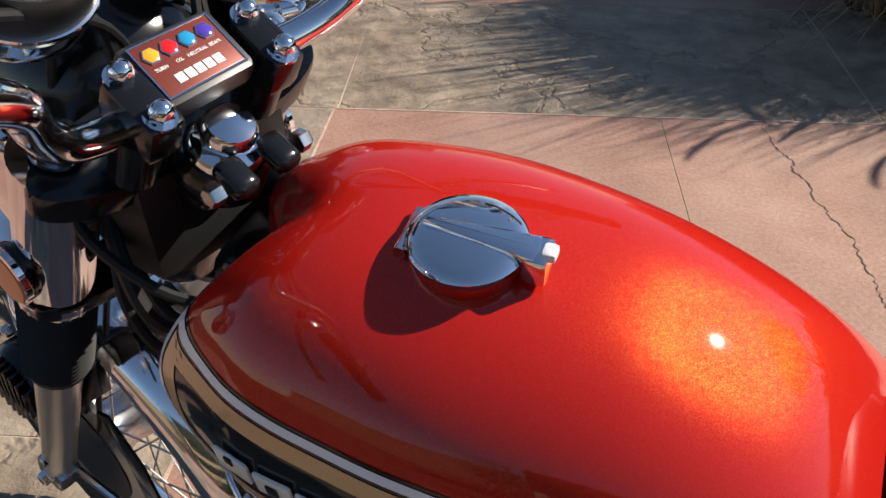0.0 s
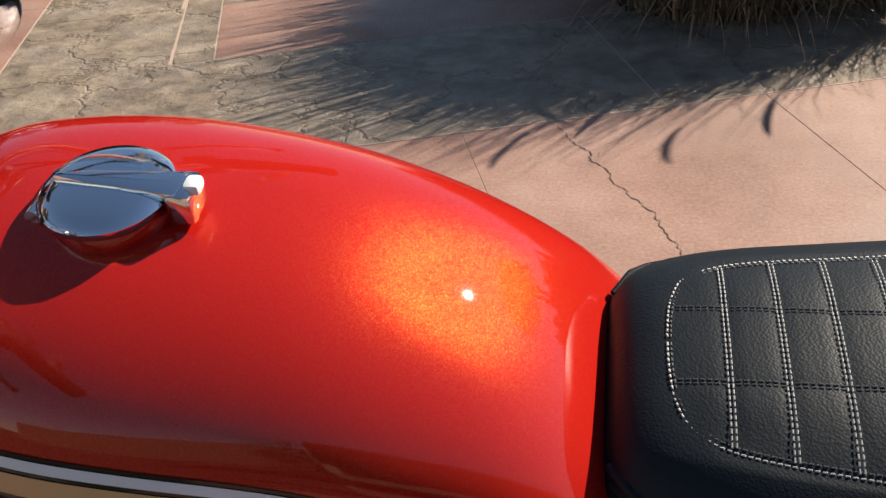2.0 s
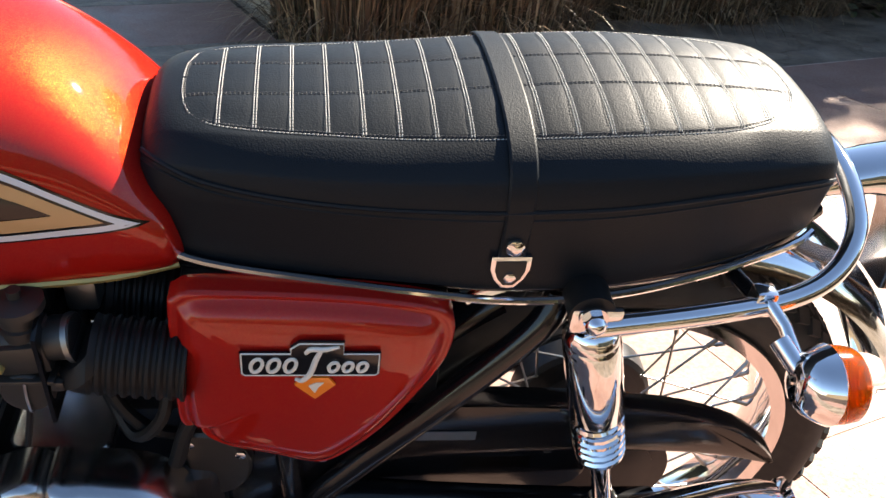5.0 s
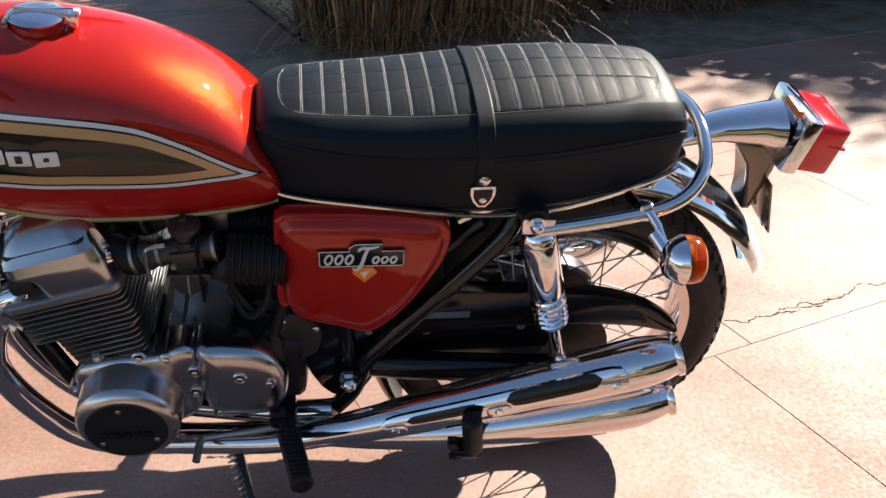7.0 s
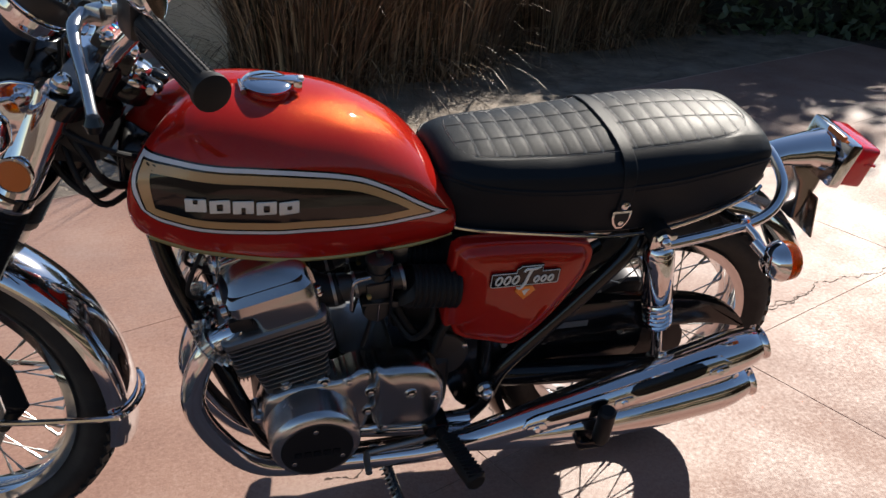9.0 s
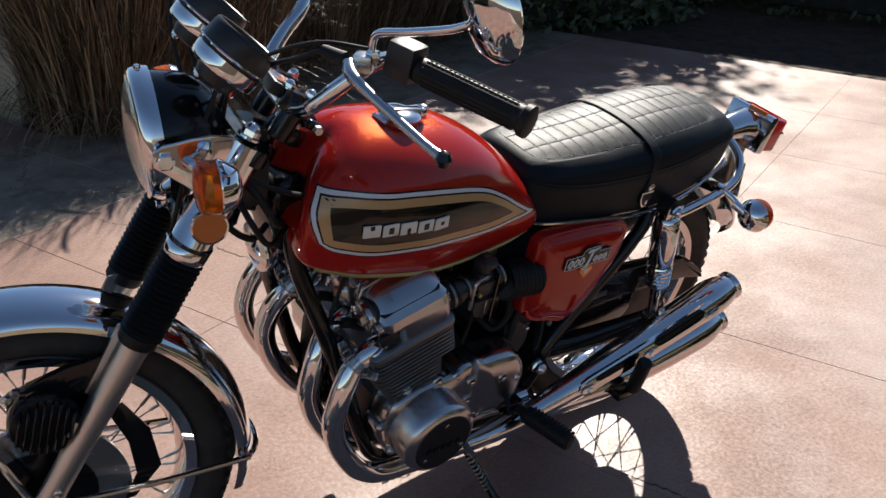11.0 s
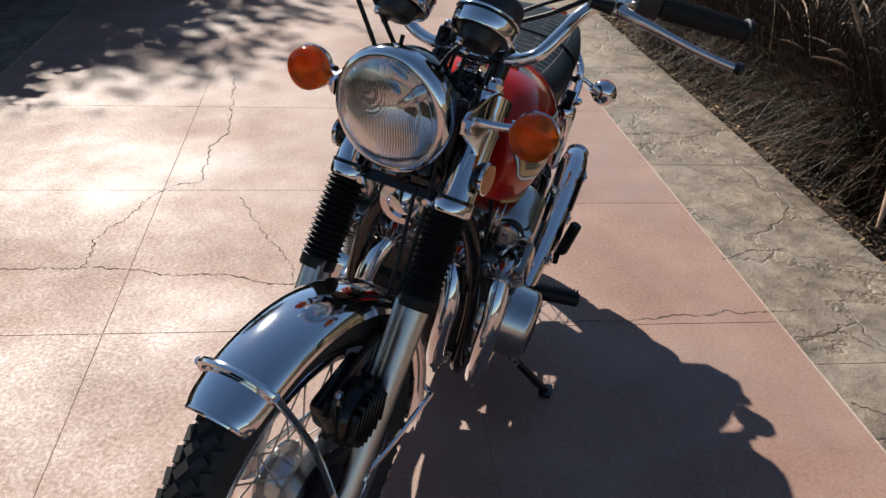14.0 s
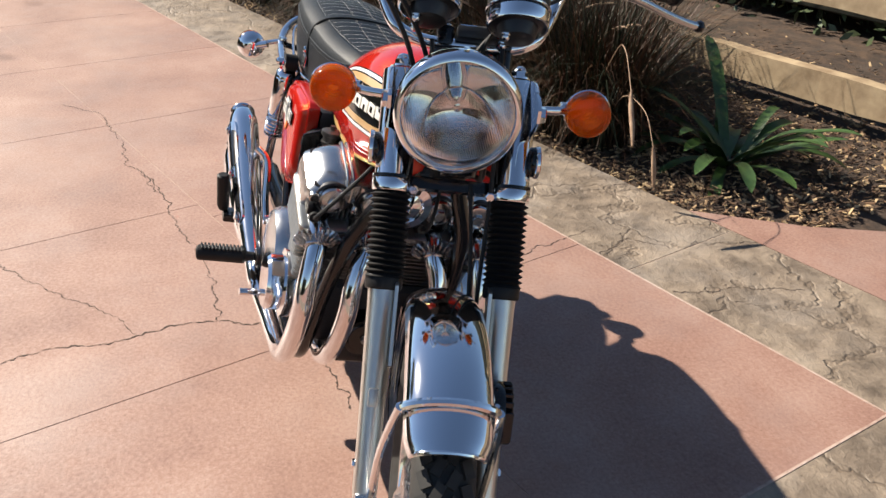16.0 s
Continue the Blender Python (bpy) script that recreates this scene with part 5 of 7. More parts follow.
wells = []
for sg in (-1, 1):
    wells.append(tube([CYL @ Vector((0.098, sg * 0.172, 0.186)), CYL @ Vector((0.098, sg * 0.172, 0.30))], 0.015, 24, 0))
    for y in (0.104, 0.018):
        wells.append(tube([CYL @ Vector((-0.062, sg * y, 0.180)), CYL @ Vector((-0.062, sg * y, 0.30))], 0.020, 24, 0))
cover = part("cam_cover", carve(loft(rings), wells), POLISHED, head, "polished cam cover", edge=30)
for sg in (-1, 1):
    for x, y, z in ((0.092, 0.176, 0.186), (-0.052, 0.104, 0.190), (-0.052, 0.018, 0.190)):
        part("well_bolt", lathe([(0.0085, 0.0), (0.0085, 0.004), (0.0062, 0.005), (0.0060, 0.013), (0.005, 0.0145), (0.001, 0.0145)], 12, along(CYL @ Vector((x, sg * y, z)), (0.0, -sg * 0.2, 1))), CHROME, head)
    # bolts in the front lip and raised ribs over the cover
    lip = part("lip_boss", lathe([(0.0115, -0.006), (0.0115, 0.0030), (0.0100, 0.0042), (0.0082, 0.0042), (0.0078, 0.0010)], 24, along(CYL @ Vector((-0.052, sg * 0.184, 0.216)), CYL.to_3x3() @ Vector((-1, 0, 0))), caps=False), POLISHED, head)
    part("lip_bolt", bolt(CYL @ Vector((-0.050, sg * 0.184, 0.216)), CYL.to_3x3() @ Vector((-1, 0, 0)), 0.0068, 0.005), DARKCAST, lip)
    for y in (0.117, 0.128):
        part("cover_rib", tube([CYL @ Vector((x, sg * y, z)) for x, z in ((-0.052, 0.214), (-0.050, 0.240), (-0.043, 0.253), (-0.034, 0.2605), (0.020, 0.264), (0.070, 0.2610), (0.084, 0.252))], 0.0028, 8, 4), POLISHED, head)
    # end casting between deck and cover with its dark cover plate
    part("end_plate", plate(rounded(-0.020, 0.016, -0.012, 0.012, 0.006), 0.010, CYL @ Matrix.Translation((-0.034, sg * 0.182, 0.184)) @ side(0, sg), 0.003), DARKCAST, head)
for y in (-0.148, -0.066, 0.066, 0.148):
    p = CYL @ Vector((-0.047, y, 0.214))
    front = CYL.to_3x3() @ Vector((-1, 0, 0.05))
    cap4 = part("tappet_cap", lathe([(0.0285, -0.010), (0.0285, 0.006), (0.0265, 0.0105), (0.0225, 0.012), (0.001, 0.0125)], 40, along(p, front)), ALLOY, head, "round tappet cap with hexagon")
    part("cap_hexagon", lathe([(0.0125, 0.0115), (0.0125, 0.0175), (0.011, 0.0195), (0.001, 0.0195)], 6, along(p, front)), ALLOY, cap4)
    # dark ring colours in the shaded recess round the cap
    part("cap_seat", lathe([(0.034, -0.014), (0.036, 0.000), (0.0335, 0.003), (0.0292, 0.001)], 40, along(p, front), caps=False), DARKCAST, head)
    part("plug_well", lathe([(0.022, -0.008), (0.025, 0.000), (0.022, 0.002), (0.018, -0.008)], 32, along(CYL @ Vector((-0.058, y - 0.020, 0.166)), CYL.to_3x3() @ Vector((-0.45, 0, 0.9))), caps=False), ALLOY, head)
    part("plug_cap", tube([CYL @ Vector((-0.052, y + 0.030, 0.168)), CYL @ Vector((-0.072, y + 0.032, 0.186)), CYL @ Vector((-0.084, y + 0.034, 0.192))], 0.0095, 12, 3), RUBBER, head)
    part("spark_lead", tube([CYL @ Vector((-0.084, y + 0.034, 0.192)), CYL @ Vector((-0.104, y + 0.03, 0.222)), (0.485, y * 0.7, 0.705), (0.53, y * 0.4, 0.745)], 0.0038, 8, 5), RUBBER, head)
for sg in (-1, 1):
    for k in range(5):
        part("head_rib", block(0.010, 0.004, 0.030, CYL @ Matrix.Translation((-0.044, sg * (0.094 + 0.009 * k), 0.178)), 0.001, seg=1), CAST, head)
# generator drum, its cap and the case round it
gm = along((0.644, -0.140, 0.374), (0, -1, 0))
part("generator_cover", lathe([(0.092, 0.0), (0.092, 0.030), (0.088, 0.034), (0.083, 0.036), (0.081, 0.040), (0.079, 0.104), (0.077, 0.110), (0.072, 0.116), (0.064, 0.1195), (0.062, 0.120)], 72, gm), ALLOY, eng, "brushed alloy generator cover")
capb = part("generator_cap", lathe([(0.0625, 0.1195), (0.0620, 0.1215), (0.0600, 0.1225), (0.0575, 0.1220), (0.001, 0.1224)], 56, gm), DARKCAST, eng, "dark generator cap")
for k in range(3):
    a = radians(95 + 120 * k)
    part("cap_screw", bolt(gm @ Vector((0.048 * math.cos(a), 0.048 * math.sin(a), 0.1225)), (0, -1, 0), 0.0050, 0.003), ALLOY, capb)
for k in range(5):
    part("maker_mark", block(0.0125, 0.003, 0.013, Matrix.Translation((0.611 + 0.0165 * k, -0.2632, 0.366)), 0.002), BLACK, capb)
for a in (62, 118, 176, 234, 300):
    p = gm @ Vector((0.090 * math.cos(radians(a)), 0.090 * math.sin(radians(a)), 0.0))
    boss = part("case_boss", lathe([(0.011, 0), (0.011, 0.040), (0.009, 0.043), (0.001, 0.043)], 16, along(p, (0, -1, 0))), ALLOY, eng)
    part("case_screw", bolt(p - Vector((0, 0.043, 0)), (0, -1, 0), 0.0060, 0.004), CHROME, boss)


def domed(outline, c, y0, scale_depth, n=4):
    """A cover with a bowed face: its outline drawn in towards c in steps."""
    lp = [(p.x, p.y) for p in spline([(a, b, 0) for a, b in outline], n, True)]
    return loft([[Vector((c[0] + (x - c[0]) * f, y0 - dep, c[1] + (z - c[1]) * f)) for x, z in lp] for f, dep in scale_depth])


out = [(0.600, 0.452), (0.640, 0.460), (0.690, 0.464), (0.725, 0.478), (0.748, 0.470), (0.752, 0.430), (0.750, 0.360), (0.735, 0.320), (0.690, 0.300), (0.640, 0.296), (0.580, 0.320), (0.560, 0.370), (0.565, 0.430)]
part("left_case", domed(out, (0.655, 0.385), -0.140, ((1.0, 0), (1.0, 0.040), (0.99, 0.046), (0.965, 0.051), (0.93, 0.054), (0.85, 0.057), (0.7, 0.060), (0.4, 0.064), (0.02, 0.066))), POLISHED, eng, "polished alloy left engine case", edge=35)
out = [(0.750, 0.470), (0.776, 0.479), (0.815, 0.477), (0.850, 0.468), (0.877, 0.440), (0.888, 0.395), (0.880, 0.345), (0.855, 0.322), (0.800, 0.322), (0.757, 0.340)]
part("gearbox_cover", domed(out, (0.82, 0.400), -0.142, ((1.0, 0), (1.0, 0.036), (0.985, 0.045), (0.95, 0.053), (0.90, 0.058), (0.80, 0.0625), (0.6, 0.066), (0.3, 0.068), (0.02, 0.0685))), POLISHED, eng, "polished alloy gearbox cover", edge=35)
for x, z, top in ((0.665, 0.459, 0.192), (0.707, 0.459, 0.197), (0.746, 0.430, 0.199), (0.743, 0.384, 0.200), (0.816, 0.426, 0.212), (0.860, 0.409, 0.208), (0.776, 0.338, 0.203)):
    boss = part("case_boss", lathe([(0.0125, 0), (0.0125, top - 0.146), (0.0115, top - 0.1435), (0.0090, top - 0.142), (0.0084, top - 0.1425), (0.0078, top - 0.146)], 20, along((x, -0.142, z), (0, -1, 0))), POLISHED, eng)
    # black disc paints the shade in the recess round the screw
    part("screw_well_shade", lathe([(0.0082, 0.0), (0.001, 0.0004)], 18, along((x, -top + 0.0022, z), (0, -1, 0))), BLACK, boss)
    part("case_screw", bolt((x, -top + 0.001, z), (0, -1, 0), 0.0060, 0.004), CHROME, boss)
part("starter_cover", loft([[Vector((x, y, z)) for x, y in rounded(x0, x1, -0.125, 0.10, 0.008)] for z, x0, x1 in ((0.405, 0.706, 0.800), (0.446, 0.706, 0.797), (0.456, 0.706, 0.797))]), CAST, eng, edge=30)
part("starter_lid", loft([[Vector((x, y, z + 0.010 - 0.06 * (x - 0.75))) for x, y in rounded(x0, x1, -0.130, 0.0, 0.010)] for z, x0, x1 in ((0.447, 0.703, 0.799), (0.448, 0.701, 0.801), (0.453, 0.701, 0.801), (0.455, 0.704, 0.798))]), POLISHED, eng, "polished starter motor lid", edge=30)
guard = part("sprocket_guard", plate([(p.x, p.y) for p in spline([(0.872, 0.480, 0), (0.908, 0.484, 0), (0.940, 0.455, 0), (0.944, 0.420, 0), (0.925, 0.388, 0), (0.890, 0.384, 0), (0.878, 0.420, 0)], 3, True)], 0.030, side(-0.105, -1), 0.008, seg=3), CARB, eng, edge=35)
for x, z in ((0.882, 0.474), (0.934, 0.456)):
    part("guard_bolt", bolt((x, -0.135, z), (0, -1, 0), 0.006, 0.004), CHROME, guard)
# right covers
part("ignition_cover", lathe([(0.075, 0), (0.073, 0.05), (0.060, 0.054), (0.060, 0.080), (0.054, 0.087), (0.001, 0.090)], 48, along((0.640, 0.140, 0.380), (0, 1, 0))), CHROME, eng, "chrome ignition cover")
part("clutch_cover", lathe([(0.098, 0), (0.096, 0.045), (0.085, 0.060), (0.060, 0.066), (0.001, 0.068)], 48, along((0.800, 0.140, 0.380), (0, 1, 0))), ALLOY, eng)
part("kick_shaft", tube([(0.905, 0.13, 0.40), (0.905, 0.205, 0.40)], 0.012, 12, 0), CHROME, eng)
part("kick_lever", tube([(0.905, 0.200, 0.40), (0.935, 0.205, 0.44), (0.970, 0.210, 0.52), (0.985, 0.235, 0.545)], 0.009, 10, 5), CHROME, eng)

# --- carburettors and air boots
for y in (-0.146, -0.056, 0.034, 0.118):
    c = bikepart("carburettor", tube([(0.690, y, 0.632), (0.705, y, 0.633), (0.715, y, 0.635), (0.800, y, 0.645)], 0, 18, 0, [0.024, 0.024, 0.019, 0.021]), CARB, "cast carburettor with round float bowl, coloured dark for shade", edge=40)
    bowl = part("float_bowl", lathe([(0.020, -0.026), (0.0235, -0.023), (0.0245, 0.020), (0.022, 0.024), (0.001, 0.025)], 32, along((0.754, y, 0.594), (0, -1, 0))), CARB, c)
    part("bowl_rim", block(0.056, 0.056, 0.005, Matrix.Translation((0.754, y, 0.612)), 0.002), CARB, bowl)
    part("bowl_lug", block(0.012, 0.010, 0.012, Matrix.Translation((0.783, y - 0.022, 0.606)), 0.003), CARB, bowl)
    part("bowl_clip", tube([(0.756, y - 0.027, 0.612), (0.755, y - 0.028, 0.594), (0.755, y - 0.026, 0.572), (0.754, y - 0.008, 0.567), (0.754, y + 0.012, 0.567)], 0.0014, 6, 4), ALLOY, bowl)
    part("overflow_pipe", tube([(0.748, y - 0.008, 0.572), (0.744, y - 0.010, 0.545), (0.735, y - 0.012, 0.505)], 0.0032, 7, 4), RUBBER, bowl)
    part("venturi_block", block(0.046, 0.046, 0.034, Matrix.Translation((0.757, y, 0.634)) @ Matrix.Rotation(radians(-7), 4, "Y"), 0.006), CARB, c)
    stub = part("intake_stub", tube([CYL @ Vector((0.070, y * 0.97, 0.184)), (0.676, y, 0.628), (0.694, y, 0.632)], 0.027, 18, 4), RUBBER, c, "black rubber intake stub")
    part("stub_band", tube([(0.680, y, 0.6295), (0.685, y, 0.6305)], 0.0282, 18, 0), CAST, stub)
    part("slide_top", lathe([(0.018, 0.000), (0.018, 0.016), (0.021, 0.018), (0.021, 0.021), (0.018, 0.022), (0.018, 0.034), (0.023, 0.036), (0.023, 0.044), (0.014, 0.047), (0.006, 0.048), (0.006, 0.056)], 24, Matrix.Translation((0.757, y, 0.645))), CARB, c)
    part("clamp_band", tube([(0.716, y, 0.636), (0.721, y, 0.637)], 0.0225, 20, 0), CAST, c)
    part("clamp_band", tube([(0.795, y, 0.643), (0.800, y, 0.644)], 0.0235, 20, 0), CAST, c)
    part("jet_screw", bolt((0.738, y - 0.022, 0.628), (0, -1, 0), 0.0045, 0.006), BRASS, c)
    rs = [0.026, 0.031] + [0.0350 + 0.0030 * ((k % 4) < 2) for k in range(34)]
    part("air_boot", tube([(0.802, y, 0.632), (0.806, y, 0.628)] + [(0.809 + 0.0026 * k, y, 0.622 - 0.0003 * k) for k in range(34)], 0, 24, 0, rs), RUBBER, c, "ribbed black rubber air boot")
bikepart("choke_lever", tube([(0.706, -0.185, 0.616), (0.706, -0.186, 0.662), (0.712, -0.186, 0.676), (0.735, -0.184, 0.680)], 0.0032, 8, 4), ALLOY, "bright choke lever")
bikepart("carburettor_stay", plate([(-0.175, 0.560), (0.175, 0.560), (0.175, 0.668), (0.120, 0.690), (-0.120, 0.690), (-0.175, 0.668)], 0.004, Matrix.Translation((0.772, 0, 0)) @ Matrix(((0, 0, 1, 0), (1, 0, 0, 0), (0, 1, 0, 0), (0, 0, 0, 1))), 0.001), BLACK, "black carburettor stay plate")
bikepart("breather_hose", tube([(0.775, -0.060, 0.655), (0.800, -0.110, 0.560), (0.835, -0.128, 0.500), (0.880, -0.120, 0.470)], 0.0075, 9, 6), RUBBER, "black rubber breather hose")
bikepart("oil_hose", tube([(0.870, -0.150, 0.462), (0.890, -0.140, 0.520), (0.930, -0.130, 0.545)], 0.0085, 9, 5), RUBBER, "black oil hose")
bikepart("terminal_cover", block(0.075, 0.10, 0.085, Matrix.Translation((0.838, -0.050, 0.525)), 0.012), PLASTIC, "black moulded terminal cover")
bikepart("air_box", block(0.14, 0.25, 0.24, Matrix.Translation((0.955, 0, 0.570)), 0.02), PLASTIC, "black air box")
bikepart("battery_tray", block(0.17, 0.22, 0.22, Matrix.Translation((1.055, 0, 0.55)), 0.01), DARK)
bikepart("wiring_loom", tube([(0.80, -0.10, 0.52), (0.83, -0.135, 0.49), (0.86, -0.14, 0.52), (0.87, -0.12, 0.56)], 0.007, 8, 5), RUBBER, "black wiring loom")

# --- exhaust
for i, (y, y1) in enumerate(((-0.167, -0.178), (-0.070, -0.088), (0.070, 0.088), (0.167, 0.178))):
    sg = -1 if y < 0 else 1
    outer = abs(y) > 0.1
    pts = [(0.535, y, 0.582), (0.505, y, 0.570), (0.482, y, 0.550), (0.463, y * 0.4 + y1 * 0.6, 0.516), (0.451, y1, 0.475), (0.448, y1, 0.435), (0.461, y1, 0.385), (0.488, y1, 0.330), (0.524, y1, 0.280), (0.572, y1, 0.248), (0.640, y1, 0.237), (0.720, y1 * (1.04 if outer else 1.2), 0.240), (0.860, sg * (0.205 if outer else 0.140), 0.258), (0.960, sg * (0.210 if outer else 0.160), 0.280)]
    pipe = bikepart("exhaust_pipe", tube(pts, 0.0205, 20, 6), CHROME, "chrome exhaust header pipe")
    cm = along((0.489, y, 0.560), (-0.72, 0, -0.69))
    ring = part("cooling_collar", lathe([(0.0205, -0.004), (0.0250, -0.003), (0.0250, 0.012), (0.0275, 0.013), (0.0275, 0.016), (0.0215, 0.017)], 28, cm), POLISHED, pipe, "finned exhaust collar")
    for k in range(20):
        q = cm @ Matrix.Rotation(2 * math.pi * k / 20, 4, "Z") @ Matrix.Translation((0.0345, 0, 0.002)) @ Matrix.Rotation(radians(28), 4, "Y")
        part("collar_fin", block(0.021, 0.0021, 0.014, q, 0.0008, seg=1), POLISHED, ring)


def muffler(pts, radii, label):
    """A tapered megaphone muffler with a turned tip."""
    bm = tube(pts, 0, 28, 6, radii)
    ob = bikepart("muffler", bm, CHROME, label, edge=50)
    a, b = Vector(pts[-2]), Vector(pts[-1])
    d = (b - a).normalized()
    part("muffler_tip", lathe([(radii[-1] - 0.001, -0.004), (radii[-1] + 0.004, 0.002), (radii[-1] + 0.004, 0.010), (radii[-1] - 0.004, 0.011), (radii[-1] - 0.006, -0.03), (0.001, -0.032)], 28, along(b, d), caps=False), CHROME, ob)
    # flat dark disc in the mouth imitates the unlit inside
    part("bore_shade", lathe([(radii[-1] - 0.005, 0.002), (0.001, 0.002)], 24, along(b, d)), DARK, ob)
    return ob


for sg in (-1, 1):
    up = muffler([(0.900, sg * 0.206, 0.266), (1.00, sg * 0.210, 0.296), (1.12, sg * 0.214, 0.334), (1.28, sg * 0.216, 0.383), (1.40, sg * 0.216, 0.418), (1.455, sg * 0.216, 0.434), (1.490, sg * 0.216, 0.4445), (1.511, sg * 0.216, 0.4505)], [0.021, 0.028, 0.035, 0.041, 0.043, 0.043, 0.038, 0.031], "chrome upper muffler with turned tip")
    lo = muffler([(0.900, sg * 0.180, 0.248), (1.02, sg * 0.195, 0.257), (1.16, sg * 0.206, 0.272), (1.30, sg * 0.212, 0.298), (1.42, sg * 0.214, 0.322), (1.47, sg * 0.214, 0.333), (1.500, sg * 0.214, 0.3395), (1.521, sg * 0.214, 0.344)], [0.021, 0.028, 0.036, 0.042, 0.044, 0.043, 0.037, 0.030], "chrome lower muffler with turned tip")
    tilt = math.atan2(0.418 - 0.334, 1.40 - 1.12)

    def over(x, lift, deg):
        """A point on the upper muffler's skin, deg above its outer side."""
        r = curve1([(1.0, 0.0285), (1.12, 0.0352), (1.28, 0.0412), (1.40, 0.0432), (1.46, 0.0432)], x) + lift
        c = Vector((x, sg * curve1([(1.0, 0.210), (1.12, 0.214), (1.28, 0.216), (1.5, 0.216)], x), 0.334 + (x - 1.12) * math.tan(tilt)))
        return c + Matrix.Rotation(-tilt, 3, "Y") @ Vector((0, sg * r * math.cos(radians(deg)), r * math.sin(radians(deg))))

    rows = []
    for k in range(33):
        f = -1 + k / 16
        e = max(0.0, 1 - abs(f) ** 14) ** 0.5
        rows.append([over(1.238 + f * 0.200, 0.0030 * (1 if 0 < j < 8 else 0) - (0.0 if 0 < j < 8 else 0.001), 26 + (j / 4 - 1) * (34 * e + 1)) for j in range(9)])
    shield = part("heat_shield", loft(rows, False), CHROME, up, "chrome heat shield", edge=30)
    for x0, L, hw, deg in ((1.083, 0.118, 0.0075, 34), (1.243, 0.150, 0.0120, 36)):
        rows = []
        for k in range(17):
            f = -1 + k / 8
            e = max(0.0, 1 - abs(f) ** 8) ** 0.5
            x = x0 + L / 2 + f * L / 2
            rows.append([over(x, 0.0042, deg + (j / 3 - 1) * (math.degrees(hw / 0.042) * e + 0.5)) for j in range(7)])
        part("heat_slot", loft(rows, False), BLACK, shield, "black muffler slot")
    for x in (1.062, 1.228, 1.412):
        a, b, c = over(x, 0.0035, 16), over(x + 0.012, 0.0035, 16), over(x, 0.0135, 16)
        n = (c - a).normalized()
        t = (b - a).normalized()
        q = Matrix((t, n.cross(t), n)).transposed().to_4x4()
        q.translation = a
        part("guard_boss", plate(rounded(-0.020, 0.020, -0.009, 0.009, 0.0088, 6), 0.003, q, 0.0012), CHROME, shield)
        part("guard_bolt", bolt(a + n * 0.002, n, 0.0068, 0.005), CHROME, shield)

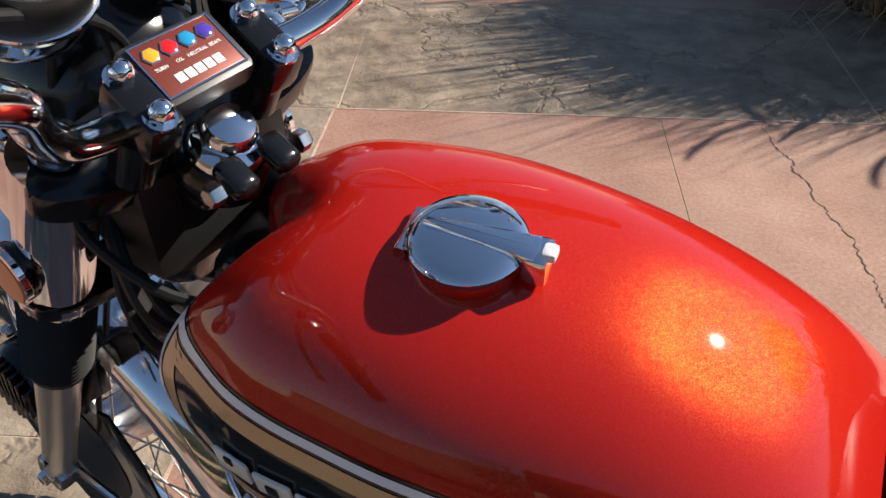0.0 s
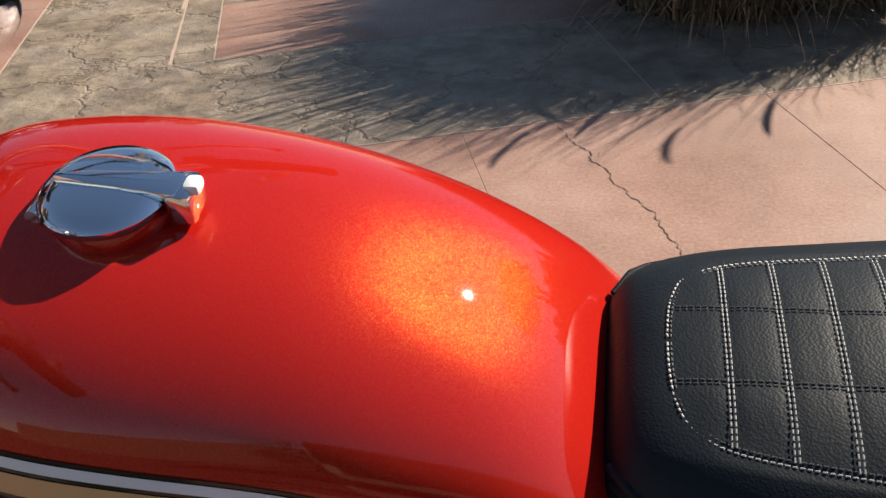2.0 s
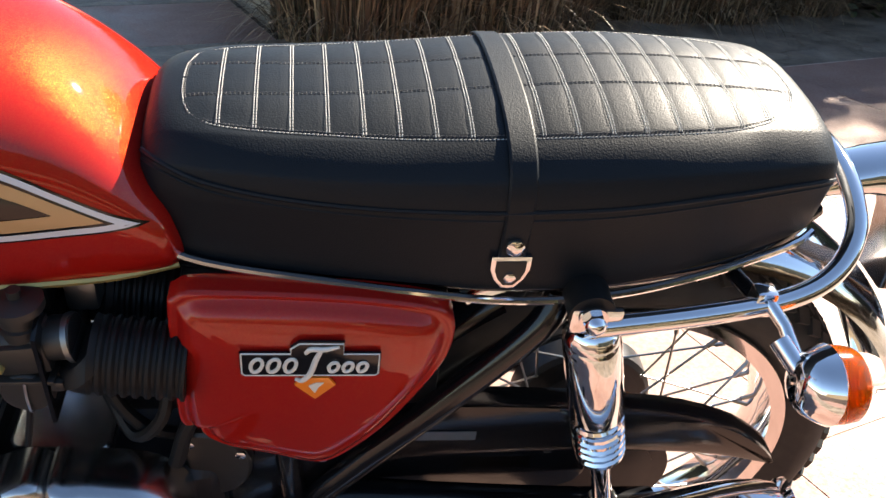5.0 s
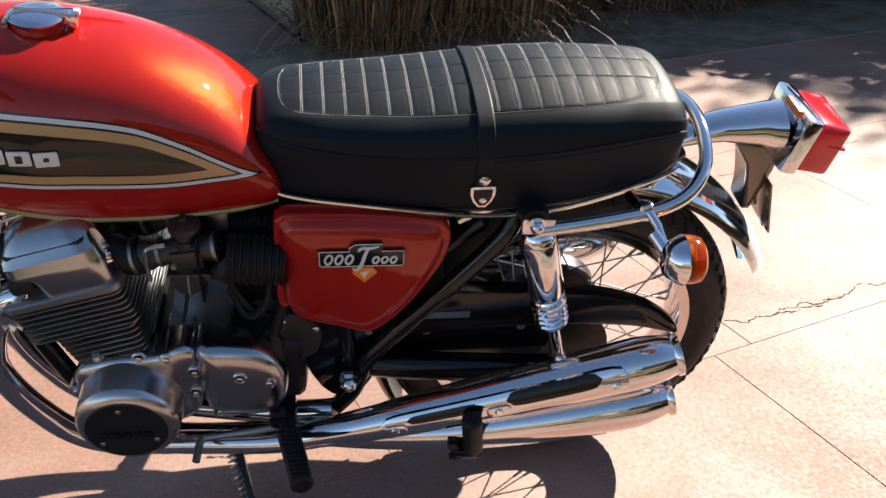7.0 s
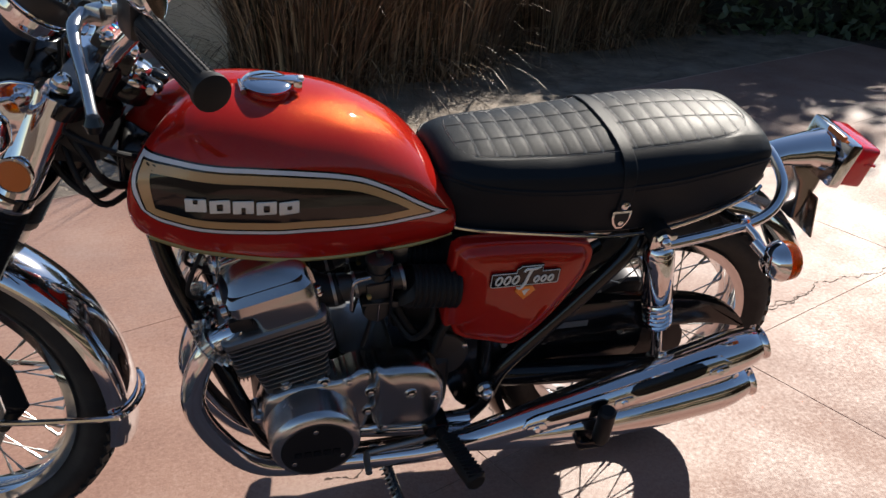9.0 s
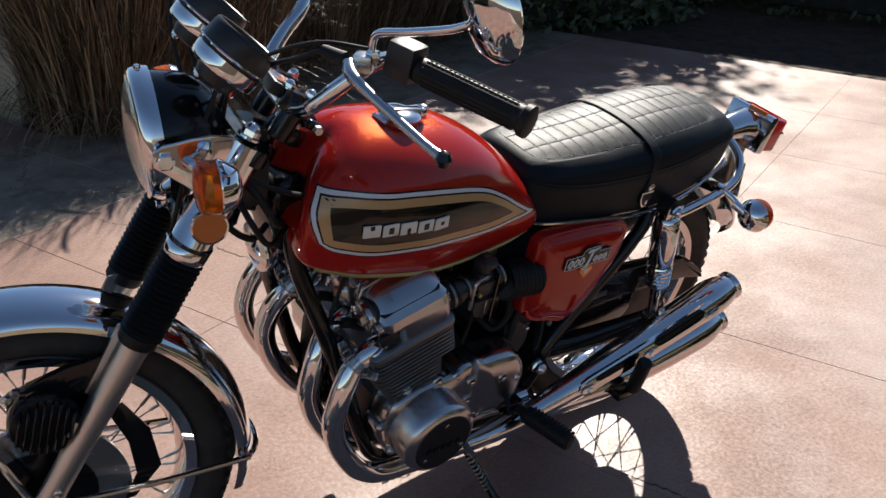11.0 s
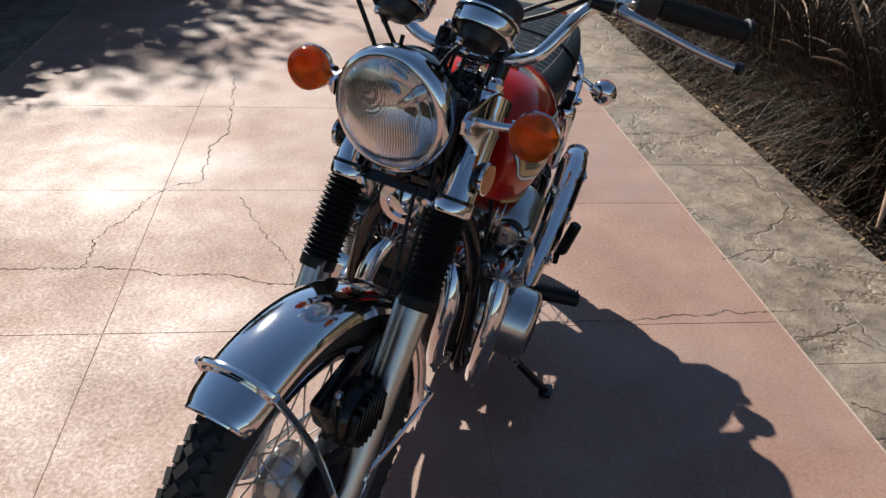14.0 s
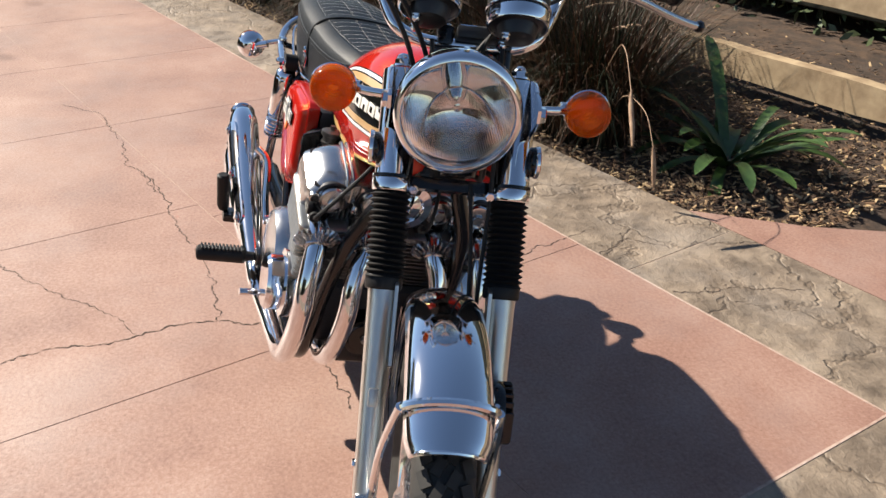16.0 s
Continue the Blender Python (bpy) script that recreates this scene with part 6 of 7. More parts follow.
# --- frame
for sg in (-1, 1):
    bikepart("frame_tube", tube([(0.405, sg * 0.030, 0.800), (0.413, sg * 0.060, 0.715), (0.438, sg * 0.098, 0.630), (0.470, sg * 0.118, 0.540), (0.505, sg * 0.128, 0.440), (0.545, sg * 0.130, 0.330), (0.600, sg * 0.132, 0.235), (0.720, sg * 0.135, 0.205), (0.900, sg * 0.135, 0.215), (0.985, sg * 0.135, 0.290), (1.015, sg * 0.132, 0.370), (1.060, sg * 0.130, 0.430), (1.150, sg * 0.130, 0.540), (1.225, sg * 0.124, 0.632), (1.245, sg * 0.112, 0.668)], 0.0155, 12, 5), BLACK, "black painted frame tube")
    bikepart("frame_tube", tube([(0.41, sg * 0.028, 0.86), (0.50, sg * 0.05, 0.80), (0.65, sg * 0.06, 0.74), (0.85, sg * 0.09, 0.705), (1.05, sg * 0.10, 0.690), (1.25, sg * 0.112, 0.692), (1.42, sg * 0.10, 0.720), (1.50, sg * 0.06, 0.745)], 0.0135, 10, 5), BLACK, "black painted frame tube")
    bikepart("frame_tube", tube([(0.990, sg * 0.125, 0.350), (0.975, sg * 0.120, 0.520), (0.960, sg * 0.100, 0.690)], 0.014, 10, 4), BLACK, "black painted frame tube")
    # swingarm leg and shock
    bikepart("swingarm", tube([(0.985, sg * 0.105, 0.345), (1.10, sg * 0.118, 0.340), (1.30, sg * 0.125, 0.330), (1.42, sg * 0.125, 0.325)], 0.025, 12, 4), BLACK, "black swingarm leg")
    bikepart("axle_adjuster", block(0.10, 0.014, 0.045, Matrix.Translation((1.400, sg * 0.128, 0.325)), 0.006), ALLOY, "alloy axle adjuster")
    t0, t1 = Vector((1.263, sg * 0.150, 0.690)), Vector((1.346, sg * 0.150, 0.366))
    d = (t1 - t0).normalized()
    L = (t1 - t0).length
    shock = bikepart("rear_shock", tube([t0 + d * L * f for f in (0.07, 0.09, 0.12, 0.125, 0.14, 0.455, 0.47)], 0, 24, 0, [0.020, 0.027, 0.0285, 0.0265, 0.0290, 0.0290, 0.026]), CHROME, "chrome rear shock absorber")
    o = d.orthogonal().normalized()
    o2 = d.cross(o)
    coil = [t0 + d * L * (0.460 + 0.195 * k / 96) + (o * math.cos(2 * math.pi * k / 16) + o2 * math.sin(2 * math.pi * k / 16)) * 0.0240 for k in range(97)]
    part("spring", tube(coil, 0.0052, 8, 0), CHROME, shock, "chrome coil spring")
    part("damper_body", tube([t0 + d * L * f for f in (0.45, 0.66, 0.665, 0.93)], 0, 16, 0, [0.015, 0.015, 0.0115, 0.0115]), CHROME, shock)
    part("spring_seat", tube([t0 + d * L * f for f in (0.652, 0.667, 0.69)], 0, 20, 0, [0.027, 0.027, 0.017]), ALLOY, shock)
    part("shock_eye", tube([t0 + Vector((0, sg * q, 0)) for q in (-0.02, 0.012)], 0.022, 20, 0), RUBBER, shock)
    part("shock_nut", dome_nut(t0 + Vector((0, sg * 0.016, 0)), (0, sg, 0), 0.011), CHROME, shock)
    part("shock_eye", tube([t1 + Vector((0, sg * q, 0)) for q in (-0.014, 0.014)], 0.019, 20, 0), ALLOY, shock)
    part("shock_nut", bolt(t1 + Vector((0, sg * 0.014, 0)), (0, sg, 0), 0.010, 0.008), CHROME, shock)
out = [(0.900, 0.400), (0.915, 0.470), (0.950, 0.500), (1.010, 0.490), (1.050, 0.445), (1.045, 0.390), (1.030, 0.320), (0.990, 0.265), (0.940, 0.290)]
for sg in (-1, 1):
    pp = bikepart("pivot_plate", plate([(p.x, p.y) for p in spline([(a, b, 0) for a, b in out], 3, True)], 0.006, side(sg * 0.112, sg), 0.002), BLACK, "black frame plate round the swingarm pivot")
    part("pivot_nut", dome_nut((0.985, sg * 0.150, 0.345), (0, sg, 0), 0.014), CHROME, pp)
    part("plate_bolt", bolt((1.020, sg * 0.118, 0.430), (0, sg, 0), 0.007, 0.006), CAST, pp)
bikepart("inner_fender", fender(REAR, 0.356, 0.074, -38, 60), BLACK, "black inner mudguard ahead of the rear wheel", edge=50)
bikepart("brake_arm", tube([(1.395, 0.108, 0.245), (1.20, 0.112, 0.268), (1.02, 0.112, 0.285)], 0.008, 8, 3), BLACK, "black brake torque arm")
bikepart("swing_pivot", tube([(0.985, -0.150, 0.345), (0.985, 0.150, 0.345)], 0.022, 16, 0), BLACK, "black swingarm pivot")
out = [(1.070, 0.496), (1.16, 0.508), (1.28, 0.504), (1.40, 0.491), (1.48, 0.466), (1.53, 0.434), (1.560, 0.402), (1.548, 0.398), (1.48, 0.416), (1.40, 0.424), (1.28, 0.426), (1.16, 0.422), (1.07, 0.418)]
guard = bikepart("chain_guard", plate([(p.x, p.y) for p in spline([(a, b, 0) for a, b in out], 3, True)], 0.030, side(-0.088, -1), 0.007, seg=2), BLACK, "black chain guard")
part("guard_label", block(0.075, 0.001, 0.014, Matrix.Translation((1.150, -0.1195, 0.462)), 0), mat("foil_label", (0.16, 0.18, 0.20), 0.3, 0.6), guard, smooth=False)
case = bikepart("chain_case", plate([(p.x, p.y) for p in spline([(0.995, 0.440, 0), (1.10, 0.440, 0), (1.25, 0.436, 0), (1.325, 0.430, 0), (1.338, 0.385, 0), (1.330, 0.330, 0), (1.25, 0.305, 0), (1.12, 0.298, 0), (1.00, 0.300, 0)], 3, True)], 0.006, side(-0.082, -1), 0.002), BLACK, "black inner chain case between swingarm and guard")
for x, z in ((1.120, 0.395), (1.285, 0.400)):
    part("case_bolt", bolt((x, -0.088, z), (0, -1, 0), 0.007, 0.006), CAST, case)
part("case_label", block(0.085, 0.001, 0.022, Matrix.Translation((1.225, -0.0885, 0.372)), 0), BRONZED, case, "dull foil label", smooth=False)
chain = new("drive_chain")
chain.parent = bike
chain["label"] = "oily black drive chain"
wide, thin = finish("chain_link", block(0.013, 0.016, 0.012, None, 0.002, None, 1), DARK), finish("chain_link", block(0.013, 0.010, 0.012, None, 0.002, None, 1), DARK)
for z0, z1 in ((0.400, 0.408), (0.300, 0.246)):
    for k in range(34):
        f = k / 33
        part("chain_link", thin if k % 2 else wide, DARK, chain, m=Matrix.Translation((0.92 + 0.45 * f, -0.066, z0 + (z1 - z0) * f)))

# --- side covers
COVER = [(0.882, 0.682), (0.888, 0.696), (0.914, 0.704), (1.030, 0.700), (1.112, 0.689), (1.135, 0.676), (1.141, 0.650), (1.130, 0.605), (1.088, 0.527), (1.045, 0.476), (1.015, 0.460), (0.972, 0.474), (0.930, 0.487), (0.905, 0.503), (0.895, 0.523), (0.880, 0.529), (0.880, 0.600)]
for sg in (-1, 1):
    lp = [(p.x, p.y) for p in spline([(a, b, 0) for a, b in COVER], 4, True)]
    c = Vector((1.0, 0.60, 0))
    rings = []
    for f, dep in ((1.0, 0.0), (1.0, 0.020), (0.992, 0.0240), (0.975, 0.0258), (0.955, 0.0255), (0.935, 0.0250), (0.920, 0.0262), (0.895, 0.0315), (0.86, 0.0365), (0.80, 0.0402), (0.68, 0.0435), (0.50, 0.0455), (0.28, 0.0465), (0.02, 0.0468)):
        ring = []
        for x, z in lp:
            v = Vector((x, z, 0)) - c
            w = c + v * f
            ring.append(Vector((w.x, sg * (0.126 + dep), w.y)))
        rings.append(ring)
    cover = bikepart("side_cover", loft(rings), PAINT, "glossy orange-red side cover with black and orange badge", edge=50)
    y = 0.1735
    bd = [(-0.063, 0.015), (-0.063, -0.012), (-0.060, -0.015), (0.060, -0.015), (0.063, -0.012), (0.063, 0.015), (0.030, 0.015), (0.030, 0.029), (-0.010, 0.029), (-0.018, 0.022), (-0.018, 0.015)]
    plateb = part("model_badge", plate([(a, b) for a, b in bd], 0.003, side(sg * y, sg) @ Matrix.Translation((1.008, 0.640, 0)), 0.001), BLACK, cover, "black badge plate with raised script strokes")
    part("badge_edge", tube([Vector((1.008 + a * 0.975, sg * (y + 0.003), 0.640 + b * 0.93)) for a, b in bd + bd[:1]], 0.0009, 5, 0), BADGE, plateb)
    at = lambda x, z: Vector((1.008 + x + 0.22 * z, sg * (y + 0.0040), 0.640 + z))
    for x, w, h in ((-0.048, 0.0050, 0.0085), (-0.033, 0.0050, 0.0085), (-0.018, 0.0050, 0.0085), (0.021, 0.0042, 0.0060), (0.034, 0.0042, 0.0060), (0.047, 0.0042, 0.0060)):
        part("badge_stroke", tube([at(x + w * math.cos(a), h * math.sin(a) - (0.0 if x < 0 else 0.002)) for a in [2 * math.pi * q / 14 for q in range(15)]], 0.0019, 6, 0), BADGE, plateb)
    part("badge_stroke", tube([at(-0.010, -0.018), at(-0.003, -0.020), at(0.002, -0.010), at(0.003, 0.008), at(0.005, 0.020)], 0, 7, 5, [0.0016, 0.0024, 0.0028, 0.0028, 0.0022]), BADGE, plateb)
    part("badge_stroke", tube([at(-0.008, 0.016), at(-0.004, 0.021), at(0.008, 0.021), at(0.020, 0.024)], 0, 7, 5, [0.0020, 0.0026, 0.0026, 0.0014]), BADGE, plateb)
    part("wing_badge", plate([(0, -0.034), (-0.019, -0.014), (-0.012, -0.004), (0.012, -0.004), (0.019, -0.014)], 0.003, side(sg * y, sg) @ Matrix.Translation((1.012, 0.626, 0)), 0.001), ORANGE, cover, "orange diamond badge")
    part("wing_mark", plate([(0, -0.024), (-0.006, -0.014), (0.001, -0.010), (0.008, -0.010), (0.003, -0.016)], 0.001, side(sg * (y + 0.003), sg) @ Matrix.Translation((1.012, 0.626, 0))), BADGE, cover, smooth=False)

# --- grab rail and tail lamp
half = [(1.268, 0.160, 0.672), (1.372, 0.158, 0.688), (1.455, 0.150, 0.702), (1.500, 0.135, 0.722), (1.525, 0.105, 0.748), (1.535, 0.055, 0.766), (1.538, 0.0, 0.772)]
bm = tube([(x, -y, z) for x, y, z in half] + [(x, y, z) for x, y, z in reversed(half[:-1])], 0.0105, 14, 6)
rail = bikepart("grab_rail", bm, CHROME, "chrome passenger grab rail")
for sg in (-1, 1):
    part("rail_tab", block(0.05, 0.008, 0.030, Matrix.Translation((1.268, sg * 0.160, 0.682)), 0.004), CHROME, rail)
    part("rail_clamp", block(0.022, 0.020, 0.030, Matrix.Translation((1.428, sg * 0.150, 0.700)), 0.005), CHROME, rail)
    part("rail_bracket", tube([(1.428, sg * 0.145, 0.695), (1.42, sg * 0.10, 0.690)], 0.008, 10, 0), BLACK, rail)
rings = []
for x, y0, z, hw, hh in ((1.530, 0, 0.740, 0.024, 0.014), (1.560, 0, 0.752, 0.028, 0.020), (1.600, 0, 0.760, 0.031, 0.025), (1.660, 0, 0.764, 0.038, 0.033), (1.694, 0, 0.760, 0.046, 0.042)):
    rings.append([Vector((x, hw * math.cos(2 * math.pi * k / 20), z + hh * math.sin(2 * math.pi * k / 20))) for k in range(20)])
tail = bikepart("tail_bracket", loft(rings), CHROME, "chrome tail lamp bracket")
tm = Matrix.Translation((1.712, 0, 0.756)) @ Matrix.Rotation(radians(12), 4, "Y")
lampb = bikepart("tail_lamp", block(0.030, 0.128, 0.098, tm, 0.008), CHROME, "red tail lamp in a chrome base")
part("red_lens", block(0.058, 0.116, 0.088, tm @ Matrix.Translation((0.043, 0, 0)), 0.010, seg=3), REDLENS, lampb, "red plastic lens")
part("lens_rib", block(0.030, 0.118, 0.005, tm @ Matrix.Translation((0.060, 0, 0.010)), 0.001), REDLENS, lampb)
part("amber_strip", block(0.010, 0.05, 0.012, tm @ Matrix.Translation((-0.022, -0.02, 0.048)), 0.003), AMBER_REFLECTOR, lampb)
out = [(1.618, 0.746), (1.706, 0.742), (1.702, 0.690), (1.690, 0.640), (1.682, 0.608), (1.668, 0.610), (1.664, 0.650), (1.652, 0.700)]
part("bracket_leg", plate(out, 0.056, side(0.028, -1), 0.010, seg=3), BRONZED, tail)
pl = Matrix.Translation((1.708, 0, 0.622)) @ Matrix.Rotation(radians(-14), 4, "Y")
part("plate_bracket", block(0.004, 0.090, 0.105, pl, 0.0015), BRONZED, tail, "dark number plate bracket without a plate")
for q in (-0.020, 0.020):
    part("bracket_rib", block(0.006, 0.006, 0.085, pl @ Matrix.Translation((-0.002, q, 0.004)), 0.002), BRONZED, tail)
part("bracket_bolt", bolt(pl @ Vector((-0.003, -0.028, -0.040)), (-1, 0, -0.2), 0.008, 0.004), CHROME, tail)
part("plate_reflector", block(0.006, 0.05, 0.012, pl @ Matrix.Translation((0.006, 0, 0.03)), 0.002), REDLENS, tail)

for ob in (tail, lampb):
    ob.location = (-0.015, 0.0, -0.010)

# --- pegs, pedals, stand
for sg in (-1, 1):
    tip = Vector((0.912, sg * 0.345, 0.325 if sg < 0 else 0.294))
    root = Vector((0.880, sg * 0.215, 0.320 if sg < 0 else 0.312))
    d = (tip - root).normalized()
    peg = bikepart("foot_peg", tube([root, root + d * 0.02, root + d * 0.025, tip - d * 0.004, tip], 0, 14, 0, [0.010, 0.012, 0.019, 0.019, 0.015]), RUBBER, "black rubber foot peg")
    for k in range(12):
        part("peg_rib", block(0.030, 0.005, 0.006, along(root + d * (0.032 + 0.0085 * k) + Vector((0, 0, 0.017)), (0, 0, 1)), 0.001, None, 1), RUBBER, peg)
    part("peg_bracket", block(0.045, 0.05, 0.035, Matrix.Translation((0.876, sg * 0.190, 0.315)), 0.008), BLACK, peg)
    # passenger peg folded up against the muffler
    a, b = Vector((1.188, sg * 0.268, 0.290)), Vector((1.176, sg * 0.282, 0.392))
    d2 = (b - a).normalized()
    pp = bikepart("passenger_peg", tube([a, a + d2 * 0.012, b - d2 * 0.004, b], 0, 14, 0, [0.012, 0.0165, 0.0165, 0.012]), RUBBER, "folded black passenger peg")
    part("peg_mount", block(0.055, 0.05, 0.022, Matrix.Translation((1.175, sg * 0.245, 0.280)), 0.006), BLACK, pp)
bikepart("gear_pedal", tube([(0.884, -0.205, 0.303), (0.830, -0.214, 0.300), (0.760, -0.216, 0.292), (0.742, -0.222, 0.290), (0.738, -0.262, 0.290)], 0.0065, 10, 5), CAST, "dull metal gear pedal")
bikepart("brake_pedal", tube([(0.92, 0.205, 0.29), (0.84, 0.215, 0.262), (0.76, 0.225, 0.285), (0.722, 0.228, 0.304), (0.715, 0.262, 0.306)], 0.008, 10, 5), CHROME, "chrome brake pedal")
foot = Vector((0.845, -0.350, 0.081))
stand = bikepart("side_stand", tube([(0.780, -0.160, 0.240), (0.800, -0.215, 0.190), (0.830, -0.310, 0.112), (foot.x, foot.y, foot.z)], 0.010, 10, 4), BLACK, "black side stand")
part("stand_foot", block(0.05, 0.03, 0.008, Matrix.Translation(foot) @ Matrix.Rotation(radians(-12), 4, "X"), 0.002), BLACK, stand)
a, b = Vector((0.765, -0.175, 0.262)), Vector((0.812, -0.262, 0.148))
d = (b - a).normalized()
o = d.orthogonal().normalized()
part("stand_spring", tube([a + (b - a) * (k / 120) + (o * math.cos(k * 0.7854) + d.cross(o) * math.sin(k * 0.7854)) * 0.007 for k in range(121)], 0.0018, 5, 0), SPOKE, stand)
bikepart("centre_stand", tube([(0.93, -0.13, 0.225), (0.985, -0.135, 0.205), (1.10, -0.14, 0.175)], 0.011, 10, 4), BLACK, "folded black centre stand")

# --- brake caliper, hoses, horn, cables on the front
CAL = Vector((0.022, -0.086, 0.505))
cal = bikepart("brake_caliper", lathe([(0.030, -0.030), (0.050, -0.024), (0.054, -0.010), (0.054, 0.008), (0.050, 0.016), (0.030, 0.018), (0.001, 0.018)], 32, along(CAL, (0, -1, 0))), BLACK, "black disc brake caliper", True)
for k in range(8):
    part("caliper_fin", block(0.0045, 0.016, 0.092 - 0.0035 * (k - 3.5) ** 2, Matrix.Translation(CAL + Vector((-0.038 + 0.0108 * k, -0.022, 0.004))) @ Matrix.Rotation(radians(12), 4, "Y"), 0.0015, None, 1), BLACK, cal)
part("caliper_body", block(0.12, 0.034, 0.060, Matrix.Translation(CAL + Vector((0.010, 0.036, 0.020))) @ Matrix.Rotation(radians(-20), 4, "Y"), 0.012), BLACK, cal)
part("caliper_arm", plate([(0.000, 0.560), (0.060, 0.585), (0.130, 0.600), (0.165, 0.610), (0.160, 0.560), (0.110, 0.510), (0.085, 0.470), (0.040, 0.450), (-0.02, 0.470), (-0.03, 0.520)], 0.012, side(-0.058, -1), 0.003), BLACK, cal)
for x, z in ((-0.014, 0.556), (0.064, 0.470), (0.118, 0.575)):
    part("caliper_bolt", bolt((x, -0.072, z), (0, -1, 0), 0.008, 0.010), ALLOY, cal)
part("bleed_nipple", bolt((-0.022, -0.085, 0.548), (-0.6, 0, 0.6), 0.005, 0.014), CHROME, cal)
part("brake_line", tube([(0.060, -0.075, 0.555), (0.12, -0.055, 0.58), (0.155, -0.045, 0.62), (0.19, -0.040, 0.70), (0.235, -0.030, 0.80)], 0.0035, 8, 5), RUBBER, cal)
bikepart("splash_guard", plate([(0.145, 0.30), (0.19, 0.36), (0.175, 0.44), (0.135, 0.50), (0.110, 0.49), (0.140, 0.42), (0.150, 0.35), (0.130, 0.30)], 0.004, side(-0.062, -1), 0.001), BLACK, "black disc splash guard", True)
bikepart("horn", lathe([(0.014, -0.030), (0.030, -0.026), (0.044, -0.010), (0.047, 0.0), (0.045, 0.006), (0.030, 0.010), (0.028, 0.006), (0.012, 0.016), (0.001, 0.017)], 32, along((0.395, 0.040, 0.690), (-1, 0, -0.1))), CHROME, "round chrome horn")
CABLES = [
    ([(0.30, -0.060, 0.90), (0.34, -0.085, 0.86), (0.37, -0.085, 0.81), (0.40, -0.03, 0.78)], 0.0065),
    ([(0.31, -0.070, 0.86), (0.335, -0.090, 0.81), (0.365, -0.080, 0.77), (0.41, -0.03, 0.79)], 0.0050),
    ([(0.29, -0.075, 0.92), (0.33, -0.100, 0.89), (0.39, -0.090, 0.86), (0.43, -0.06, 0.84)], 0.0045),
    ([(0.410, -0.192, 1.112), (0.375, -0.150, 1.085), (0.345, -0.080, 1.050), (0.310, -0.02, 1.00), (0.300, 0.01, 0.90), (0.36, 0.03, 0.78)], 0.0038),
    ([(0.452, -0.222, 1.118), (0.400, -0.170, 1.112), (0.350, -0.100, 1.075), (0.315, -0.035, 1.020), (0.300, -0.02, 0.93)], 0.0032),
    ([(0.410, 0.192, 1.112), (0.340, 0.175, 1.130), (0.270, 0.120, 1.090), (0.290, 0.060, 0.980), (0.35, 0.05, 0.85)], 0.0040),
    ([(0.470, 0.250, 1.120), (0.380, 0.230, 1.165), (0.270, 0.165, 1.120), (0.260, 0.090, 1.000), (0.33, 0.06, 0.85)], 0.0040),
    ([(0.29, -0.056, 1.015), (0.245, -0.060, 0.90), (0.215, -0.062, 0.780), (0.165, -0.058, 0.640), (0.09, -0.056, 0.46), (0.03, -0.05, 0.36)], 0.0036),
    ([(0.29, 0.056, 1.015), (0.25, 0.050, 0.90), (0.31, 0.04, 0.80), (0.41, 0.02, 0.77)], 0.0036),
    ([(0.27, -0.05, 0.86), (0.30, -0.055, 0.80), (0.34, -0.055, 0.77), (0.37, -0.03, 0.78)], 0.0055),
]
for pts, r in CABLES:
    bikepart("control_cable", tube(pts, r, 8, 6), RUBBER, "black control cable", True)
bikepart("wiring_cover", block(0.10, 0.15, 0.12, Matrix.Translation((0.318, 0, 0.885)), 0.03), PLASTIC, "", True)
bikepart("head_gusset", loft([[Vector((x, y, z)) for x, y in rounded(x0, x1, -hw, hw, 0.012)] for z, x0, x1, hw in ((0.735, 0.385, 0.470, 0.040), (0.800, 0.368, 0.470, 0.049), (0.835, 0.370, 0.466, 0.047), (0.850, 0.374, 0.458, 0.041), (0.860, 0.381, 0.447, 0.032), (0.864, 0.391, 0.434, 0.020))]), BLACK, "black frame gusset behind the steering head")
for y in (-0.052, 0.052):
    bikepart("ignition_coil", tube([(0.40, y, 0.800), (0.44, y, 0.795), (0.53, y, 0.780)], 0.019, 14, 0), PLASTIC, "black ignition coil under the tank")
bikepart("fuel_tap", block(0.03, 0.03, 0.04, Matrix.Translation((0.80, -0.10, 0.665)), 0.006), CAST, "cast fuel tap")


